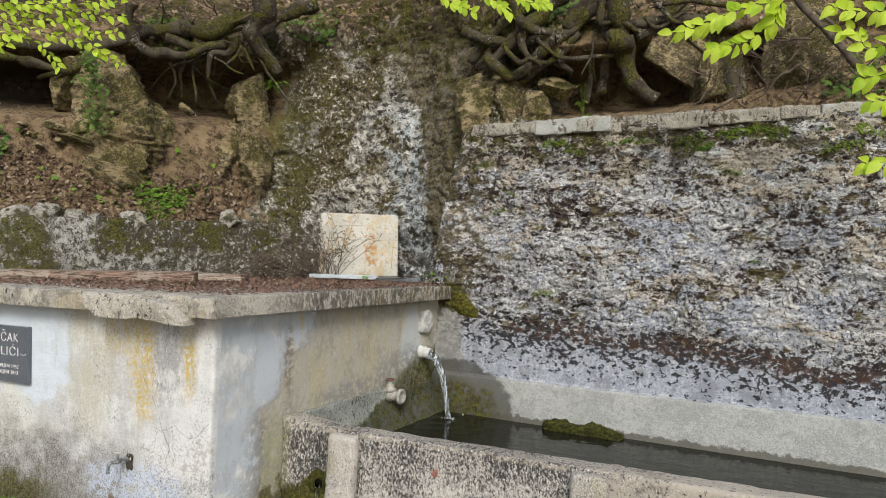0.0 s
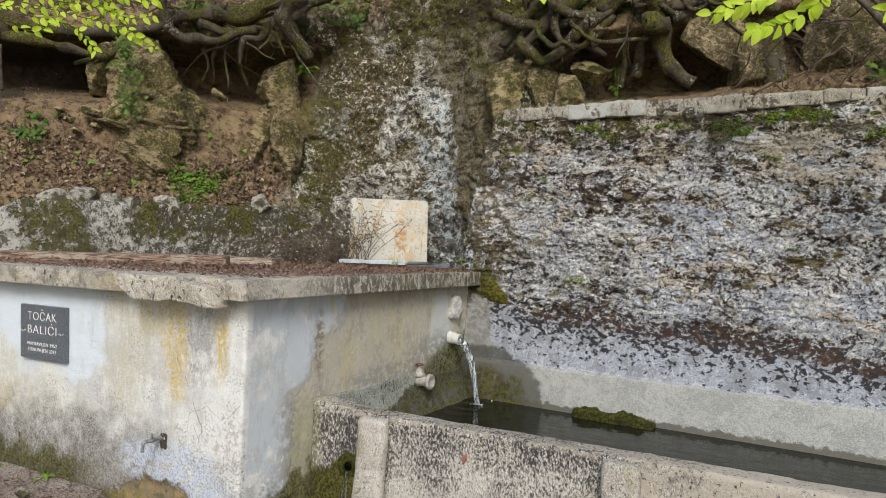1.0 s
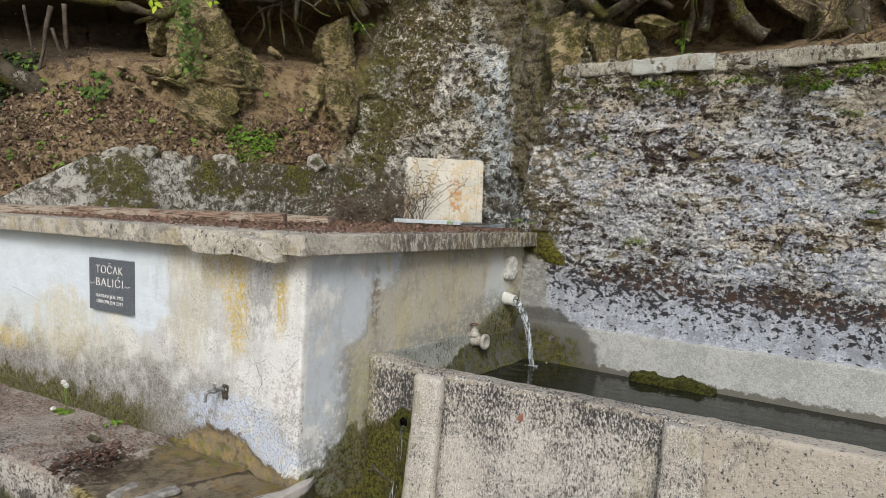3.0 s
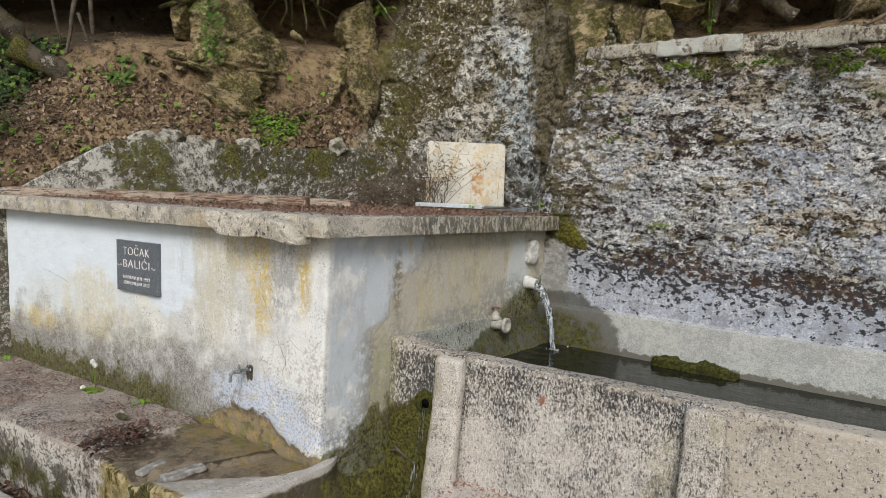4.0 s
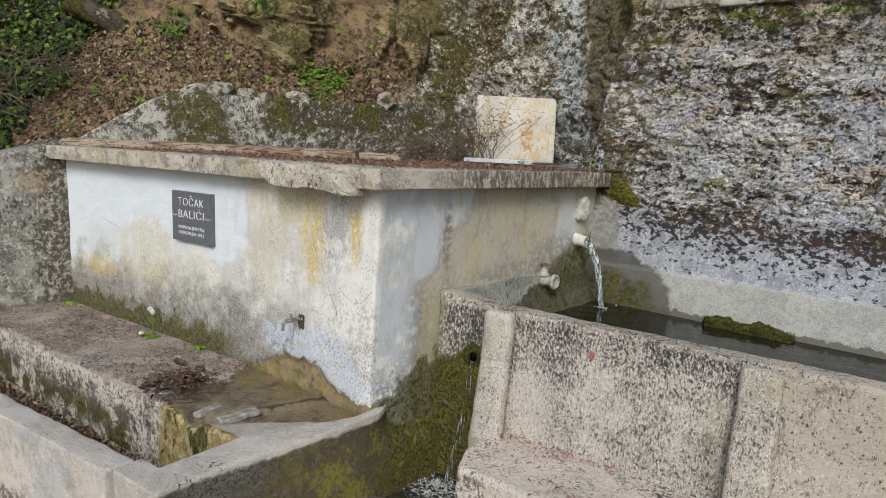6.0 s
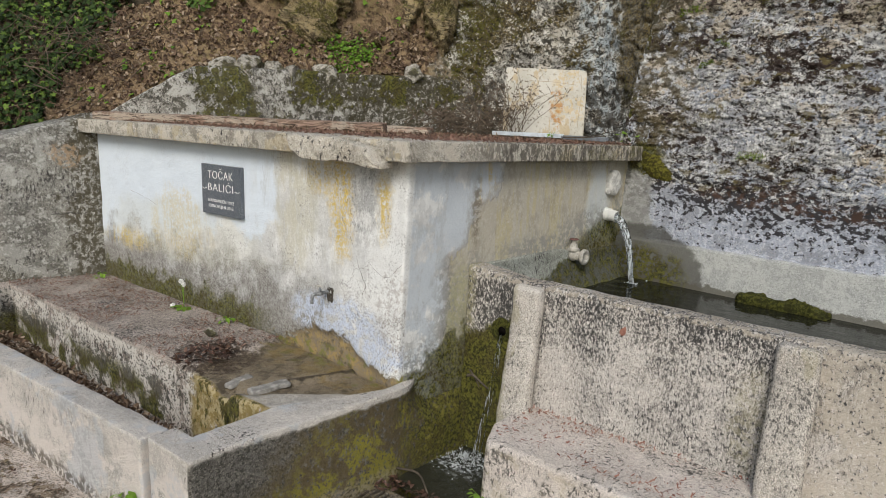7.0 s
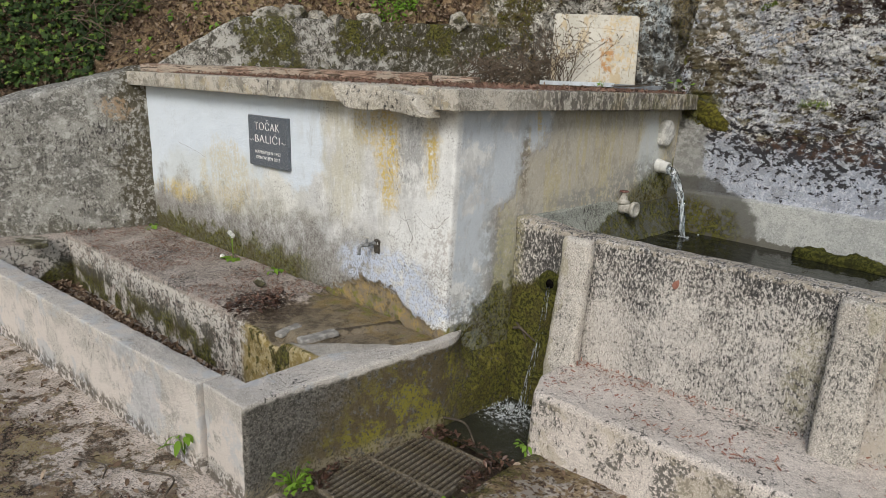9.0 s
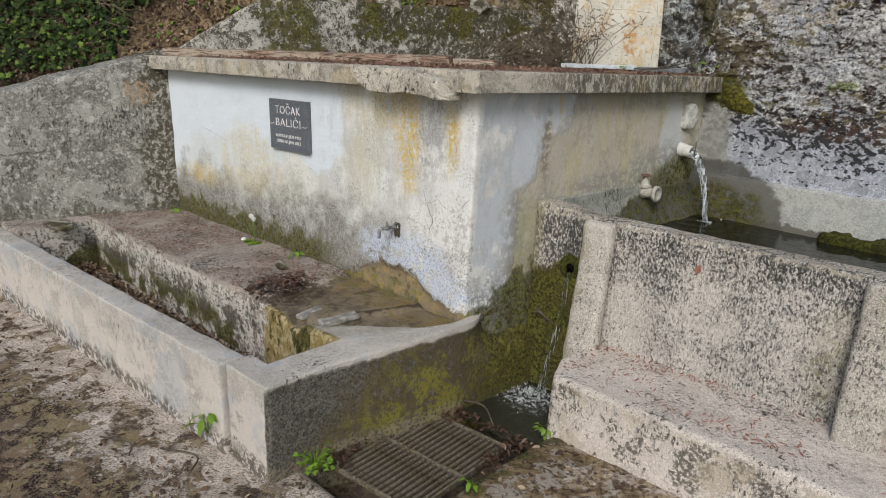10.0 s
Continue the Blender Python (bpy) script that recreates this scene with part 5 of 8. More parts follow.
def corner_warp(p):
    """One casting bent round the corner: s runs along it, w across."""
    q = p.copy()
    s, w = p[:, 0], (p[:, 1]) / 0.13
    turn = s > 0.283
    corner_x, corner_y = -0.10, -1.085
    t = np.clip(s / 0.283, 0, 1)
    q[:, 0] = np.where(turn, corner_x - 0.185 * w, -0.407 + t * (0.307 - 0.185 * w))
    u = np.clip((s - 0.283) / 1.68, 0, 1)
    q[:, 1] = np.where(turn, corner_y + 0.13 * w + u * (1.68 - 0.13 * w), corner_y + 0.13 * w)
    out = np.where(turn, 1.0, 0.0)
    far = smooth(-1.0, -0.03, q[:, 1]) * out
    q[:, 0] += 0.110 * far * (1 - 0.8 * w) + SKEW * np.maximum(q[:, 1], 0) * out
    q[:, 0] += 0.215 * w * np.clip((q[:, 1] + 0.56) / 0.46, 0, 1) * out * smooth(0.3, 0.4, p[:, 2])
    q[:, 2] += 0.008 * far * smooth(0.2, 0.4, p[:, 2])
    q[:, 0] -= (0.06 + 0.06 * smooth(0.8, 0.1, q[:, 1])) * smooth(0.18, 0.40, p[:, 2]) * smooth(0.0, 0.25, q[:, 1]) * out
    q[:, 0] += (0.018 * smooth(0.40, 0.0, p[:, 2]) + 0.003 * fbm(q, 6, 3, 66)) * far
    return q


block("corner_casting", parapet, PARAPET, (0.0, 1.963, 0.0, 0.13, -0.25, 0.424), warp=corner_warp, res=0.0283, r=0.010, amp=0.005, scale=5.0, seed=14)

# ---- big trough ----
RIM = 0.945
WATER_Z = 0.722
trough = thing("stone_trough", "long lichen-flecked concrete trough brimming with water", "trough")


def front_warp(p):
    q = p.copy()
    q[:, 1] -= 0.02 * p[:, 0]
    q[:, 1] -= 0.03 * smooth(0.9, 0.2, p[:, 2])
    q[:, 2] += 0.03 * smooth(0.4, 0.0, p[:, 0]) * smooth(0.8, 0.95, p[:, 2])
    return q


block("front_wall", trough, TROUGH, (0.02, 5.0, 0.455, 0.575, -0.2, RIM), warp=front_warp, res=0.028, r=0.018, amp=0.006, scale=6.0, seed=17)


def pilaster(x0, seed):
    def taper(p):
        q = p.copy()
        drop = smooth(0.9, 0.25, p[:, 2])
        c = x0 + 0.08
        q[:, 0] = c + (p[:, 0] - c) * (1 + 0.12 * drop)
        q[:, 1] -= 0.05 * drop
        return front_warp(q)

    block("buttress", trough, BUTTRESS, (x0, x0 + 0.155, 0.385, 0.46, -0.1, RIM - 0.006), warp=taper, res=0.025, r=0.03, amp=0.006, scale=7.0, seed=seed)


pilaster(0.345, 18)
pilaster(1.535, 19)
pilaster(2.72, 20)
def end_warp(p):
    """The inner end leans out from the house wall down to the water."""
    q = p.copy()
    deep = smooth(RIM, 0.55, p[:, 2])
    q[:, 0] = np.where(p[:, 0] > 0, p[:, 0] + 0.14 * deep, p[:, 0])
    q[:, 2] -= 0.05 * smooth(1.15, 1.6, p[:, 1]) * smooth(0.7, RIM, p[:, 2])
    return turn_out(q)


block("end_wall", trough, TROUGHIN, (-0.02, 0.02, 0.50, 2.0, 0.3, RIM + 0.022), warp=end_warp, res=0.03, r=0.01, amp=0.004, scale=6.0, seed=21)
block("floor", trough, TROUGH, (0.0, 5.0, 0.5, 2.1, 0.28, 0.40), res=0.12, r=0.01, amp=0.004)


def water_sheet(u, v):
    x = 0.02 + u * 4.95
    y = 0.5 + v * 1.5
    z = np.full_like(x, WATER_Z)
    d = np.hypot(x - 0.34, y - 1.66)
    z = z + 0.006 * np.sin(d * 55) * np.exp(-d * 7)
    return np.stack([x, y, z], 1)


p, f = sheet(water_sheet, 160, 60)
thing("trough_water", "still dark spring water filling the trough", "water", kind="structure", data=mesh_of("trough_water", p, f, WATER))

# ---- step before the trough ----
step = thing("bench_step", "pale worn concrete step before the trough", "step", kind="structure")


def step_warp(p):
    q = p.copy()
    # the near left corner is cut off and rounded
    cut = np.maximum(0, 0.12 - (p[:, 1] - 0.02)) * 0.45
    q[:, 0] += cut * smooth(0.75, 0.45, p[:, 0])
    q[:, 1] -= 0.02 * p[:, 0] + 0.03 * smooth(0.34, 0.0, p[:, 2])
    return q


block("step", step, STEP, (0.44, 5.0, -0.02, 0.47, -0.2, 0.338), warp=step_warp, res=0.025, r=0.024, amp=0.007, scale=5.0, seed=23)

# ---- retaining wall ----
retaining = thing("retaining_wall", "high rubble retaining wall crusted with lichen and black moss", "wall", kind="structure")


def wall_end(z):
    return 0.12 + 0.22 * np.clip((z - 1.3) / 1.32, 0, 1.1) ** 2.0


def wall_face(u, v):
    """Front of the wall: smooth below, rough stone above, leaning back."""
    z = 0.35 + v * 2.27
    x0 = wall_end(z)
    x = x0 + u * (3.5 - x0)
    y = 1.92 - 0.085 * x + np.maximum(z - 0.72, 0) * (0.05 + 0.055 * x)
    p = np.stack([x, y, z], 1)
    rough = smooth(1.22, 1.42, z + 0.08 * fbm(p, 3, 3, 71))
    q = p * (0.75, 1, 1.6)
    w = q + 0.10 * np.stack([fbm(p, 7, 3, 77), 0 * z, fbm(p, 7, 3, 78)], 1)
    a, b = cells(w, 6.5, 73)
    c, d = cells(w + 3.1, 14.0, 74)
    chip = fbm(q, 9, 5, 76, 0.62)
    lump = 0.009 * smooth(0.0, 0.16, b - a) + 0.002 * smooth(0.0, 0.2, d - c) + 0.030 * fbm(q, 2.2, 4, 75) + 0.034 * chip + 0.018 * fbm(p, 20, 5, 79, 0.72) + 0.004 * fbm(p, 60, 3, 80, 0.7)
    band = 0.035 * smooth(0.99, 0.97, z)
    p[:, 1] -= rough * lump + band + 0.004 * fbm(p, 8, 3, 81)
    return p


p, f = sheet(wall_face, 700, 470)
part("rubble_face", mesh_of("rubble_face", p, f, MASONRY), retaining, "grey stones under lichen with black moss")
p, f = sheet(lambda u, v: np.stack([3.49 + 2.6 * u, 1.60 - 0.2 * u + 0.5 * v, 0.35 + 2.27 * v], 1), 30, 25)
part("rubble_face", mesh_of("rubble_face", p, f, MASONRY), retaining, "grey stones under lichen")


def end_face(u, v):
    z = 0.35 + v * 2.30
    x = wall_end(z) + 0.0 * u
    y = 1.92 - 0.085 * x + np.maximum(z - 0.72, 0) * (0.05 + 0.055 * x) + u * 0.9
    p = np.stack([x, y, z], 1)
    p[:, 0] += 0.02 * fbm(p, 5, 4, 83) * smooth(0, 0.1, u)
    return p


p, f = sheet(end_face, 30, 80)
part("end_face", mesh_of("end_face", p, f[:, ::-1], MASONRY), retaining, "dark mossy end of the wall")
def coping_stone():
    m = weathered("pale_coping_mortar", (0.41, 0.38, 0.315), (0.31, 0.28, 0.225), amount=0.1, seed=20.0)
    r = m.random()
    m.over((0.40, 0.35, 0.255), m.mul(m.step(r, 0.55, 0.65), m.step(m.noise(7, 7, 0.72), 0.40, 0.5), 0.7))
    m.over((0.46, 0.48, 0.46), m.mul(m.step(r, 0.25, 0.15), m.step(m.noise(6, 7, 0.72), 0.42, 0.52), 0.6))
    m.over((0.07, 0.052, 0.035), m.mul(m.step(m.noise(5, 8, 0.74), 0.60, 0.64), m.step(m.noise(40, 6, 0.7), 0.40, 0.48), 0.85))
    return m.done()


COPING = coping_stone()
path = np.array([(wall_end(z) + 0.012, 1.92 - 0.085 * wall_end(z) + (z - 0.72) * (0.05 + 0.055 * wall_end(z)) + 0.012, z) for z in np.linspace(1.55, 2.66, 40)])
path[:, 0] += 0.012 * fbm(path, 6, 3, 92)
v, f = tube(path, 0.017 * (1 + 0.5 * fbm(path, 9, 3, 93)), 10, 0.35, 94)
part("end_ridge", mesh_of("end_ridge", v, f, BACKWALL), retaining, "pale worn mortar arris")
rng = random.Random(5)
x = 0.40
while x < 5.2:
    w = rng.uniform(0.2, 0.6)
    y = 1.92 - 0.085 * x + 1.9 * (0.05 + 0.055 * x)
    high = 2.678 + rng.uniform(-0.012, 0.010)
    p, f = rough_box(x, x + w + 0.004, y - 0.024 + rng.uniform(-0.010, 0.010), y + 0.32, 2.590 + rng.uniform(-0.02, 0.01), high, res=0.022, r=0.012, amp=0.014, scale=9, seed=int(x * 100))
    part("coping_stone", mesh_of("coping_stone", p, f, COPING), retaining)
    x += w
p, f = sheet(lambda u, v: np.stack([0.4 + u * 6, 1.92 + 0.02 * u + 1.9 * (0.05 + 0.3 * u) + v * 1.6, 2.60 + 0.05 * v + 0.03 * fbm(np.stack([u * 6, v, 0 * u], 1), 3, 3, 91)], 1), 120, 30)
def shelf_soil():
    m = Nodes("tan_bare_soil", 0.95, 0.2)
    m.base((0.42, 0.315, 0.19), (0.29, 0.21, 0.12), m.step(m.noise(6, 8, 0.75), 0.40, 0.60))
    m.over((0.10, 0.07, 0.04), m.mul(m.step(m.noise(40, 7, 0.75), 0.56, 0.60), 0.7))
    m.relief(m.raw(50, 6, 0.75), 0.7, 0.015)
    return m.done()


SHELF = shelf_soil()
thing("soil_shelf", "bare brown soil behind the wall's coping", "soil", kind="structure", data=mesh_of("soil_shelf", p, f, SHELF))

# ---- fittings on the spring house ----
def granite():
    m = Nodes("dark_speckled_granite", 0.35, 0.5)
    m.base((0.05, 0.058, 0.07), (0.12, 0.135, 0.155), m.step(m.noise(180, 4, 0.8), 0.44, 0.56))
    m.over((0.26, 0.28, 0.30), m.mul(m.step(m.noise(260, 3, 0.7), 0.59, 0.64), 0.8))
    return m.done()


GRANITE = granite()
LETTER = plain("pale_engraved_letters", (0.72, 0.72, 0.70), 0.7, 0, 0.1)
CHROME = plain("dull_chromed_brass", (0.30, 0.31, 0.31), 0.5, 0.35, 0.5)
IRON = plain("grey_painted_iron", (0.40, 0.38, 0.33), 0.6, 0.0, 0.35, 50, 0.5)
RED = plain("faded_red_paint", (0.16, 0.075, 0.06), 0.6, 0.0, 0.4)
PVC = plain("white_plastic_pipe", (0.66, 0.66, 0.62), 0.4, 0.0, 0.25, 14)
HOLLOW = plain("hollow_shade_patch", (0.085, 0.075, 0.062), 0.95, 0, 0.5, 60, 0.8, 0.1)
DARKHOLE = plain("hole_shade_black", (0.008, 0.007, 0.006), 0.98, spec=0.0)
MORTAR = plain("pale_mortar", (0.54, 0.53, 0.49), 0.9, 0, 0.4, 22, 0.8)

plaque = thing("memorial_plaque", "dark granite plaque with pale engraved lettering on the render", "plaque", at=pose(-1.47, -0.006, 1.245))
p, f = rough_box(-0.2, 0.2, -0.022, 0.004, -0.15, 0.15, res=0.1, r=0.003, amp=0.0)
plate = part("stone_plate", mesh_of("stone_plate", p, f, GRANITE, False), plaque)


def lettering(text, size, x, z, width, spacing=1.1):
    curve = bpy.data.curves.new("lettering", "FONT")
    curve.body, curve.size, curve.extrude, curve.offset = text, size, 0.0012, -0.0165 * size
    curve.align_x, curve.align_y, curve.space_character = "CENTER", "CENTER", spacing
    tmp = bpy.data.objects.new("lettering", curve)
    scene.collection.objects.link(tmp)
    bpy.context.view_layer.update()
    me = bpy.data.meshes.new_from_object(tmp.evaluated_get(bpy.context.evaluated_depsgraph_get()))
    wide = tmp.dimensions.x
    bpy.data.objects.remove(tmp)
    bpy.data.curves.remove(curve)
    s = width / wide
    me.transform(Matrix.Translation((x, -0.0235, z)) @ pose(0, 0, 0, 90, 0, 0) @ Matrix.Diagonal((s, 1, 1, 1)))
    me.materials.clear()
    me.materials.append(LETTER)
    part("lettering", me, plate, "pale engraved lettering")


lettering("TOČAK", 0.068, 0.0, 0.086, 0.255)
lettering("BALIĆI", 0.068, 0.0, 0.012, 0.255)
lettering("NAPRAVLJEN 1952", 0.029, 0.0, -0.066, 0.262)
lettering("OBNOVLJEN 2013", 0.029, 0.0, -0.099, 0.250)
for sx in (-1, 1):
    v, f = tube([(sx * (0.145 + 0.045 * k / 9), -0.0235, 0.002 + 0.005 * math.sin(k * 0.9)) for k in range(10)], 0.0015, 5)
    part("flourish", mesh_of("flourish", v, f, LETTER), plate)

# hair cracks in the render beside the tap
CRACK = plain("dark_crack", (0.17, 0.155, 0.14), 0.95, spec=0.1)
for k, (r, pts) in enumerate((
    (0.0011, [(-0.44, 1.22), (-0.41, 1.15), (-0.381, 1.12), (-0.35, 1.05), (-0.315, 0.963), (-0.279, 0.894), (-0.285, 0.83)]),
    (0.0008, [(-0.255, 1.01), (-0.228, 0.986), (-0.18, 0.965), (-0.12, 0.955), (-0.075, 0.99), (-0.03, 1.03)]),
    (0.0008, [(-0.315, 0.963), (-0.33, 0.90), (-0.30, 0.84)]),
    (0.0008, [(-1.62, 1.33), (-1.58, 1.30), (-1.52, 1.28)]),
    (0.0008, [(-2.62, 1.14), (-2.40, 1.10), (-2.28, 1.07)]),
)):
    path = smooth_path([(x, -0.0015, z) for x, z in pts], 6)
    path[:, 0] += 0.014 * fbm(path, 25, 3, 400 + k)
    path[:, 2] += 0.014 * fbm(path, 25, 3, 420 + k)
    v, f = tube(path, r * (1 + 0.6 * fbm(path, 40, 2, 410 + k)), 5)
    part("crack", mesh_of("crack", v, f, CRACK), house, "hairline crack in the render")

# garden tap
tap = thing("water_tap", "small dull chrome tap let into the stained wall", "tap", at=pose(-0.55, 0.006, 0.80) @ Matrix.Scale(0.8, 4))
# no hole is cut: a slightly proud lump, its dark colour standing for shade inside
v, f = rough_box(-0.010, 0.060, -0.016, 0.03, -0.075, 0.035, res=0.01, r=0.02, amp=0.012, scale=40, seed=3)
part("wall_hollow", mesh_of("wall_hollow", v, f, HOLLOW), tap, "dark patch coloured as the shade in a broken hole")
v, f = join(lathe([(0.017, 0.0), (0.017, -0.018), (0.011, -0.02), (0.011, -0.06), (0.016, -0.064), (0.016, -0.09), (0.012, -0.094), (0.011, -0.10)], 14, "y"),
            tube([(0, -0.09, 0.0), (-0.012, -0.115, 0.0), (-0.018, -0.125, -0.012), (-0.02, -0.128, -0.045), (-0.02, -0.128, -0.062)], [0.011, 0.011, 0.0105, 0.010, 0.012], 12))
part("body", mesh_of("body", v, f, CHROME), tap)
v, f = lathe([(0.010, 0.012), (0.010, 0.03), (0.006, 0.032), (0.005, 0.048), (0.0, 0.048)], 12, "z", (0, -0.077, 0))
tap_bonnet = part("bonnet", mesh_of("bonnet", v, f, CHROME), tap)
v, f = tube([(-0.04, -0.085, 0.05), (-0.015, -0.08, 0.047), (0.0, -0.077, 0.047), (0.018, -0.073, 0.047)], [0.004, 0.005, 0.007, 0.004], 8)
part("lever", mesh_of("lever", v, f, IRON), tap_bonnet)

# gate valve
valve = thing("gate_valve", "old grey iron gate valve with a red handwheel", "valve", at=pose(0.118, 1.34, 0.918, 0, 0, -3))
v, f = lathe([(0.030, -0.03), (0.030, 0.02), (0.036, 0.022), (0.036, 0.045), (0.029, 0.05), (0.029, 0.10)], 18, "x")
part("body", mesh_of("body", v, f, IRON), valve)
v, f = lathe([(0.034, 0.10), (0.047, 0.102), (0.047, 0.122), (0.038, 0.124), (0.032, 0.124), (0.028, 0.112), (0.0, 0.108)], 20, "x")
part("flange", mesh_of("flange", v, f, IRON), valve, "open flanged end with water drops")
v, f = lathe([(0.034, 0.024), (0.038, 0.03), (0.038, 0.04), (0.026, 0.044), (0.022, 0.066), (0.012, 0.076), (0.008, 0.10), (0.0, 0.10)], 16, "z", (0.035, 0, 0))
valve_bonnet = part("bonnet", mesh_of("bonnet", v, f, IRON), valve)
wheel = [(0.035 + 0.024 * math.cos(a), 0.024 * math.sin(a), 0.098) for a in np.linspace(0, 2 * math.pi, 17)]
v, f = join(tube(wheel, 0.0045, 6), tube([(0.011, 0, 0.098), (0.059, 0, 0.098)], 0.004, 6), tube([(0.035, -0.024, 0.098), (0.035, 0.024, 0.098)], 0.004, 6))
part("handwheel", mesh_of("handwheel", v, f, RED), valve_bonnet, "faded red handwheel")

# spout pipe
spout = thing("spout_pipe", "short white plastic spout running with spring water", "pipe", at=pose(0.15, 1.735, 1.138, 0, 8, -4))
v, f = lathe([(0.036, -0.06), (0.036, 0.082), (0.034, 0.086), (0.029, 0.086), (0.029, -0.02), (0.0, -0.02)], 22, "x")
part("pipe", mesh_of("pipe", v, f, PVC), spout)
v, f = lathe([(0.041, -0.03), (0.041, 0.035), (0.0365, 0.038)], 22, "x")
part("sleeve", mesh_of("sleeve", v, f, PVC), spout)

# plugged pipe boss under the cap
boss = thing("plugged_boss", "pale mortar boss over a plugged pipe", "mortar boss", at=pose(0.16, 1.765, 1.335, 0, 0, -5))
v, f = lathe([(0.076, -0.03), (0.076, 0.034), (0.070, 0.044), (0.058, 0.048), (0.0, 0.046)], 22, "x")
v = np.asarray(v) * (1, 0.85, 1.08)
v = v + 0.006 * np.stack([fbm(v, 18, 3, 4), fbm(v, 18, 3, 5), fbm(v, 18, 3, 6)], 1)
part("plug", mesh_of("plug", v, f, MORTAR), boss)
v, f = rough_box(-0.03, 0.030, -0.065, 0.050, -0.078, 0.02, res=0.014, r=0.02, amp=0.012, scale=20, seed=8)
part("mortar_bed", mesh_of("mortar_bed", v, f, MORTAR), boss)

# falling water
def strands(path, count, r0, r1, seed, spread):
    rng = random.Random(seed)
    out = []
    for k in range(count):
        a, ph = rng.uniform(0, 6.28), rng.uniform(0, 6.28)
        pts = []
        for i, q in enumerate(path):
            t = i / (len(path) - 1)
            w = spread * (0.5 + 0.5 * t)
            pts.append((q[0] + w * math.cos(a + 4 * t + ph) * rng.uniform(0.7, 1.1), q[1] + w * math.sin(a + 4 * t + ph) * rng.uniform(0.7, 1.1), q[2]))
        out.append(tube(pts, [r0 + (r1 - r0) * i / (len(path) - 1) * rng.uniform(0.8, 1.2) for i in range(len(path))], 8, 0.35, seed + k))
    return join(*out)


def fluted_jet(path, r0, r1, sides, seed):
    """One falling body of water, ridged along its length."""
    v, f = tube(path, np.linspace(r0, r1, len(path)), sides)
    c = np.repeat(np.asarray(path), sides, axis=0)
    a = np.tile(np.linspace(0, 2 * math.pi, sides, endpoint=False), len(path))
    t = np.repeat(np.linspace(0, 1, len(path)), sides)
    w = 1 + 0.28 * np.sin(5 * a + 5 * t) + 0.22 * np.sin(8 * a - 7 * t) + 0.5 * t * fbm(np.asarray(v[: len(c)]), 30, 3, seed)
    v[: len(c)] = c + (v[: len(c)] - c) * w[:, None]
    return v, f


fall = [(0.225 + 0.162 * (t**0.62), 1.727 - 0.032 * t, 1.118 - 0.40 * (0.25 * t + 0.75 * t * t)) for t in np.linspace(0, 1, 26)]
v, f = fluted_jet(fall, 0.021, 0.013, 30, 3)
thing("water_jet", "clear water falling from the spout into the trough", "water", data=mesh_of("water_jet", v, f, STREAM))
FOAM = plain("white_bubbling_foam", (0.62, 0.66, 0.68), 0.35, 0, 0.5, 60, 0.9)
rng = random.Random(8)
pieces = []
for k in range(22):
    a, d = rng.uniform(0, 6.28), abs(rng.gauss(0, 0.035))
    pieces.append(lathe([(0.0, -0.004), (0.006, -0.001), (0.005, 0.003), (0.0, 0.005)], 6, "z", (0.387 + 1.4 * d * math.cos(a), 1.695 + d * math.sin(a), 0.724)))
v, f = join(*pieces)
thing("splash_bubbles", "small bubbles where the jet meets the water", "bubbles", kind="stuff", data=mesh_of("splash_bubbles", v, f, FOAM))

# overflow hole in the trough's front and its thin run of water
hole = thing("overflow_hole", "dark round overflow hole in the mossy trough front", "overflow hole", at=pose(0.262, 0.441, 0.668))
# a closed matt plug on the uncut wall; its black stands for shade inside the hole
v, f = lathe([(0.026, -0.03), (0.026, 0.002), (0.0, 0.003)], 16, "y")
v = np.asarray(v) * (1, -1, 1)
part("rim", mesh_of("rim", v, [tuple(reversed(q)) for q in f], DARKHOLE), hole)
run = [(0.262 - 0.10 * t**1.3, 0.432 - 0.03 * t, 0.66 - 0.70 * t) for t in np.linspace(0, 1, 16)]
v, f = strands(run, 14, 0.0005, 0.0011, 12, 0.022)
thing("overflow_water", "thin run of overflow water down the moss", "water", data=mesh_of("overflow_water", v, f, STREAM))

# pool under the overflow
def pool_water():
    m = Nodes("bubbling_pool_water", 0.08, 0.5)
    m.base((0.02, 0.022, 0.016), (0.035, 0.034, 0.024), m.noise(4, 3, 0.5))
    foam = m.mul(m.spot(0.17, 0.27, -0.02, 0.13, 0.10, 0.5, 0.8, 18, 0.8), m.step(m.noise(40, 8, 0.78), 0.53, 0.63))
    m.over((0.62, 0.66, 0.68), m.mul(foam, 0.8))
    m.relief(m.raw(30, 5, 0.65), 0.6, 0.02)
    m.gloss(foam, 0.4, 0.08)
    return m.done()


def pool_sheet(u, v):
    x, y = -0.08 + 0.60 * u, -0.12 + 0.60 * v
    q = np.stack([x, y, 0 * x], 1)
    d = np.hypot(x - 0.15, y - 0.28)
    return np.stack([x, y, -0.020 + 0.02 * fbm(q, 16, 3, 31) * np.exp(-d * 7) + 0.012 * np.exp(-((d / 0.05) ** 2))], 1)


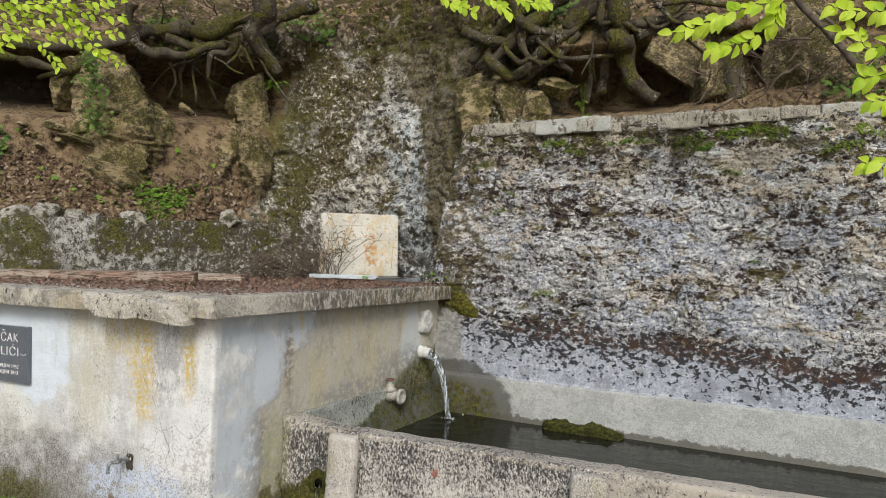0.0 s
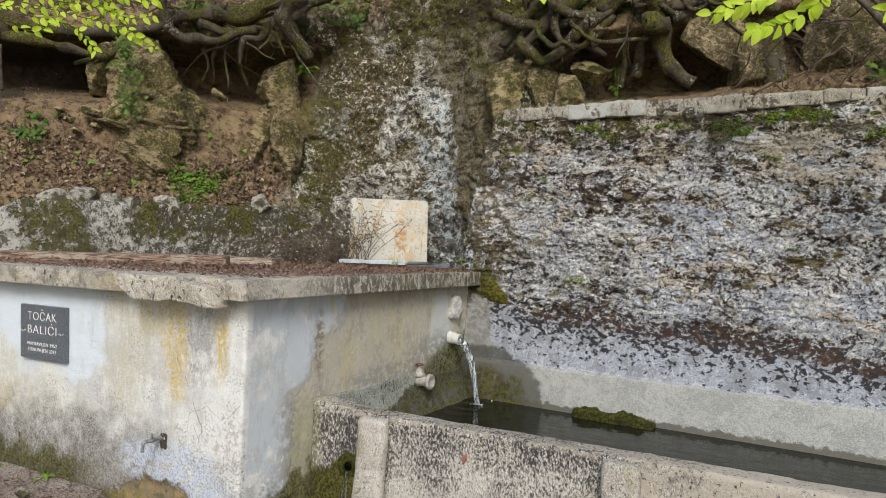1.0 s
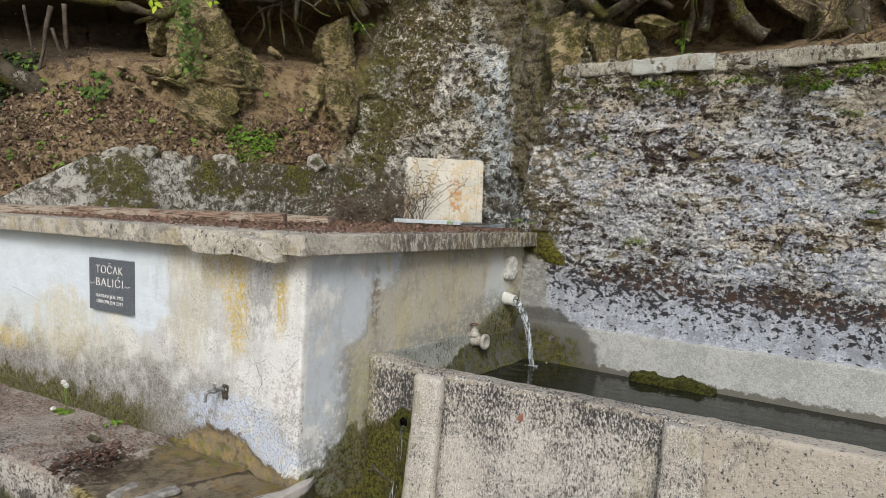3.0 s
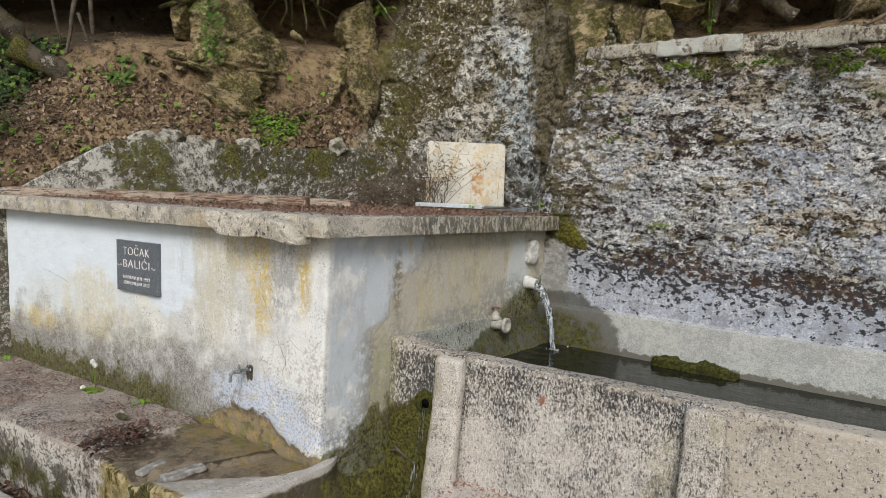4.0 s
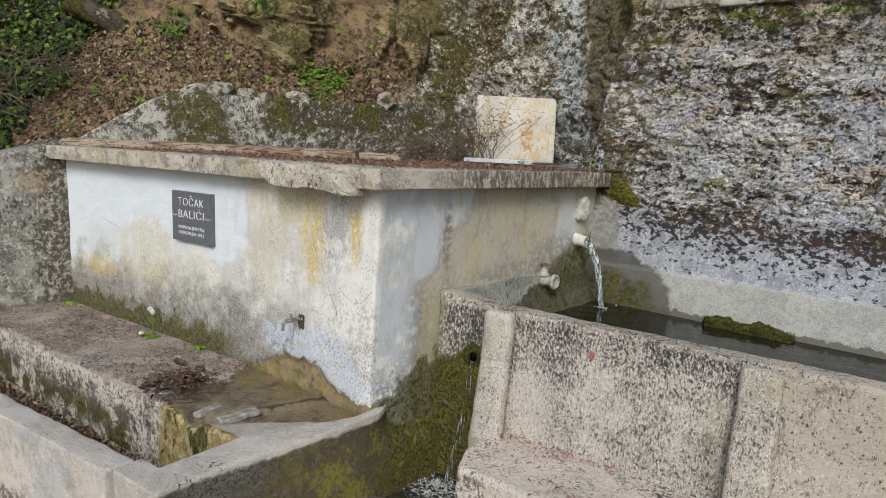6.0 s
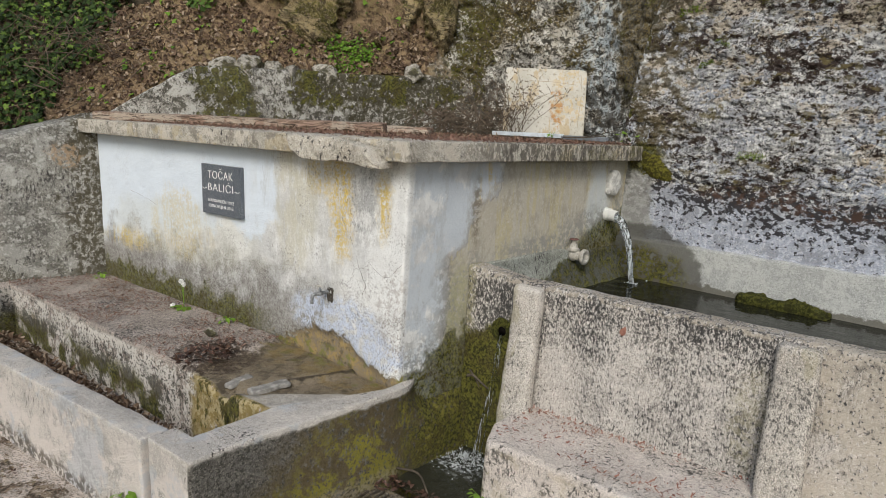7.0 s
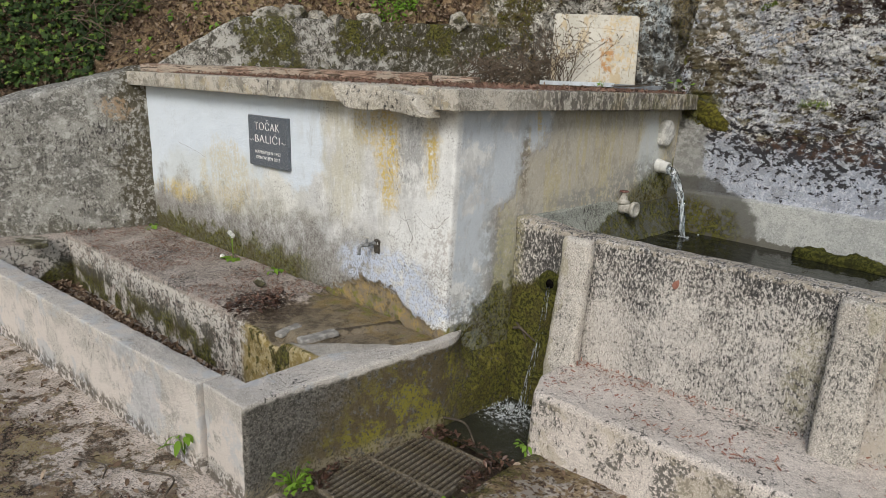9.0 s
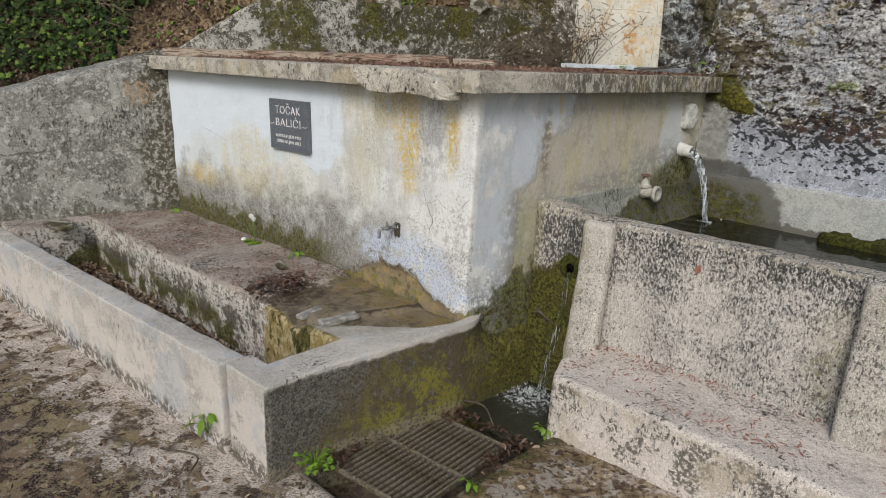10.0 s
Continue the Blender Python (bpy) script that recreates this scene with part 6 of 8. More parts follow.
rng = random.Random(18)
pieces = []
for k in range(420):
    a, d = rng.uniform(0, 6.28), abs(rng.gauss(0, 0.075))
    h = max(0.0, 0.035 - 0.5 * d) * rng.random()
    r = rng.uniform(0.001, 0.0032)
    c = (0.175 + 1.3 * d * math.cos(a), 0.29 + d * math.sin(a), -0.012 + h)
    pieces.append(tube([c, (c[0] + 0.3 * r * math.cos(a), c[1], c[2] + r), (c[0] + 1.6 * r * math.cos(a), c[1] + 1.6 * r * math.sin(a), c[2] + r * rng.uniform(1, 4))], [r, 0.8 * r, 0.15 * r], 6))
v, f = join(*pieces)
thing("splash_drops", "white spray where the overflow strikes the pool", "bubbles", kind="stuff", data=mesh_of("splash_drops", v, f, FOAM))
p, f = sheet(pool_sheet, 70, 70)
thing("overflow_pool", "small dark pool white with bubbles under the overflow", "water", kind="structure", data=mesh_of("overflow_pool", p, f, pool_water()))

# drain grate
def slat_metal():
    m = Nodes("rusty_muddy_iron", 0.75, 0.3)
    m.base((0.125, 0.102, 0.066), (0.055, 0.042, 0.028), m.step(m.noise(30, 6, 0.7), 0.4, 0.62))
    m.over((0.13, 0.11, 0.085), m.mul(m.step(m.noise(7, 6, 0.72), 0.50, 0.58), 0.6))
    m.over((0.22, 0.195, 0.155), m.mul(m.step(m.noise(70, 4, 0.7), 0.57, 0.62), 0.7))
    m.relief(m.raw(140, 4, 0.75), 0.7, 0.004)
    return m.done()


SLAT = slat_metal()
grate = thing("drain_grate", "muddy iron drain grate in two panels choked with leaves", "drain grate", at=pose(0.190, -0.495, -0.006, -1.0, 0.6, 4.5))
shared = {}
p, f = rough_box(-0.007, 0.007, -0.146, 0.146, -0.018, 0.0, res=0.06, r=0.003, amp=0.0012, scale=30)
shared["slat"] = mesh_of("slat", p, f, SLAT)
for k in range(14):
    for y in (-0.158, 0.158):
        ob = part("slat", shared["slat"], grate)
        ob.location = (-0.195 + 0.03 * k, y, 0.0)
for y in (-0.312, -0.003, 0.312):
    p, f = rough_box(-0.215, 0.215, y - 0.007, y + 0.007, -0.022, 0.003, res=0.06, r=0.003, amp=0.001)
    part("crossbar", mesh_of("crossbar", p, f, SLAT), grate)
for x in (-0.22, 0.22):
    p, f = rough_box(x - 0.006, x + 0.006, -0.32, 0.32, -0.025, 0.003, res=0.08, r=0.003, amp=0.001)
    part("side_rail", mesh_of("side_rail", p, f, SLAT), grate)

# ---- things lying on the cap ----
def worn_wood():
    m = Nodes("weathered_plank_wood", 0.85, 0.25)
    m.base((0.36, 0.25, 0.19), (0.16, 0.105, 0.075), m.step(m.noise(7, 6, 0.7, m.scaled(2, 26, 26)), 0.38, 0.62))
    m.over((0.42, 0.37, 0.30), m.mul(m.step(m.noise(3, 5, 0.7), 0.46, 0.58), 0.6))
    m.over((0.05, 0.035, 0.025), m.mul(m.step(m.noise(9, 7, 0.74, m.scaled(1, 9, 9)), 0.56, 0.60), 0.8))
    m.relief(m.raw(12, 6, 0.7, m.scaled(2, 30, 30)), 0.7, 0.006)
    return m.done()


WOOD = worn_wood()


def plank(label, a, b, width, thick, seed, lean=0.0):
    a, b = Vector(a), Vector(b)
    d = b - a
    p, f = rough_box(0, d.length, -width / 2, width / 2, 0, thick, res=0.06, r=0.006, amp=0.006, scale=6, seed=seed)
    m = Matrix.Translation(a) @ d.to_track_quat("X", "Z").to_matrix().to_4x4() @ pose(0, 0, 0, lean, 0, 0)
    return thing("wooden_plank", label, "plank", "planks on the cap", data=mesh_of("wooden_plank", p, f, WOOD), at=m)


plank("long grey-brown weathered beam lying on the cap", (-3.06, -0.01, 1.610), (-1.10, 0.98, 1.598), 0.085, 0.062, 3, 4)
plank("pale grey-brown weathered board lying behind the beam", (-1.75, 1.05, 1.598), (-0.98, 1.30, 1.590), 0.12, 0.048, 9, 0)
plank("reddish-brown rotten plank lying among dead leaves", (-1.45, 1.0, 1.60), (-0.92, 1.22, 1.592), 0.09, 0.03, 5, -4)

def marble():
    m = Nodes("weathered_cream_marble", 0.7, 0.3)
    m.base((0.53, 0.505, 0.44), (0.43, 0.405, 0.34), m.step(m.noise(4, 6, 0.65), 0.38, 0.66))
    m.over((0.42, 0.30, 0.14), m.mul(m.step(m.noise(9, 6, 0.72, m.scaled(1, 1, 0.5)), 0.56, 0.66), 0.6))
    m.over((0.40, 0.19, 0.05), m.mul(m.spot(0.09, 0, 0.20, 0.05, 0.3, 0.14, 1.1, 14), m.step(m.noise(30, 6, 0.75), 0.44, 0.54), 0.85))
    m.over((0.50, 0.36, 0.17), m.mul(m.spot(0.2, 0, 0.3, 0.14, 0.3, 0.2, 0.7, 10), m.step(m.noise(14, 5, 0.7), 0.5, 0.6), 0.6))
    m.over((0.16, 0.13, 0.09), m.mul(m.step(m.noise(40, 5, 0.75), 0.62, 0.7), 0.6))
    m.relief(m.raw(40, 5, 0.7), 0.3, 0.005)
    return m.done()


board_m = pose(-0.645, 2.22, 1.596, -12, 0.0, 30)
board = thing("marble_slab", "cream weathered marble slab with rust stains leaning on rock", "stone slab", at=board_m)


def board_cut(p):
    q = p.copy()
    # chipped top corners
    for s in (-1, 1):
        d = np.maximum(0, (s * p[:, 0] + p[:, 2]) - (0.306 + 0.505 - 0.015))
        q[:, 0] -= s * d * 0.6
        q[:, 2] -= d * 0.6
    q[:, 2] -= 0.008 * (p[:, 0] / 0.3) * smooth(0.3, 0.5, p[:, 2])
    return q


p, f = rough_box(-0.306, 0.306, -0.025, 0.025, 0.0, 0.505, res=0.03, r=0.008, amp=0.002, warp=board_cut, seed=7)
part("slab", mesh_of("slab", p, f, marble()), board)
INCISED = plain("incised_joint", (0.40, 0.33, 0.23), 0.9)
v, f = join(tube([(-0.12, -0.0245, 0.41), (0.05, -0.0245, 0.405), (0.23, -0.0245, 0.385)], 0.002, 5), tube([(0.265, -0.0245, 0.46), (0.27, -0.0245, 0.30), (0.255, -0.0245, 0.06)], 0.002, 5),
            tube([(-0.10, -0.0245, 0.30), (0.22, -0.0245, 0.285)], 0.0015, 5))
part("incised_line", mesh_of("incised_line", v, f, INCISED), board, "brownish incised outline")

ALU = plain("pale_painted_metal", (0.56, 0.60, 0.63), 0.45, 0.0, 0.2, 16)
ZINC = plain("dull_zinc_sheet", (0.24, 0.26, 0.28), 0.5, 0.3, 0.35, 16)
for label, a, b, w, mat in (("pale metal profile lying on the cap", (-0.93, 1.985, 1.592), (-0.36, 2.02, 1.592), 0.05, ALU), ("dull zinc profile lying on the cap", (-0.345, 2.03, 1.585), (-0.03, 2.05, 1.583), 0.06, ZINC)):
    a, b = Vector(a), Vector(b)
    d = b - a
    pieces = [rough_box(0, d.length, -w / 2, w / 2, 0.0, 0.006, res=0.1, r=0.002, amp=0), rough_box(0, d.length, -w / 2, -w / 2 + 0.005, 0.006, 0.028, res=0.1, r=0.002, amp=0), rough_box(0, d.length, w / 2 - 0.005, w / 2, 0.006, 0.028, res=0.1, r=0.002, amp=0)]
    v, f = join(*pieces)
    thing("metal_profile", label, "metal profile", "profiles on the cap", data=mesh_of("metal_profile", v, f, mat, False), at=Matrix.Translation(a) @ d.to_track_quat("X", "Z").to_matrix().to_4x4())

# ---- rocks ----
def pale_stone():
    m = Nodes("pale_field_stone", 0.92, 0.25)
    m.base((0.34, 0.315, 0.265), (0.20, 0.18, 0.145), m.step(m.noise(14, 7, 0.72), 0.42, 0.56))
    m.over((0.45, 0.43, 0.38), m.mul(m.step(m.noise(60, 5, 0.7), 0.57, 0.60), 0.7))
    m.over((0.05, 0.046, 0.035), m.mul(m.step(m.noise(80, 5, 0.7), 0.58, 0.61), 0.7))
    moss_over(m, m.mul(m.step(m.noise(8, 6, 0.74), 0.52, 0.58), 0.7))
    m.over((0.06, 0.055, 0.04), m.mul(m.step(m.noise(14, 6, 0.75), 0.56, 0.64), 0.7))
    m.relief(m.raw(45, 6, 0.7), 0.7, 0.012)
    return m.done()


PALE = pale_stone()


def rock_mesh(name, sx, sy, sz, seed, mat, strata=0.0):
    """An angular weathered stone, cut by a few planes; strata adds splitting layers."""
    rng = random.Random(seed)
    p, f = rough_box(-0.5, 0.5, -0.5, 0.5, -0.5, 0.5, res=0.05, r=0.12, amp=0.0)
    for _ in range(14):
        n = Vector((rng.gauss(0, 1), rng.gauss(0, 1), rng.gauss(0, 1))).normalized()
        n = np.array(n)
        d = p @ n - rng.uniform(0.27, 0.45)
        p = p - np.maximum(d, 0)[:, None] * n
    away = p / (np.linalg.norm(p, axis=1, keepdims=True) + 1e-6)
    q = p * (sx, sy, sz)
    size = (sx * sy * sz) ** (1 / 3)
    bump = 0.03 * fbm(q, 2.5 / size, 5, seed, 0.6) + 0.03 * np.abs(fbm(q, 7 / size, 4, seed + 3, 0.6))
    if strata:
        tilt = q @ np.array([0.45, 0.2, 1.0])
        bump = bump + strata * 0.06 * (np.abs(((tilt * 9 / size + 1.5 * fbm(q, 2 / size, 3, seed + 7)) % 1.0) - 0.5) - 0.25)
    q = q + away * (bump * size * 1.6)[:, None]
    return mesh_of(name, q, f, mat)


def rock(label, at, size, turn, seed, mat=None, strata=1.0, name="boulder", group=""):
    me = rock_mesh(name, *size, seed, mat or OUTCROP, strata)
    return thing(name, label, "rock", group, data=me, at=pose(*at, *turn))


rock("tall split block of ochre rock in the bank", (-2.72, 1.68, 3.00), (0.62, 0.7, 0.86), (8, -14, 40), 1, strata=1.4)
rock("dark mossy block of rock under the roots", (-3.02, 1.5, 3.08), (0.32, 0.5, 0.5), (0, 10, 20), 2)
rock("broken lower block of ochre rock", (-2.64, 1.56, 2.52), (0.74, 0.66, 0.62), (10, 25, 35), 3, strata=1.2)
rock("mossy split block wedged below the tall rock", (-2.56, 1.66, 2.68), (0.62, 0.55, 0.5), (5, -18, 15), 21, strata=1.3)
rock("low ochre block sunk in the earth", (-2.52, 1.60, 2.36), (0.6, 0.5, 0.42), (0, 12, 50), 22, strata=1.2)
rock("angular block of split rock", (-2.44, 1.84, 2.72), (0.44, 0.55, 0.66), (0, -15, 60), 4, strata=1.2)
rock("jutting slab of brown rock", (-2.66, 1.47, 2.80), (0.42, 0.34, 0.20), (20, 20, 30), 5, strata=0.8)
rock("yellow lichened rock below the roots", (-1.97, 2.44, 3.12), (0.46, 0.5, 0.66), (0, 5, 30), 6, strata=0.8)
rock("broken layered rock beside the bank", (-2.15, 2.40, 2.66), (0.40, 0.55, 0.75), (0, 12, 45), 7, strata=1.5)
rock("mossy rib of rock beside the bank", (-1.90, 2.44, 2.55), (0.36, 0.5, 1.0), (0, -6, 30), 8, strata=1.0)
rock("undercut mossy boulder held by roots", (1.80, 3.16, 3.33), (0.70, 0.6, 0.66), (0, 30, 10), 9, MOSSROCK, strata=0.3)
rock("earth-covered stone beside the roots", (1.90, 3.08, 3.02), (0.40, 0.4, 0.44), (0, 20, 5), 10, MOSSROCK, strata=0.3)
rock("mossy pale boulder in the bank", (2.46, 3.08, 3.22), (0.66, 0.5, 0.8), (5, -20, 10), 11, MOSSROCK, strata=0.5)
rock("flat brown stone under the roots", (0.74, 2.90, 3.09), (0.40, 0.3, 0.17), (0, 6, 10), 12, strata=0.5)
rock("ochre stone on the soil shelf", (0.60, 2.82, 2.90), (0.32, 0.30, 0.36), (0, -20, 20), 13, strata=0.4)
rock("dark mossy rock beside the wall's end", (0.37, 2.84, 2.98), (0.36, 0.4, 0.6), (0, 10, 0), 14, MOSSROCK, strata=0.8)
rock("ochre shoulder of rock beside the wall's end", (0.12, 2.82, 2.94), (0.62, 0.5, 0.62), (0, -8, 12), 24, strata=0.5)
for k, (at, size) in enumerate((((-2.73, 1.12, 2.75), (0.17, 0.14, 0.08)), ((-2.64, 1.24, 2.66), (0.24, 0.18, 0.07)), ((-2.83, 1.02, 2.66), (0.12, 0.1, 0.05)), ((-2.72, 1.16, 2.63), (0.1, 0.1, 0.05)),
                                ((-2.78, 1.05, 2.58), (0.12, 0.09, 0.05)), ((-2.88, 0.98, 2.74), (0.09, 0.1, 0.05)), ((-2.2, 1.95, 2.98), (0.16, 0.12, 0.05)), ((-2.1, 1.9, 2.30), (0.14, 0.08, 0.04)))):
    rock("flat ochre stone lying on the earth bank", at, size, (12, 25 - 9 * k, 40 * k), 30 + k, strata=0.4, name="flat_stone", group="flat stones on the bank")
for k, (at, size) in enumerate((((-2.64, 0.78, 2.05), (0.24, 0.22, 0.20)), ((-2.53, 0.95, 2.075), (0.27, 0.24, 0.25)), ((-2.43, 1.10, 2.05), (0.20, 0.18, 0.14)), ((-2.35, 1.20, 2.02), (0.26, 0.2, 0.22)),
                                ((-2.19, 1.45, 2.04), (0.26, 0.19, 0.17)), ((-1.86, 2.07, 2.05), (0.17, 0.15, 0.26)), ((-1.80, 2.22, 2.05), (0.10, 0.1, 0.10)), ((-3.0, 0.02, 1.635), (0.08, 0.07, 0.06)))):
    rock("pale stone set on the low wall", (at[0], at[1], at[2] - 0.03), size, (0, 14 - 9 * k, 50 + 35 * k), 50 + k, PALE, 0.2, "wall_stone", "stones on the low wall")
rock("small grey pebble on the ledge", (-1.24, -0.27, 0.478), (0.085, 0.07, 0.07), (0, 0, 20), 70, PALE, 0.0, "pebble")
WETSLAB = plain("pale_wet_slab", (0.29, 0.275, 0.25), 0.55, 0, 0.45, 26, 0.6)
for k, (at, size) in enumerate((((-0.655, -0.485, 0.410), (0.024, 0.065, 0.014)), ((-0.50, -0.42, 0.406), (0.030, 0.095, 0.015)))):
    w, d, h = size
    p, f = rough_box(-w, w, -d, d, -h, h, res=0.008, r=0.010, amp=0.005, scale=14, seed=72 + k, warp=lambda p: p * (1, 1, 1) + np.stack([0.25 * np.abs(p[:, 1]) * p[:, 1] / 0.12, 0 * p[:, 1], 0.10 * p[:, 1]], 1))
    thing("edge_stone", "pale wet slab edge set in the ledge", "stone", "stones on the ledge's edge", data=mesh_of("edge_stone", p, f, WETSLAB), at=pose(*at, 0, 0, 4 - 14 * k))
rock("flat dark stone at the ledge's far end", (-3.2, -0.86, 0.452), (0.34, 0.2, 0.05), (0, 0, 20), 76, PALE, 0.2, "flat_stone")

# ---- roots and trunks ----
def root(parent, name, pts, r0, r1, seed, sides=9, label=""):
    path = smooth_path(pts)
    rad = 0.84 * np.linspace(r0, r1, len(path)) * (1 + 0.35 * fbm(path, 9, 2, seed))
    path = path + 0.02 * np.stack([fbm(path, 6, 2, seed + k) for k in range(3)], 1)
    v, f = tube(path, rad, sides, 0.45, seed)
    return part(name, mesh_of(name, v, f, BARK), parent, label)


left_roots = thing("tree_roots", "gnarled beech roots overhanging the earth bank", "tree roots")
for k, (name, r0, r1, pts) in enumerate((
    ("trunk", 0.13, 0.055, [(-1.62, 2.22, 4.03), (-1.66, 2.27, 3.83), (-1.74, 2.26, 3.69), (-1.74, 2.3, 3.58), (-1.71, 2.37, 3.47), (-1.63, 2.47, 3.34)]),
    ("root", 0.08, 0.07, [(-1.28, 2.52, 3.94), (-1.5, 2.4, 3.84), (-1.61, 2.34, 3.75), (-1.73, 2.28, 3.66)]),
    ("root", 0.035, 0.06, [(-1.91, 2.1, 3.53), (-2.05, 1.98, 3.48), (-2.15, 1.91, 3.42), (-2.27, 1.79, 3.41), (-2.36, 1.67, 3.43), (-2.4, 1.59, 3.5), (-2.4, 1.54, 3.64), (-2.35, 1.54, 3.76)]),
    ("root", 0.05, 0.022, [(-1.82, 2.09, 3.59), (-1.82, 2.12, 3.53), (-1.86, 2.1, 3.45), (-1.97, 2.01, 3.45), (-2.0, 2.01, 3.36), (-2.02, 2.02, 3.23)]),
    ("root", 0.04, 0.03, [(-2.29, 1.79, 3.55), (-2.21, 1.88, 3.53), (-2.13, 1.97, 3.51), (-2.04, 2.05, 3.53), (-1.88, 2.15, 3.56)]),
    ("root", 0.02, 0.012, [(-1.75, 2.11, 3.51), (-1.8, 2.1, 3.42), (-1.87, 2.06, 3.34)]),
    ("root", 0.02, 0.01, [(-1.74, 2.12, 3.49), (-1.73, 2.17, 3.41), (-1.71, 2.21, 3.32)]),
    ("root", 0.085, 0.075, [(-2.53, 1.66, 3.57), (-2.44, 1.74, 3.61), (-2.26, 1.92, 3.65), (-2.08, 2.1, 3.67), (-1.93, 2.19, 3.77), (-1.75, 2.3, 3.8)]),
    ("root", 0.05, 0.03, [(-3.3, 0.8, 3.3), (-3.08, 0.94, 3.28), (-2.96, 1.13, 3.24), (-2.83, 1.32, 3.23), (-2.74, 1.41, 3.32), (-2.66, 1.47, 3.42)]),
    ("root", 0.06, 0.055, [(-3.4, 0.9, 3.45), (-3.0, 1.25, 3.42), (-2.75, 1.5, 3.45), (-2.5, 1.66, 3.55)]),
    ("root", 0.02, 0.012, [(-2.47, 2.02, 3.42), (-2.46, 2.07, 3.29), (-2.52, 2.04, 3.14)]),
    ("root", 0.02, 0.012, [(-2.38, 2.09, 3.46), (-2.43, 2.1, 3.31), (-2.44, 2.13, 3.14)]),
    ("root", 0.03, 0.018, [(-2.2, 2.2, 3.5), (-2.25, 2.25, 3.3), (-2.2, 2.3, 3.1)]),
    ("root", 0.025, 0.015, [(-2.85, 1.45, 3.38), (-2.9, 1.35, 3.25), (-3.05, 1.2, 3.16)]),
)):
    root(left_roots, name, pts, r0, r1, 100 + k, 12 if name == "trunk" else 9)

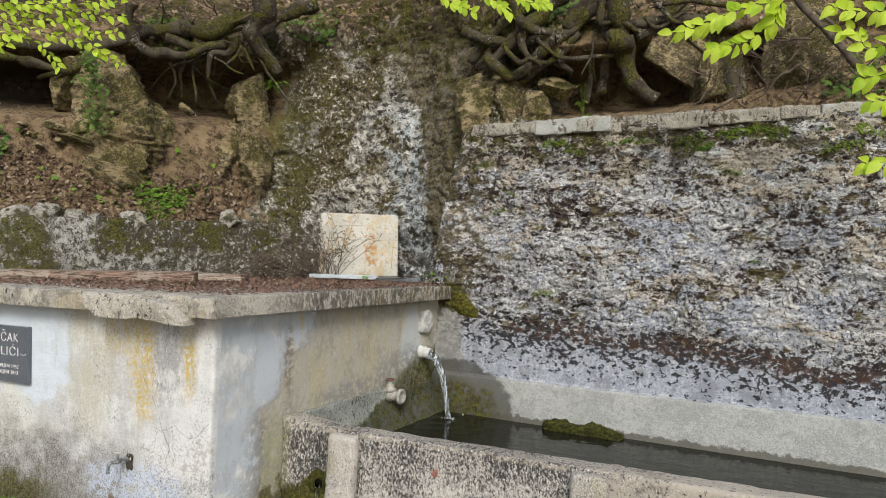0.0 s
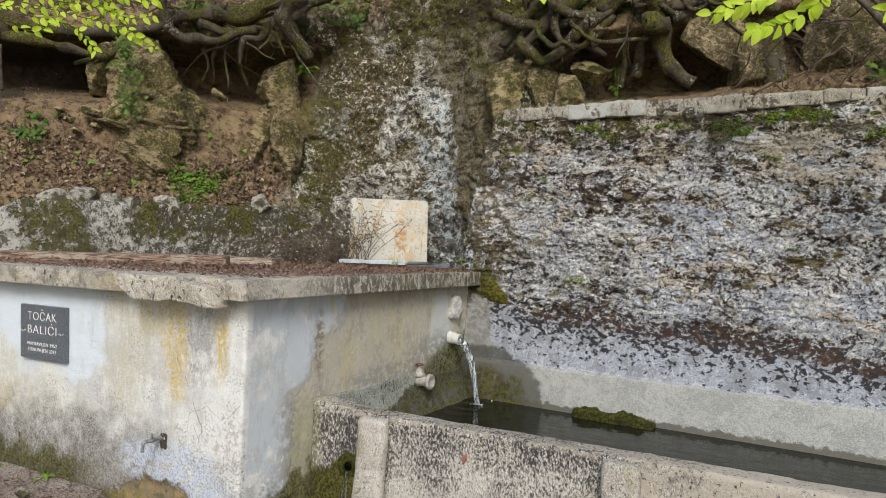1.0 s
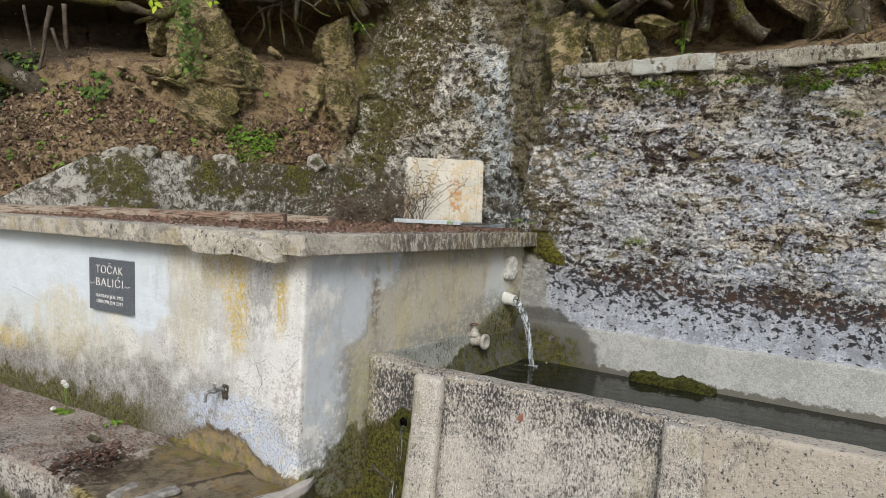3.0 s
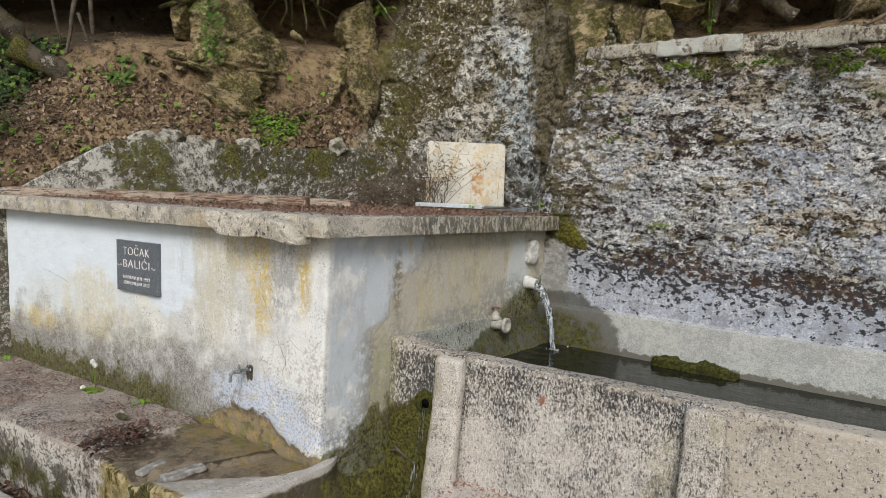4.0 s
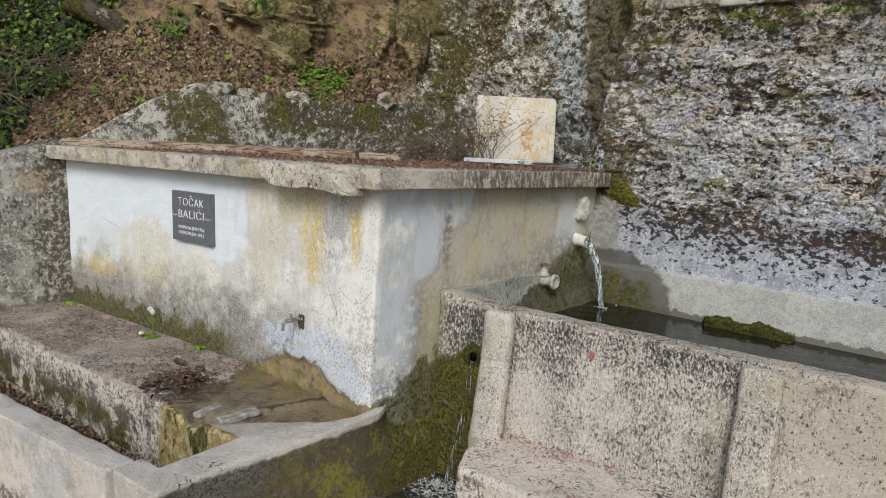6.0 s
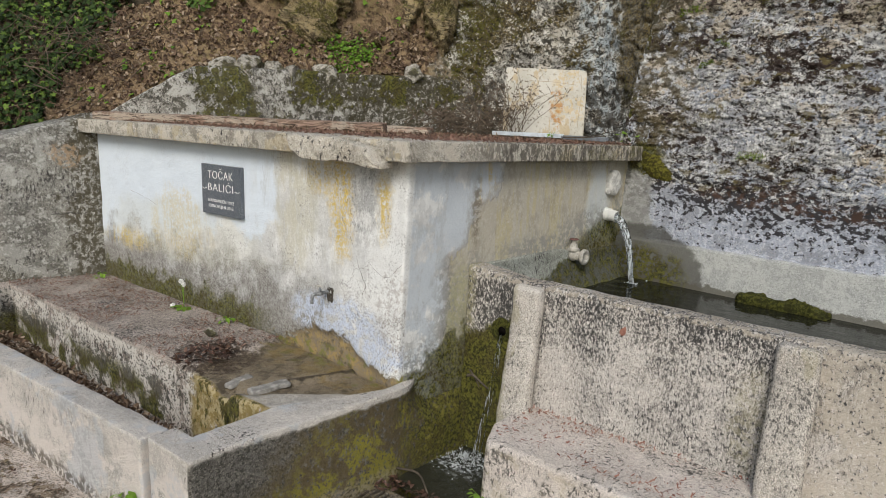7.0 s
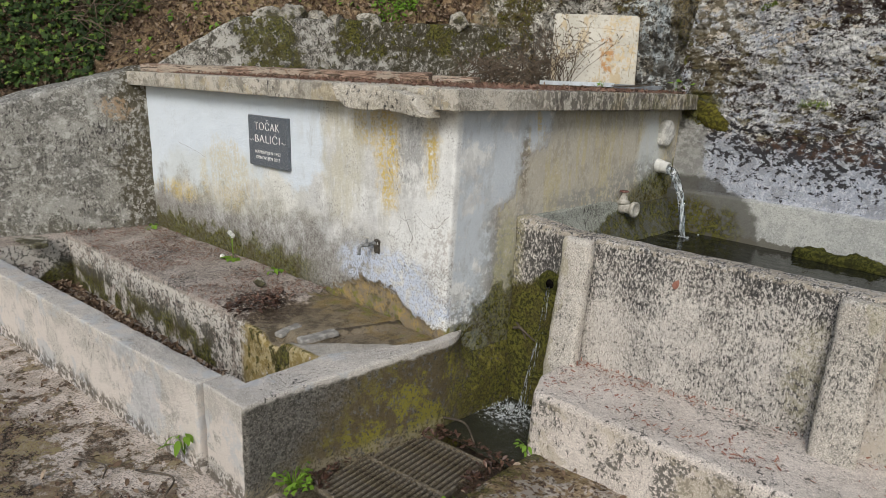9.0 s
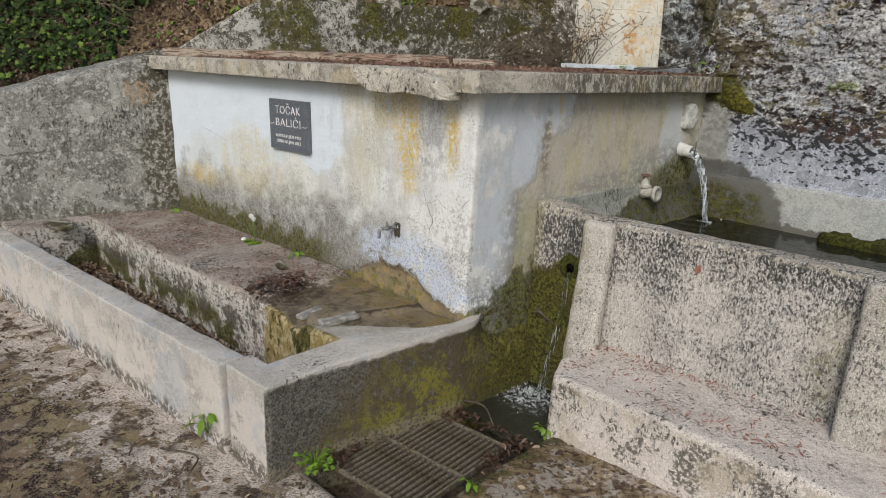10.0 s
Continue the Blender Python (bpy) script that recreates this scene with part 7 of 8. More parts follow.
right_roots = thing("tree_roots", "knotted beech roots above the retaining wall", "tree roots")
for k, (name, r0, r1, pts) in enumerate((
    ("trunk", 0.115, 0.075, [(1.26, 2.68, 3.78), (1.26, 2.75, 3.55), (1.27, 2.79, 3.44), (1.27, 2.81, 3.35), (1.3, 2.86, 3.2), (1.36, 2.9, 3.07), (1.50, 2.94, 2.95)]),
    ("burl", 0.075, 0.09, [(1.18, 2.74, 3.36), (1.25, 2.74, 3.37), (1.34, 2.77, 3.36)]),
    ("root", 0.085, 0.06, [(1.22, 2.72, 3.80), (1.10, 2.74, 3.70), (0.95, 2.76, 3.62), (0.86, 2.74, 3.50)]),
    ("root", 0.07, 0.05, [(0.92, 2.70, 3.78), (0.72, 2.72, 3.66), (0.52, 2.72, 3.52), (0.34, 2.72, 3.36), (0.20, 2.74, 3.20)]),
    ("root", 0.06, 0.045, [(0.70, 2.72, 3.74), (0.44, 2.72, 3.64), (0.22, 2.74, 3.50), (0.06, 2.78, 3.34)]),
    ("root", 0.045, 0.035, [(0.95, 2.78, 3.48), (0.80, 2.80, 3.34), (0.62, 2.80, 3.24), (0.48, 2.80, 3.14)]),
    ("root", 0.05, 0.03, [(1.36, 2.82, 3.42), (1.48, 2.88, 3.46), (1.62, 2.86, 3.56), (1.78, 2.86, 3.70)]),
    ("root", 0.035, 0.02, [(0.62, 2.68, 3.60), (0.52, 2.68, 3.44), (0.58, 2.70, 3.30), (0.72, 2.72, 3.24)]),
    ("stem", 0.027, 0.03, [(1.14, 2.65, 3.84), (1.13, 2.69, 3.63), (1.13, 2.73, 3.50)]),
    ("root", 0.022, 0.018, [(1.12, 2.7, 3.49), (1.25, 2.71, 3.5), (1.31, 2.73, 3.48), (1.38, 2.75, 3.42)]),
    ("root", 0.02, 0.02, [(0.68, 2.59, 3.42), (0.7, 2.61, 3.38), (0.79, 2.66, 3.3), (0.89, 2.7, 3.26), (1.06, 2.74, 3.27), (1.2, 2.77, 3.28)]),
    ("root", 0.04, 0.045, [(0.47, 2.5, 3.75), (0.51, 2.57, 3.63), (0.56, 2.62, 3.54), (0.64, 2.66, 3.49), (0.76, 2.72, 3.48)]),
    ("root", 0.07, 0.04, [(1.15, 2.76, 3.68), (1.05, 2.75, 3.62), (0.92, 2.76, 3.51), (0.8, 2.74, 3.45), (0.76, 2.75, 3.39), (0.82, 2.79, 3.28)]),
    ("root", 0.022, 0.014, [(0.43, 2.54, 3.38), (0.47, 2.56, 3.3), (0.54, 2.59, 3.25), (0.61, 2.61, 3.27), (0.69, 2.65, 3.21)]),
    ("root", 0.06, 0.05, [(0.25, 2.6, 3.34), (0.35, 2.66, 3.24), (0.43, 2.7, 3.18), (0.55, 2.73, 3.22), (0.67, 2.74, 3.35), (0.75, 2.73, 3.46)]),
    ("root", 0.032, 0.03, [(1.02, 2.86, 3.42), (0.99, 2.95, 3.21), (0.97, 2.98, 2.98)]),
    ("root", 0.04, 0.045, [(1.17, 2.88, 3.40), (1.11, 2.97, 3.24), (1.08, 2.99, 3.05)]),
    ("root", 0.03, 0.025, [(0.62, 2.78, 3.38), (0.75, 2.87, 3.29), (0.86, 2.92, 3.22)]),
    ("root", 0.06, 0.05, [(0.05, 2.62, 3.55), (0.29, 2.68, 3.46), (0.5, 2.76, 3.45), (0.9, 2.86, 3.5), (1.2, 2.86, 3.45)]),
    ("root", 0.05, 0.03, [(1.3, 2.82, 3.5), (1.55, 2.86, 3.52), (1.8, 2.9, 3.5), (2.05, 2.9, 3.4)]),
    ("stump", 0.085, 0.10, [(1.98, 2.96, 3.26), (2.0, 2.96, 3.1), (2.03, 2.95, 2.86)]),
    ("root", 0.03, 0.02, [(1.5, 2.8, 3.6), (1.75, 2.82, 3.62), (2.0, 2.86, 3.55)]),
    ("root", 0.02, 0.012, [(1.5, 2.78, 3.66), (1.62, 2.8, 3.5), (1.8, 2.84, 3.46)]),
    ("root", 0.022, 0.015, [(1.42, 2.8, 3.55), (1.52, 2.82, 3.45), (1.7, 2.84, 3.55)]),
)):
    root(right_roots, name, pts, r0, r1, 130 + k, 12 if name == "trunk" else 9)

trunk = thing("beech_tree", "grey beech trunk with a mossy root on the slope", "tree")
root(trunk, "trunk", [(-3.75, 0.0, 3.5), (-3.72, 0.16, 3.15), (-3.7, 0.25, 2.99), (-3.67, 0.36, 2.86), (-3.62, 0.46, 2.66)], 0.10, 0.09, 160, 12)
root(trunk, "mossy_root", [(-3.64, 0.36, 2.74), (-3.5, 0.47, 2.64), (-3.43, 0.62, 2.56), (-3.36, 0.76, 2.42)], 0.10, 0.12, 161, 12, "thick moss-covered root")
DEADWOOD = plain("bleached_deadwood", (0.11, 0.087, 0.064), 0.9, 0, 0.5, 18, 0.7)
for k, (label, r0, r1, pts) in enumerate((
    ("barkless pale root stump hanging on the bank", 0.018, 0.013, [(-3.33, 0.68, 3.2), (-3.37, 0.66, 3.04), (-3.41, 0.66, 2.88), (-3.45, 0.64, 2.70)]),
    ("long thin dead branch leaning on the bank", 0.014, 0.010, [(-3.27, 0.65, 3.02), (-3.27, 0.72, 2.83), (-3.26, 0.79, 2.65), (-3.27, 0.83, 2.41)]),
    ("thin dead stick on the leaf litter", 0.010, 0.008, [(-3.28, 0.75, 2.78), (-3.23, 0.84, 2.67), (-3.18, 0.93, 2.56)]),
    ("thin root hanging from the bank", 0.012, 0.009, [(-3.5, 0.56, 3.2), (-3.53, 0.62, 2.96), (-3.53, 0.65, 2.82)]),
    ("mossy broken root hanging from the bank", 0.020, 0.016, [(-3.36, 0.8, 3.25), (-3.4, 0.83, 3.03), (-3.41, 0.85, 2.9)]),
    ("short broken stake in the leaf litter", 0.017, 0.02, [(-3.2, 0.75, 2.45), (-3.21, 0.76, 2.28)]),
    ("rotten log end on the slope", 0.035, 0.04, [(-3.17, 0.33, 1.93), (-3.08, 0.50, 2.12)]),
    ("thin dead stick on the slope", 0.010, 0.007, [(-3.13, 0.40, 2.15), (-3.03, 0.58, 2.09)]),
    ("long fallen branch on the wooded slope", 0.020, 0.024, [(2.40, 2.7, 3.52), (2.44, 2.71, 3.44), (2.59, 2.75, 3.27), (2.77, 2.8, 3.03)]),
    ("fallen twig on the wooded slope", 0.010, 0.012, [(2.52, 2.72, 3.41), (2.68, 2.75, 3.25), (2.84, 2.77, 3.11)]),
    ("thin bare twig behind the coping", 0.008, 0.005, [(1.75, 2.7, 2.78), (2.0, 2.68, 2.77), (2.2, 2.68, 2.79)]),
    ("thin forked twig behind the coping", 0.008, 0.005, [(1.9, 2.7, 2.80), (2.05, 2.72, 2.88), (2.09, 2.72, 3.0)]),
    ("twig caught across the grate's edge", 0.006, 0.004, [(0.02, -0.06, 0.03), (0.15, -0.05, 0.045), (0.27, -0.12, 0.02)]),
    ("forked stick caught in the overflow", 0.008, 0.004, [(0.08, 0.41, 0.39), (0.13, 0.39, 0.41), (0.18, 0.385, 0.39), (0.22, 0.40, 0.36)]),
    ("thin stick caught in the overflow", 0.005, 0.003, [(0.10, 0.40, 0.43), (0.15, 0.385, 0.40), (0.17, 0.39, 0.36)]),
    ("bare twig beside the leaning slab", 0.005, 0.002, [(-0.30, 1.98, 1.60), (-0.12, 1.97, 1.615), (0.08, 1.96, 1.665)]),
    ("thin bare twig beside the leaning slab", 0.004, 0.002, [(-0.34, 1.97, 1.602), (-0.15, 1.95, 1.605), (0.06, 1.93, 1.63)]),
    ("thin twig on the ground by the parapet", 0.005, 0.004, [(-0.62, -1.3, 0.015), (-0.45, -1.22, 0.02), (-0.36, -1.3, 0.015)]),
    ("pale twig on trodden earth", 0.004, 0.003, [(-0.9, -1.45, 0.012), (-0.75, -1.38, 0.018), (-0.66, -1.42, 0.012)]),
)):
    path = smooth_path(pts)
    v, f = tube(path, np.linspace(r0, r1, len(path)), 7, 0.3, 170 + k)
    thing("dead_branch", label, "branch", "dead branches", data=mesh_of("dead_branch", v, f, DEADWOOD))

rng = random.Random(91)
for holder, x0, x1, yz in ((left_roots, -2.75, -1.75, lambda x: (2.12 + 0.62 * (x + 2.1), 3.5)), (right_roots, 0.3, 1.75, lambda x: (2.84 + 0.05 * x, 3.46))):
    for k in range(34):
        x = rng.uniform(x0, x1)
        y, z = yz(x)
        y += rng.uniform(-0.10, 0.22)
        z += rng.uniform(-0.05, 0.2)
        pts, d = [(x, y, z)], [rng.uniform(-1, 1), rng.uniform(-0.3, 0.3), rng.uniform(-1.0, -0.2)]
        for _ in range(4):
            d = [d[m] + rng.uniform(-0.7, 0.7) for m in range(3)]
            pts.append(tuple(pts[-1][m] + 0.075 * d[m] for m in range(3)))
        r = rng.choice((0.006, 0.009, 0.014, 0.02))
        root(holder, "rootlet", pts, r, r * 0.5, 300 + k, 6)

# ---- leaves and plants ----
FRESH = leaf_mat("fresh_beech_leaf", (0.60, 0.78, 0.05), (0.72, 0.88, 0.10), (0.45, 0.66, 0.04), 0.55, 0.5, island=False)
IVY = leaf_mat("dark_ivy_leaf", (0.012, 0.024, 0.006), (0.034, 0.066, 0.010), (0.13, 0.20, 0.03), 0.12, 0.8)
SHADE = leaf_mat("green_shade_leaf", (0.045, 0.085, 0.014), (0.085, 0.15, 0.022), (0.13, 0.20, 0.03), 0.2, 0.75)
HERB = leaf_mat("green_herb_leaf", (0.10, 0.20, 0.020), (0.17, 0.30, 0.03), (0.06, 0.12, 0.015), 0.3, 0.7)
GRASS = leaf_mat("green_grass_blade", (0.13, 0.23, 0.02), (0.25, 0.36, 0.04), (0.32, 0.33, 0.08), 0.35, 0.6)
LITTER = leaf_mat("dead_brown_leaf", (0.075, 0.046, 0.029), (0.155, 0.10, 0.063), (0.36, 0.28, 0.20), 0.08, 0.85)
SCALES = leaf_mat("red_brown_bud_scale", (0.155, 0.078, 0.052), (0.25, 0.15, 0.11), (0.10, 0.065, 0.047), 0.05, 0.85)
FRESHSCALES = leaf_mat("red_bud_scale", (0.20, 0.075, 0.05), (0.30, 0.14, 0.10), (0.36, 0.22, 0.16), 0.05, 0.85)
WETLEAF = leaf_mat("black_wet_leaf", (0.038, 0.020, 0.014), (0.072, 0.038, 0.026), (0.13, 0.07, 0.045), 0.0, 0.45)
TWIG = plain("dark_dry_twig", (0.13, 0.095, 0.065), 0.9, 0, 0.4, 30, 0.4)


def leaf_form(n=6, wide=0.3, fold=0.10, droop=0.25, curl=0.0, teeth=0.0):
    """A unit-long leaf along +x, folded on its midrib: vertices and faces."""
    v, f = [], []
    for i in range(n + 1):
        t = i / n
        w = wide * math.sin(math.pi * min(1, t * 0.96 + 0.02)) ** 0.75 * (1.12 - 0.35 * t)
        w *= 1 + teeth * (-1) ** i
        z = -droop * t * t + curl * math.sin(t * 3)
        v += [(t, -w, z + fold * w * 2), (t, 0, z), (t, w, z + fold * w * 2)]
    for i in range(n):
        a = 3 * i
        f += [(a, a + 3, a + 4, a + 1), (a + 1, a + 4, a + 5, a + 2)]
    return np.array(v), f


def star_form(points=5):
    """A lobed leaf about one unit long with its stalk at the origin."""
    v, f = [(0.32, 0, 0.03)], []
    for k in range(points * 2 + 1):
        a = -2.5 + 5.0 * k / (points * 2)
        r = (0.62 if k % 2 else 0.34) * (1.15 if k == points else 1.0)
        v.append((0.32 + r * math.cos(a), r * math.sin(a), -0.05 * (k % 2)))
    for k in range(1, points * 2 + 1):
        f.append((0, k, k + 1))
    f.append((0, points * 2 + 1, 1))
    return np.array(v), f


def scatter(form, spots, normals, sizes, rng, tilt=0.5):
    """Copies of a form laid on spots, turned freely round their normals: vertices and faces of one mesh."""
    fv, ff = form
    n = len(spots)
    nr = np.asarray(normals, float) + tilt * rng.normal(size=(n, 3))
    nr /= np.linalg.norm(nr, axis=1, keepdims=True)
    t = rng.normal(size=(n, 3))
    t -= nr * (t * nr).sum(1, keepdims=True)
    t /= np.linalg.norm(t, axis=1, keepdims=True)
    b = np.cross(nr, t)
    s = np.asarray(sizes).reshape(-1, 1, 1)
    v = (fv[None, :, 0:1] * t[:, None] + fv[None, :, 1:2] * b[:, None] + fv[None, :, 2:3] * nr[:, None]) * s + np.asarray(spots)[:, None]
    k = len(fv)
    faces = [tuple(i + k * m for i in q) for m in range(n) for q in ff]
    return v.reshape(-1, 3), faces


def strewn(name, label, category, form, spots, normals, size, mat, seed, tilt=0.5, lift=0.004):
    rng = np.random.default_rng(seed)
    spots = np.asarray(spots, float)
    normals = np.asarray(normals, float) * np.ones_like(spots)
    sizes = rng.uniform(*size, len(spots))
    v, f = scatter(form, spots + normals * lift, normals, sizes, rng, tilt)
    return thing(name, label, category, kind="stuff", data=mesh_of(name, v, f, mat))


DEAD_FORM = leaf_form(4, 0.28, 0.22, -0.25, 0.12)
SCALE_FORM = (np.array([(0, -0.16, 0), (1, -0.12, 0.1), (1.05, 0.12, 0.05), (0, 0.16, 0.08)]), [(0, 1, 2, 3)])

# spots on the hillside
cp, cf = sheet(cliff_point, 420, 190)
quad = cp[cf]
cen = quad.mean(1)
nrm = np.cross(quad[:, 2] - quad[:, 0], quad[:, 3] - quad[:, 1])
area = np.linalg.norm(nrm, axis=1)
nrm = nrm / np.maximum(area, 1e-9)[:, None]
nrm = np.where(((np.array([2.2, -2.4, 3.0]) - cen) * nrm).sum(1, keepdims=True) < 0, -nrm, nrm)
near = np.abs(cen[:, 0]) < 5


def on_hill(mask, count, seed):
    rng = np.random.default_rng(seed)
    idx = np.flatnonzero(mask & near)
    w = area[idx] / area[idx].sum()
    k = rng.choice(idx, count, p=w)
    a, b = rng.random((2, count, 1))
    q = quad[k]
    return (q[:, 0] * (1 - a) + q[:, 1] * a) * (1 - b) + (q[:, 3] * (1 - a) + q[:, 2] * a) * b, nrm[k]


def about(x, y, z, r):
    return np.linalg.norm(cen - (x, y, z), axis=1) < r * (1 + 0.5 * fbm(cen, 3, 2, 7))


X, Y, Z = cen.T
litter_left = (X < -1.85) & (X > -4.6) & (Z < 2.42 + 0.22 * np.clip(-2.6 - X, 0, 2) + 0.2 * fbm(cen, 2, 3, 3)) & (Z > 1.3)
s, n = on_hill(litter_left, 17000, 1)
strewn("leaf_litter", "dead brown leaves lying thick on the bank's foot", "leaf litter", DEAD_FORM, s, n, (0.014, 0.046), LITTER, 2, 0.75, 0.008)
litter_top = (Z > 3.62) & (Z < 5.2) & (X < 4)
s, n = on_hill(litter_top, 12000, 4)
strewn("leaf_litter", "dead leaves on the slope above the roots", "leaf litter", DEAD_FORM, s, n, (0.016, 0.05), LITTER, 5, 0.8, 0.008)
litter_right = (X > 1.75) & (Z < 3.7)
s, n = on_hill(litter_right, 5000, 6)
strewn("leaf_litter", "dead leaves on the slope behind the wall", "leaf litter", DEAD_FORM, s, n, (0.014, 0.045), LITTER, 7, 0.8, 0.008)
bank = (X < -1.75) & (Z > 2.3) & (Z < 3.3)
s, n = on_hill(bank, 1100, 8)
strewn("earth_crumbs", "crumbs of earth and bits of leaf on the bank", "earth", SCALE_FORM, s, n, (0.012, 0.035), LITTER, 9, 0.8, 0.006)

ivy_zone = about(-4.05, -0.55, 1.9, 0.7) | about(-3.95, -0.05, 2.15, 0.55) | about(-3.95, 0.25, 2.5, 0.5) | about(-4.3, 0.2, 2.9, 0.5) | about(-4.4, -1.2, 1.8, 0.7) | about(-3.62, -0.25, 1.7, 0.16)
s, n = on_hill(ivy_zone, 8000, 11)
s = s + n * np.random.default_rng(3).uniform(0, 0.09, (len(s), 1))
strewn("ivy", "dark green ivy covering the slope", "ivy", star_form(), s, n * 0.7 + np.array([0.2, -0.3, 0.35]), (0.02, 0.05), IVY, 12, 0.6, 0.01)
zones = about(-2.9, 0.75, 2.6, 0.16) | about(-2.95, 0.8, 2.85, 0.13) | about(2.75, 2.95, 3.1, 0.32) | about(3.2, 3.0, 3.2, 0.4) | about(-1.7, 2.62, 3.22, 0.12) | about(-2.35, 1.9, 3.72, 0.25) | about(-1.5, 2.7, 3.85, 0.25) | about(0.6, 3.0, 3.9, 0.4)
s, n = on_hill(zones, 900, 13)
s = s + n * np.random.default_rng(4).uniform(0, 0.07, (len(s), 1))
strewn("ivy", "ivy and small green shoots between stones and roots", "ivy", star_form(), s, n * 0.6 + np.array([0.2, -0.4, 0.3]), (0.025, 0.055), SHADE, 14, 0.5, 0.01)
rng = np.random.default_rng(15)
t = rng.random(260) ** 1.4
s = np.stack([-2.52 + 0.05 * rng.normal(size=260) + 0.06 * t, 1.27 + 0.05 * rng.normal(size=260), 3.32 - 0.62 * t + 0.02 * rng.normal(size=260)], 1)
strewn("ivy", "ivy trailing down the ochre rock", "ivy", star_form(), s, np.array([0.6, -0.7, 0.3]), (0.02, 0.04), SHADE, 16, 0.5, 0.0)
herb_zone = about(-2.22, 1.7, 2.14, 0.17) & (cen[:, 2] < 2.22)
s, n = on_hill(herb_zone, 420, 17)
s = s + np.array([0, 0, 1.0]) * np.random.default_rng(5).uniform(0.02, 0.12, (len(s), 1))
strewn("herb_patch", "bright green herbs growing on the bank", "herbs", star_form(3), s, np.array([0.3, -0.5, 0.8]), (0.018, 0.036), HERB, 18, 0.4, 0.0)
few = (X < -2.0) & (Z > 1.7) & (Z < 2.7) & (fbm(cen, 2.5, 3, 15) > -0.1)
s, n = on_hill(few, 420, 19)
strewn("seedlings", "scattered small green seedlings in the leaf litter", "seedlings", star_form(3), s, np.array([0.2, -0.4, 0.8]), (0.03, 0.055), HERB, 20, 0.5, 0.03)

# dead leaves on the built parts
def flat_spots(x0, x1, y0, y1, z, count, seed, keep=None):
    rng = np.random.default_rng(seed)
    p = np.stack([rng.uniform(x0, x1, count), rng.uniform(y0, y1, count), np.zeros(count)], 1)
    p[:, 2] = z(p[:, 0], p[:, 1]) if callable(z) else z
    if keep is not None:
        p = p[keep(p)]
    return p


UP = np.array([0, 0, 1.0])


def before_low_wall(p):
    a, b = np.array([-2.62, 0.45]), np.array([-1.62, 2.45])
    d = b - a
    return (p[:, 0] - a[0]) * d[1] - (p[:, 1] - a[1]) * d[0] > -0.02


def cap_top(x, y):
    return CAP_Z1 + cap_height(x, y) + 0.004


s = flat_spots(-3.0, 0.2, -0.06, 2.2, cap_top, 17000, 21, lambda p: before_low_wall(p) & (fbm(p, 4, 3, 9) + 2.2 * smooth(-0.08, 0.2, p[:, 1]) > 0.7) & (p[:, 0] < 0.06 + SKEW * p[:, 1]))
strewn("bud_scales", "red-brown bud scales carpeting the cap", "leaf litter", SCALE_FORM, s, UP, (0.010, 0.024), SCALES, 22, 0.5, 0.004)
s = flat_spots(-2.9, -0.3, 0.2, 2.2, cap_top, 900, 23, before_low_wall)
strewn("leaf_litter", "dead beech leaves on the cap", "leaf litter", DEAD_FORM, s, UP, (0.016, 0.036), LITTER, 24, 0.5, 0.006)
s = flat_spots(-3.4, -0.32, -1.14, -0.66, 0.105, 6500, 25, lambda p: p[:, 1] > -0.93 + 0.05 * (p[:, 0] + 0.1))
p, f = sheet(lambda u, v: np.stack([-3.7 + 3.42 * u, -1.03 + 0.05 * (-3.6 + 3.42 * u) * (1 - v) + 0.42 * v, 0.085 + 0.02 * fbm(np.stack([u * 4, v, 0 * u], 1), 5, 3, 8)], 1), 120, 20)
thing("channel_bed", "dark soil bed of the narrow channel", "soil", kind="structure", data=mesh_of("channel_bed", p, f, GROUND))
strewn("leaf_litter", "dead leaves filling the narrow channel", "leaf litter", DEAD_FORM, s, UP, (0.018, 0.046), LITTER, 26, 0.6, 0.008)
s = flat_spots(-3.3, -0.95, -0.62, -0.02, 0.457, 4200, 27, lambda p: fbm(p, 3, 3, 12) > -0.05)
strewn("bud_scales", "red-brown bits of leaf on the ledge", "leaf litter", SCALE_FORM, s, UP, (0.008, 0.022), SCALES, 28, 0.4, 0.003)
s = flat_spots(-1.15, -0.78, -0.60, -0.20, 0.445, 420, 29, lambda p: fbm(p, 5, 3, 14) > -0.1)
strewn("wet_leaves", "black wet leaves on the ledge", "leaf litter", DEAD_FORM, s, UP, (0.018, 0.04), WETLEAF, 30, 0.35, 0.004)
s = flat_spots(0.5, 3.0, 0.03, 0.40, 0.347, 4200, 31, lambda p: fbm(p, 3.5, 4, 16) + 0.5 * smooth(0.25, 0.42, p[:, 1]) + 0.25 * np.random.default_rng(2).normal(size=len(p)) > 0.10)
strewn("bud_scales", "red-brown bud scales strewn on the step", "leaf litter", SCALE_FORM, s, UP, (0.008, 0.022), FRESHSCALES, 32, 0.4, 0.004)


def ground_z(x, y):
    return ground_height(x, y) + 0.003


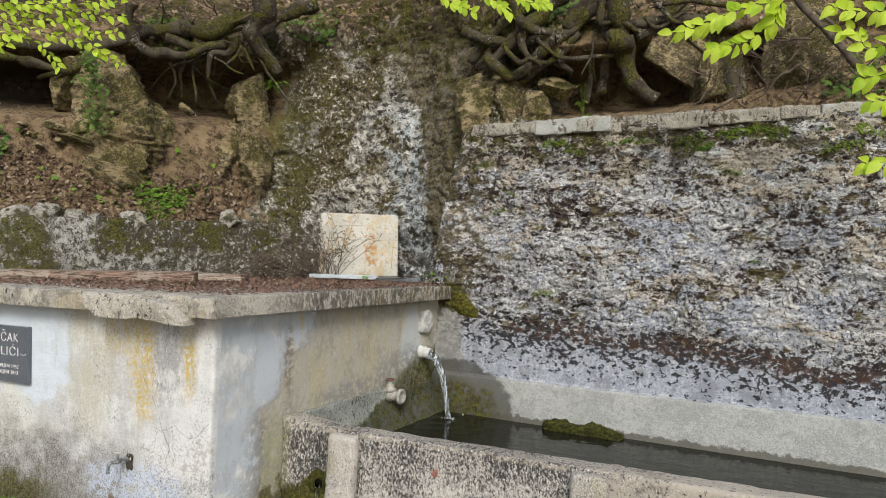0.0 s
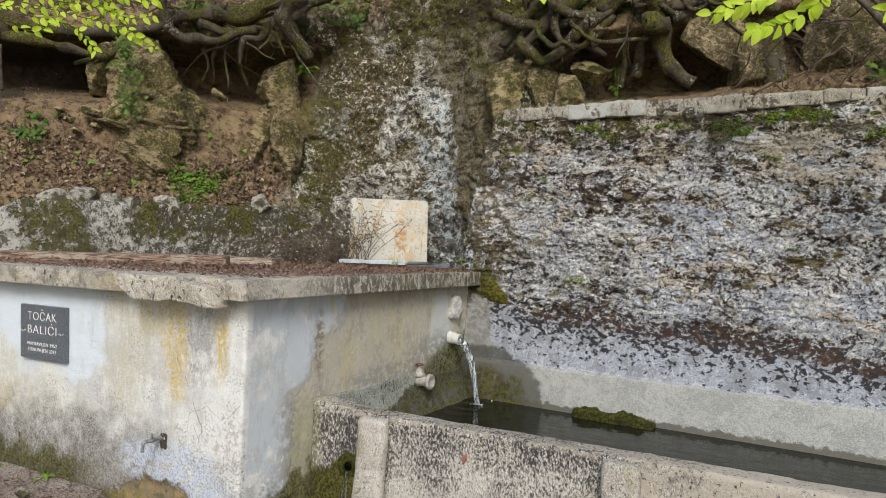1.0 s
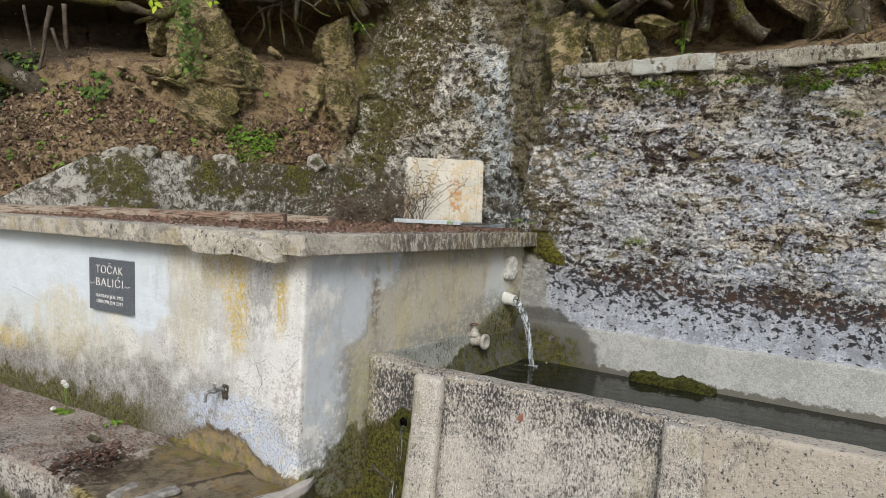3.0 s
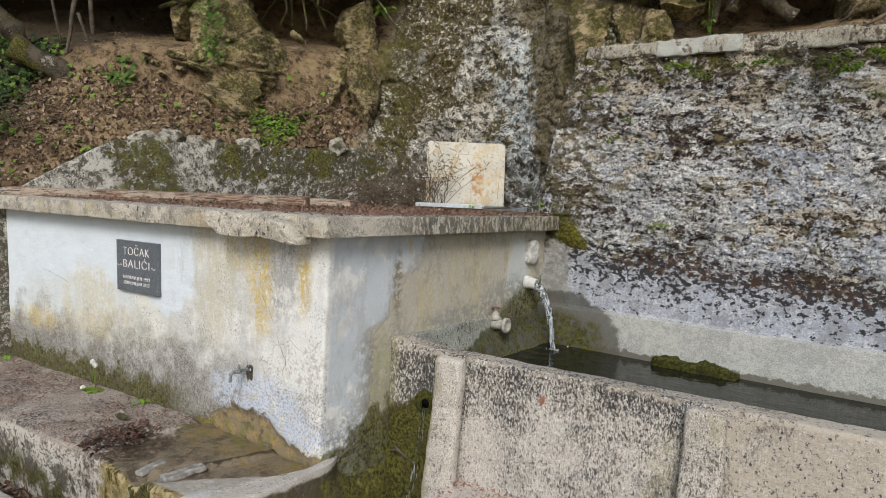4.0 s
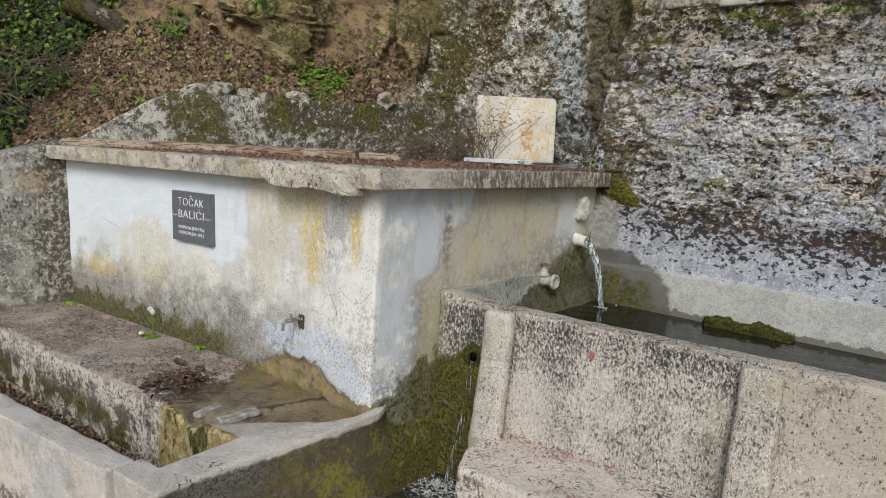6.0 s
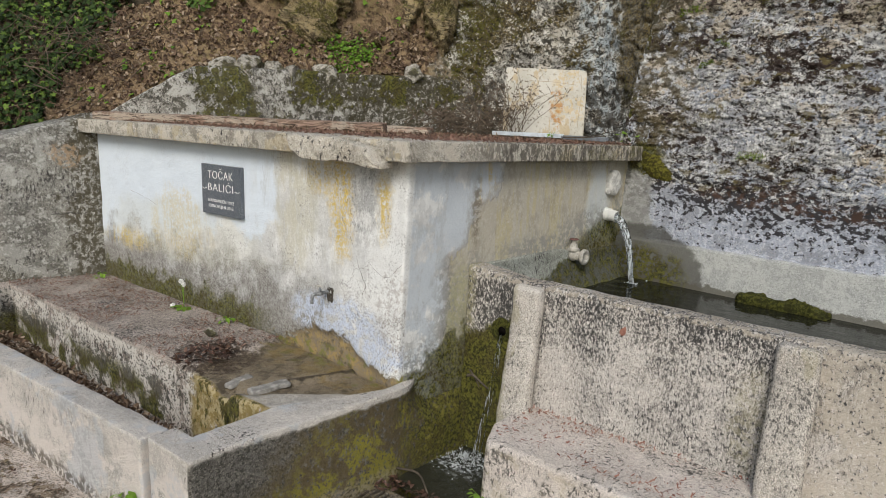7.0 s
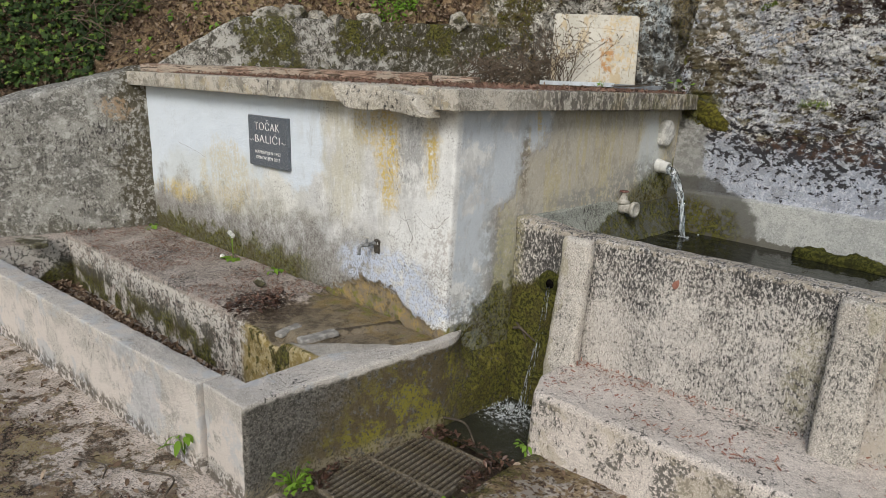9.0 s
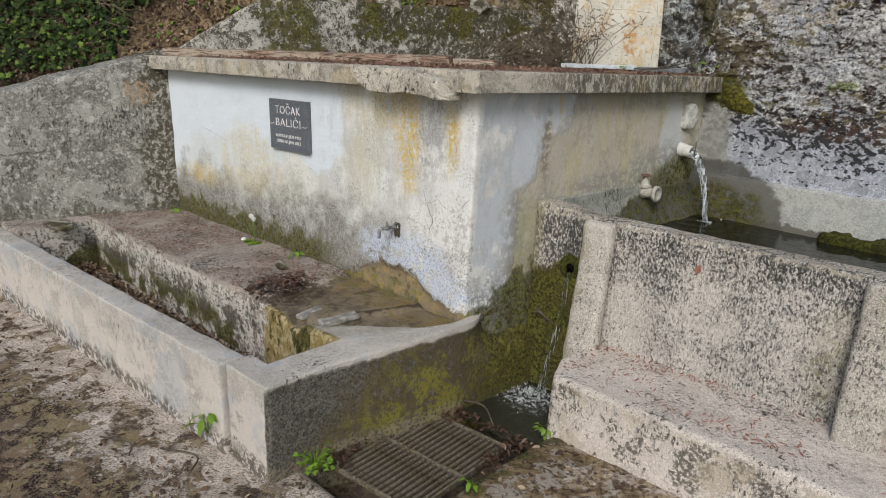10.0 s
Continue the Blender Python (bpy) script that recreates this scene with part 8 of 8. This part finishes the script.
s = flat_spots(-3.6, 2.2, -2.3, -0.02, ground_z, 20000, 33, lambda p: ((p[:, 0] > 0.55) | (p[:, 1] < -1.16 + 0.05 * p[:, 0])) & (fbm(p, 2.6, 5, 18, 0.65) + 0.15 * smooth(-1.25, -1.5, p[:, 1]) - 0.12 * smooth(0.4, 0.6, p[:, 0]) > 0.16))
strewn("ground_crumbs", "dark crumbs of leaf and earth on the ground", "leaf litter", DEAD_FORM, s, UP, (0.007, 0.022), WETLEAF, 34, 0.5, 0.003)
s = flat_spots(-3.6, 2.0, -2.2, -0.02, ground_z, 2800, 35, lambda p: ((p[:, 0] > 0.55) | (p[:, 1] < -1.16 + 0.05 * p[:, 0])) & (fbm(p, 1.6, 4, 20) > -0.1))
strewn("leaf_litter", "dead leaves strewn on the ground", "leaf litter", DEAD_FORM, s, UP, (0.015, 0.042), LITTER, 36, 0.45, 0.004)
s = flat_spots(-0.08, 0.50, -0.86, -0.10, 0.004, 2000, 37, lambda p: (fbm(p, 4, 3, 22) + 1.3 * smooth(-0.28, -0.04, p[:, 1]) + 0.8 * smooth(0.30, 0.46, p[:, 0]) + 0.8 * smooth(0.0, -0.07, p[:, 0]) > 0.55))
strewn("wet_leaves", "black wet leaves clogging the grate", "leaf litter", DEAD_FORM, s, UP, (0.012, 0.032), WETLEAF, 38, 0.4, 0.004)

# brush of dry twigs before the rock
def twig_mesh(name, centre, spread, count, length, seed, flat=0.35, r=0.0035):
    rng = random.Random(seed)
    out = []
    for _ in range(count):
        c = [centre[k] + spread[k] * rng.uniform(-1, 1) for k in range(3)]
        a, e = rng.uniform(0, 6.28), rng.uniform(-flat, flat)
        w = length * rng.uniform(0.5, 1.2)
        d = (math.cos(a) * math.cos(e), math.sin(a) * math.cos(e), math.sin(e))
        pts = [[c[k] + d[k] * w * (t - 0.5) + rng.uniform(-1, 1) * w * 0.06 for k in range(3)] for t in (0, 0.33, 0.66, 1)]
        out.append(tube(pts, [r * rng.uniform(0.6, 1.6)] * 2 + [r * 0.7, r * 0.35], 5))
    v, f = join(*out)
    return mesh_of(name, v, f, TWIG)


thing("twig_heap", "heap of dry dark twigs on the cap", "twigs", kind="stuff", data=twig_mesh("twig_heap", (-1.28, 1.95, 1.68), (0.34, 0.22, 0.08), 150, 0.26, 3, 0.9))
def bush_mesh(name, base, spread, count, height, seed):
    """Thin arching stems with side shoots and shrivelled buds."""
    rng = random.Random(seed)
    out = []
    for _ in range(count):
        q = np.array([base[0] + rng.uniform(-spread, spread), base[1] + rng.uniform(-0.04, 0.04), base[2]])
        d = np.array([rng.uniform(-0.45, 0.6), rng.uniform(-0.15, 0.1), 1.0])
        pts = [q.copy()]
        n = rng.randint(6, 9)
        for _ in range(n):
            d = d + np.array([rng.uniform(-0.35, 0.35), rng.uniform(-0.1, 0.1), rng.uniform(-0.22, 0.1)])
            q = q + d / np.linalg.norm(d) * height * rng.uniform(0.7, 1.2) / n
            pts.append(q.copy())
        out.append(tube(pts, np.linspace(0.0024, 0.0009, len(pts)), 5))
        for p0 in pts[2:]:
            if rng.random() < 0.75:
                side = np.array([rng.choice((-1, 1)) * rng.uniform(0.5, 1), rng.uniform(-0.3, 0.3), rng.uniform(0, 0.8)]) * rng.uniform(0.03, 0.07)
                out.append(tube([p0, p0 + side * 0.6 + (0, 0, 0.004), p0 + side], [0.0013, 0.001, 0.0007], 4))
                for f in (0.5, 0.8, 1.0):
                    if rng.random() < 0.7:
                        c = p0 + side * f
                        out.append(lathe([(0.0, -0.006), (0.0035, -0.001), (0.003, 0.003), (0.0, 0.008)], 5, "z", tuple(c)))
    v, f = join(*out)
    return mesh_of(name, v, f, TWIG)


thing("dry_stems", "thin dry branching stems standing before the marble slab", "twigs", kind="stuff", data=bush_mesh("dry_stems", (-0.92, 2.05, 1.59), 0.19, 26, 0.45, 5))
thing("dry_stems", "thin dry brambles crossing the marble slab", "twigs", kind="stuff", data=bush_mesh("dry_stems", (-0.80, 2.03, 1.60), 0.13, 16, 0.50, 15))
thing("dry_stems", "thin dry brambles standing against the rock", "twigs", kind="stuff", data=bush_mesh("dry_stems", (-1.25, 2.05, 1.60), 0.26, 16, 0.30, 6))
thing("twig_litter", "dry twigs on the slope beside the low wall", "twigs", kind="stuff", data=twig_mesh("twig_litter", (-3.40, 0.15, 2.0), (0.38, 0.45, 0.30), 190, 0.36, 7, 0.9, 0.0032))
thing("twig_litter", "dry twigs hanging over the left roots", "twigs", kind="stuff", data=twig_mesh("twig_litter", (-2.1, 1.95, 3.82), (0.45, 0.35, 0.14), 60, 0.35, 9, 0.9, 0.005))
thing("twig_litter", "dry twigs on the slope behind the wall", "twigs", kind="stuff", data=twig_mesh("twig_litter", (2.4, 2.8, 3.0), (0.6, 0.1, 0.3), 80, 0.35, 11, 0.8, 0.004))

# leafy beech sprays hanging into view
leaf_meshes = []
for k in range(4):
    v, f = leaf_form(8, 0.32, 0.10 + 0.05 * k, 0.10 + 0.08 * k, 0.02 * k, 0.05)
    leaf_meshes.append(mesh_of("leaf", v, f, FRESH))


def leafy(label, stems, spacing, size, seed):
    rng = random.Random(seed)
    spray = thing("leafy_branch", label, "branch", "fresh beech sprays")
    for stem in stems:
        path = smooth_path(stem, 8)
        v, f = tube(path, np.linspace(0.0035, 0.0012, len(path)), 6)
        part("twig", mesh_of("twig", v, f, TWIG), spray)
        seg = np.linalg.norm(np.diff(path, axis=0), axis=1)
        run = np.concatenate([[0], np.cumsum(seg)])
        d, side = 0.15 * run[-1], 1
        while d < run[-1] + 0.001:
            i = min(int(np.searchsorted(run, d)), len(path) - 1)
            i = max(i, 1)
            tang = Vector(path[i] - path[i - 1]).normalized()
            up = (Vector((0.3, -0.80, 0.30)) + Vector([rng.gauss(0, 0.30) for _ in range(3)])).normalized()
            out = tang.cross(up).normalized()
            ahead = (tang * rng.uniform(0.3, 0.9) + out * side * rng.uniform(0.5, 1.0) + Vector((0, 0, -0.35 * rng.random()))).normalized()
            y = up.cross(ahead).normalized()
            z = ahead.cross(y)
            s = rng.uniform(*size)
            ob = part("leaf", rng.choice(leaf_meshes), spray)
            m = Matrix((ahead, y, z)).transposed().to_4x4()
            ob.matrix_local = Matrix.Translation(Vector(path[i])) @ m @ Matrix.Diagonal((s, s, s, 1))
            d += spacing * rng.uniform(0.6, 1.3)
            side = -side
    return spray


leafy("bright fresh beech spray hanging over the bank", [
    [(-1.0, -0.45, 2.94), (-0.89, -0.28, 2.96), (-0.79, -0.16, 2.99), (-0.64, 0.02, 3.04)],
    [(-1.01, -0.44, 2.92), (-0.93, -0.31, 2.9), (-0.83, -0.16, 2.9), (-0.75, -0.04, 2.87), (-0.67, 0.05, 2.9)],
    [(-1.03, -0.43, 2.82), (-0.96, -0.32, 2.81), (-0.9, -0.22, 2.79), (-0.87, -0.14, 2.7)],
    [(-0.87, -0.27, 3.01), (-0.79, -0.12, 2.92), (-0.77, -0.05, 2.83), (-0.7, 0.07, 2.74)],
    [(-1.06, -0.46, 2.77), (-1.0, -0.36, 2.75), (-0.96, -0.31, 2.79)],
    [(-0.98, -0.40, 3.0), (-0.86, -0.22, 2.97), (-0.76, -0.08, 2.96), (-0.66, 0.04, 2.97)],
    [(-1.12, -0.52, 2.95), (-1.05, -0.42, 2.93), (-0.98, -0.33, 2.95), (-0.92, -0.25, 2.93)],
    [(-1.12, -0.52, 2.86), (-1.06, -0.43, 2.85), (-1.0, -0.36, 2.86)],
    [(-1.0, -0.42, 2.87), (-0.9, -0.24, 2.85), (-0.82, -0.1, 2.83), (-0.76, 0.0, 2.79)],
], 0.020, (0.030, 0.050), 3)
leafy("bright fresh beech spray hanging before the roots", [
    [(2.34, 1.34, 3.14), (2.32, 1.37, 3.07), (2.17, 1.37, 3.05), (2.02, 1.38, 3.02), (1.93, 1.38, 2.99), (1.79, 1.37, 2.96)],
    [(2.34, 1.34, 3.14), (2.3, 1.37, 3.05), (2.25, 1.4, 2.96), (2.14, 1.42, 2.89), (2.05, 1.42, 2.88), (1.98, 1.42, 2.87)],
], 0.019, (0.060, 0.088), 5)
leafy("bright fresh beech spray hanging over the wall", [
    [(2.83, 1.26, 2.91), (2.72, 1.27, 2.92), (2.6, 1.28, 2.94), (2.51, 1.28, 2.97)],
    [(2.84, 1.29, 2.82), (2.73, 1.31, 2.78), (2.65, 1.32, 2.78), (2.61, 1.31, 2.85), (2.55, 1.31, 2.86)],
    [(2.84, 1.31, 2.7), (2.74, 1.34, 2.66), (2.69, 1.35, 2.65), (2.64, 1.36, 2.65)],
    [(2.89, 1.34, 2.55), (2.74, 1.36, 2.54), (2.68, 1.37, 2.54)],
    [(2.9, 1.38, 2.27), (2.75, 1.4, 2.26), (2.66, 1.42, 2.26)],
], 0.021, (0.055, 0.085), 7)
leafy("fresh beech spray above the rock face", [
    [(0.6, 0.93, 3.23), (0.7, 1.0, 3.16), (0.79, 1.06, 3.12)],
    [(0.82, 1.03, 3.23), (0.93, 1.1, 3.15), (0.99, 1.14, 3.1)],
    [(0.99, 1.09, 3.23), (1.07, 1.15, 3.16), (1.18, 1.19, 3.15)],
], 0.013, (0.04, 0.06), 9)

# grass and ferns in the wall
def wall_y(x, z):
    return 1.92 - 0.085 * x + max(z - 0.72, 0) * (0.05 + 0.055 * x) - 0.03


def tuft_mesh(name, count, length, spread, seed, mat=None, width=0.006):
    rng = random.Random(seed)
    v, f = [], []
    for _ in range(count):
        a = rng.uniform(-2.6, -0.5)
        w = length * rng.uniform(0.5, 1.1)
        x0, z0 = rng.uniform(-spread, spread), rng.uniform(-0.3, 0.3) * spread
        dx, dy = math.cos(a) * rng.uniform(0.4, 1), math.sin(a) * rng.uniform(0.3, 0.9)
        b = len(v)
        for t in (0.0, 0.4, 0.75, 1.0):
            q = (x0 + dx * w * t, dy * w * t, z0 + w * (0.7 * t - 0.75 * t * t))
            h = width * (1 - 0.85 * t)
            v += [(q[0] - h, q[1], q[2]), (q[0] + h, q[1] - 0.002, q[2] + 0.002)]
        for i in range(3):
            k = b + 2 * i
            f.append((k, k + 1, k + 3, k + 2))
    return mesh_of(name, v, f, mat or GRASS)


tufts = [tuft_mesh("grass_tuft", 60, 0.09, 0.09, 1), tuft_mesh("grass_tuft", 80, 0.075, 0.13, 2), tuft_mesh("grass_tuft", 26, 0.07, 0.05, 3, HERB, 0.009)]
rng = random.Random(31)
for k, (x, z) in enumerate(((0.52, 2.50), (0.50, 2.40), (0.72, 2.51), (0.98, 2.52), (1.12, 2.46), (1.34, 2.50), (1.56, 2.50), (1.78, 2.48), (1.9, 2.45), (2.12, 2.53), (2.24, 2.51), (2.55, 2.52), (2.75, 2.50), (2.05, 2.30), (2.19, 1.77),
                            (0.62, 2.08), (0.95, 1.55), (2.0, 1.38), (0.70, 2.2), (2.62, 2.42), (1.45, 2.51), (2.02, 2.53))):
    y = wall_y(x, z)
    s = rng.uniform(0.5, 1.15) if z > 2.3 else 0.55
    ob = thing("grass_tuft", "small green tuft growing from the lichened wall", "grass", "tufts in the wall", data=tufts[k % 3], at=pose(x, y + 0.02, z, rng.uniform(-15, 25), rng.uniform(-20, 20), rng.uniform(-25, 25)) @ Matrix.Scale(s, 4))

# small plants
herb_leaf = [mesh_of("leaf", *leaf_form(5, 0.32, 0.12, 0.3, 0, 0.05), HERB), mesh_of("leaf", *leaf_form(5, 0.24, 0.1, 0.5, 0.05, 0.05), HERB)]


leaflet = mesh_of("leaf", *star_form(3), HERB)


def herb(label, at, leaves, reach, size, seed, height=0.06, name="green_weed", toward=None, lobed=False):
    rng = random.Random(seed)
    plant = thing(name, label, "plant", at=pose(*at))
    for k in range(leaves):
        a = 2.4 * k + rng.uniform(-0.4, 0.4)
        w = reach * rng.uniform(0.4, 1.0)
        tip = Vector((w * math.cos(a), w * math.sin(a), height * rng.uniform(0.4, 1.2)))
        if toward:
            tip = tip * 0.8 + Vector(toward) * reach * rng.uniform(0.2, 0.7)
        v, f = tube([(0, 0, -0.01), tip * 0.5 + Vector((0, 0, height * 0.2)), tip], [0.0016, 0.0013, 0.001], 5)
        part("stalk", mesh_of("stalk", v, f, HERB), plant)
        s = size * rng.uniform(0.7, 1.2)
        ob = part("leaf", leaflet if lobed else herb_leaf[k % 2], plant)
        ob.matrix_local = Matrix.Translation(tip) @ pose(0, 0, 0, rng.uniform(-30, 30), rng.uniform(-10, 30), math.degrees(a) + rng.uniform(-30, 30)) @ Matrix.Scale(s, 4)
    return plant


herb("bright green weed rooted beside the parapet", (-0.53, -1.125, 0.06), 9, 0.05, 0.06, 1, 0.10)
herb("leafy green weed beside the drain grate", (-0.05, -0.90, 0.0), 54, 0.085, 0.024, 2, 0.07, lobed=True)
herb("small green seedling at the grate's corner", (0.56, -0.60, 0.075), 7, 0.03, 0.03, 3, 0.03)
herb("green weed growing at the cap's end", (0.16, 2.02, 1.575), 30, 0.085, 0.03, 4, 0.07, lobed=True)
herb("green weed in the ledge's far corner", (-2.97, -0.09, 0.45), 8, 0.04, 0.035, 5, 0.04)
herb("small weed at the wall's foot", (-1.42, -0.05, 0.45), 9, 0.04, 0.04, 6, 0.03)
herb("green shoot on the rock face", (-1.62, 2.40, 3.20), 12, 0.08, 0.06, 7, 0.05)
herb("slender green seedling on the soil shelf", (1.02, 2.62, 2.66), 9, 0.03, 0.04, 8, 0.32)
herb("low green weed on the soil shelf", (1.32, 2.6, 2.66), 9, 0.05, 0.04, 9, 0.04)
herb("dark ferny weed in the channel's end wall", (-0.40, -0.655, 0.25), 14, 0.04, 0.04, 10, 0.03, toward=(0, -0.6, -0.6))
herb("small green weed in the channel", (-0.55, -0.68, 0.16), 12, 0.05, 0.04, 11, 0.05)
herb("tiny weed on the metal profile's end", (-0.42, 1.98, 1.60), 5, 0.02, 0.025, 12, 0.03)
herb("low herb clump at the step's foot", (0.50, -0.02, 0.03), 16, 0.05, 0.03, 13, 0.05)

dandelion = thing("dandelion", "dandelion with white seed heads against the wall", "dandelion", at=pose(-1.86, -0.07, 0.448))
PUFF = plain("white_seed_fluff", (0.80, 0.80, 0.76), 0.95, 0, 0.3, 90, 0.6)
for k, (x, y, z) in enumerate(((0.02, -0.01, 0.165), (-0.025, 0.0, 0.175), (-0.05, -0.05, 0.02))):
    v, f = tube([(0, 0, 0), (x * 0.3, y * 0.3, z * 0.5), (x, y, z)], [0.002, 0.0018, 0.0016], 6)
    stalk = part("stalk", mesh_of("stalk", v, f, HERB), dandelion)
    rng = np.random.default_rng(60 + k)
    d = rng.normal(size=(70, 3))
    d /= np.linalg.norm(d, axis=1, keepdims=True)
    out = [tube([(x, y, z), tuple(np.array((x, y, z)) + q * 0.0155)], [0.001, 0.0045], 4) for q in d]
    v, f = join(*out)
    part("seed_head", mesh_of("seed_head", v, f, PUFF), stalk, "white seed head")
for k in range(7):
    a = -2.8 + 0.45 * k
    ob = part("leaf", herb_leaf[k % 2], dandelion)
    ob.matrix_local = pose(0, 0, 0.004, 0, -12 - 6 * (k % 3), math.degrees(a)) @ Matrix.Scale(0.085, 4)

# moss
def moss_mat():
    m = Nodes("thick_green_moss", 0.95, 0.15)
    m.base((0.035, 0.038, 0.009), (0.10, 0.098, 0.020), m.step(m.noise(60, 6, 0.75), 0.40, 0.62))
    m.over((0.025, 0.025, 0.008), m.mul(m.step(m.noise(18, 5, 0.7), 0.55, 0.65), 0.7))
    m.relief(m.raw(160, 3, 0.8), 1.0, 0.015)
    return m.done()


MOSS = moss_mat()


def yellow_moss():
    m = Nodes("yellow_green_moss", 0.95, 0.15)
    m.base((0.06, 0.055, 0.011), (0.165, 0.15, 0.024), m.step(m.noise(60, 5, 0.72), 0.40, 0.60))
    m.over((0.05, 0.04, 0.014), m.mul(m.step(m.noise(25, 5, 0.7), 0.57, 0.62), 0.8))
    m.relief(m.raw(160, 3, 0.8), 1.0, 0.012)
    return m.done()


def cushion(label, box, seed, warp=None, mat=None):
    p, f = rough_box(*box, res=0.014, r=0.03, amp=0.014, scale=22, seed=seed, warp=warp)
    return thing("moss_cushion", label, "moss", data=mesh_of("moss_cushion", p, f, mat or MOSS))


def follow(p):
    q = p.copy()
    q[:, 1] += -0.085 * (p[:, 0] - 1.24) + 0.02 * fbm(p, 12, 3, 98)
    q[:, 2] += smooth(0.72, 0.76, p[:, 2]) * (0.030 * fbm(p, 9, 4, 99, 0.7) - 0.03 * smooth(1.35, 1.5, p[:, 0]))
    return q


cushion("dark moss cushion along the waterline", (1.0, 1.50, 1.70, 1.80, 0.700, 0.768), 3, follow)
def on_wall(p):
    """Laid on the retaining wall's face, falling to one side, with a ragged outline."""
    q = p.copy()
    u, w = (p[:, 0] - 0.40) / 0.13, (p[:, 2] - 1.44) / 0.08
    thick = np.clip(1.15 - u * u - w * w + 0.7 * fbm(p, 14, 3, 95), 0, 1)
    q[:, 2] -= 0.35 * (p[:, 0] - 0.40)
    face = 1.92 - 0.085 * q[:, 0] + (q[:, 2] - 0.72) * (0.05 + 0.055 * q[:, 0])
    q[:, 1] = face + 0.02 - np.where(p[:, 1] < 0.03, 0.034 * np.sqrt(thick), -0.02)
    return q


YELLOWMOSS = yellow_moss()
cushion("yellow-green moss at the cap's end", (0.27, 0.53, 0.0, 0.06, 1.35, 1.53), 5, on_wall, YELLOWMOSS)
cushion("yellow-green moss clump at the buttress foot", (0.345, 0.40, 0.31, 0.40, 0.30, 0.40), 7, None, YELLOWMOSS)

# mossy lip round the overflow hole
v, f = lathe([(0.080, -0.015), (0.068, 0.000), (0.05, 0.005), (0.032, 0.008), (0.0245, 0.004), (0.023, -0.015)], 26, "y")
v = np.asarray(v)
v = v * (1, -1, 1) + (0.006 * fbm(v + 3.0, 40, 3, 97))[:, None] * np.array([0.5, -1.0, 0.5])
part("lip", mesh_of("lip", v, f[:-2], MOSS), hole, "mossy lip")

# a dead leaf stuck to the trough's front
v, f = leaf_form(5, 0.34, 0.12, 0.1, 0.05)
thing("dead_leaf", "reddish dead leaf stuck to the trough's front", "leaf", data=mesh_of("dead_leaf", v * 0.045, f, FRESHSCALES), at=pose(0.90, 0.427, 0.80) @ pose(0, 0, 0, 90, 0, 0) @ pose(0, 0, 0, 0, 0, 70))
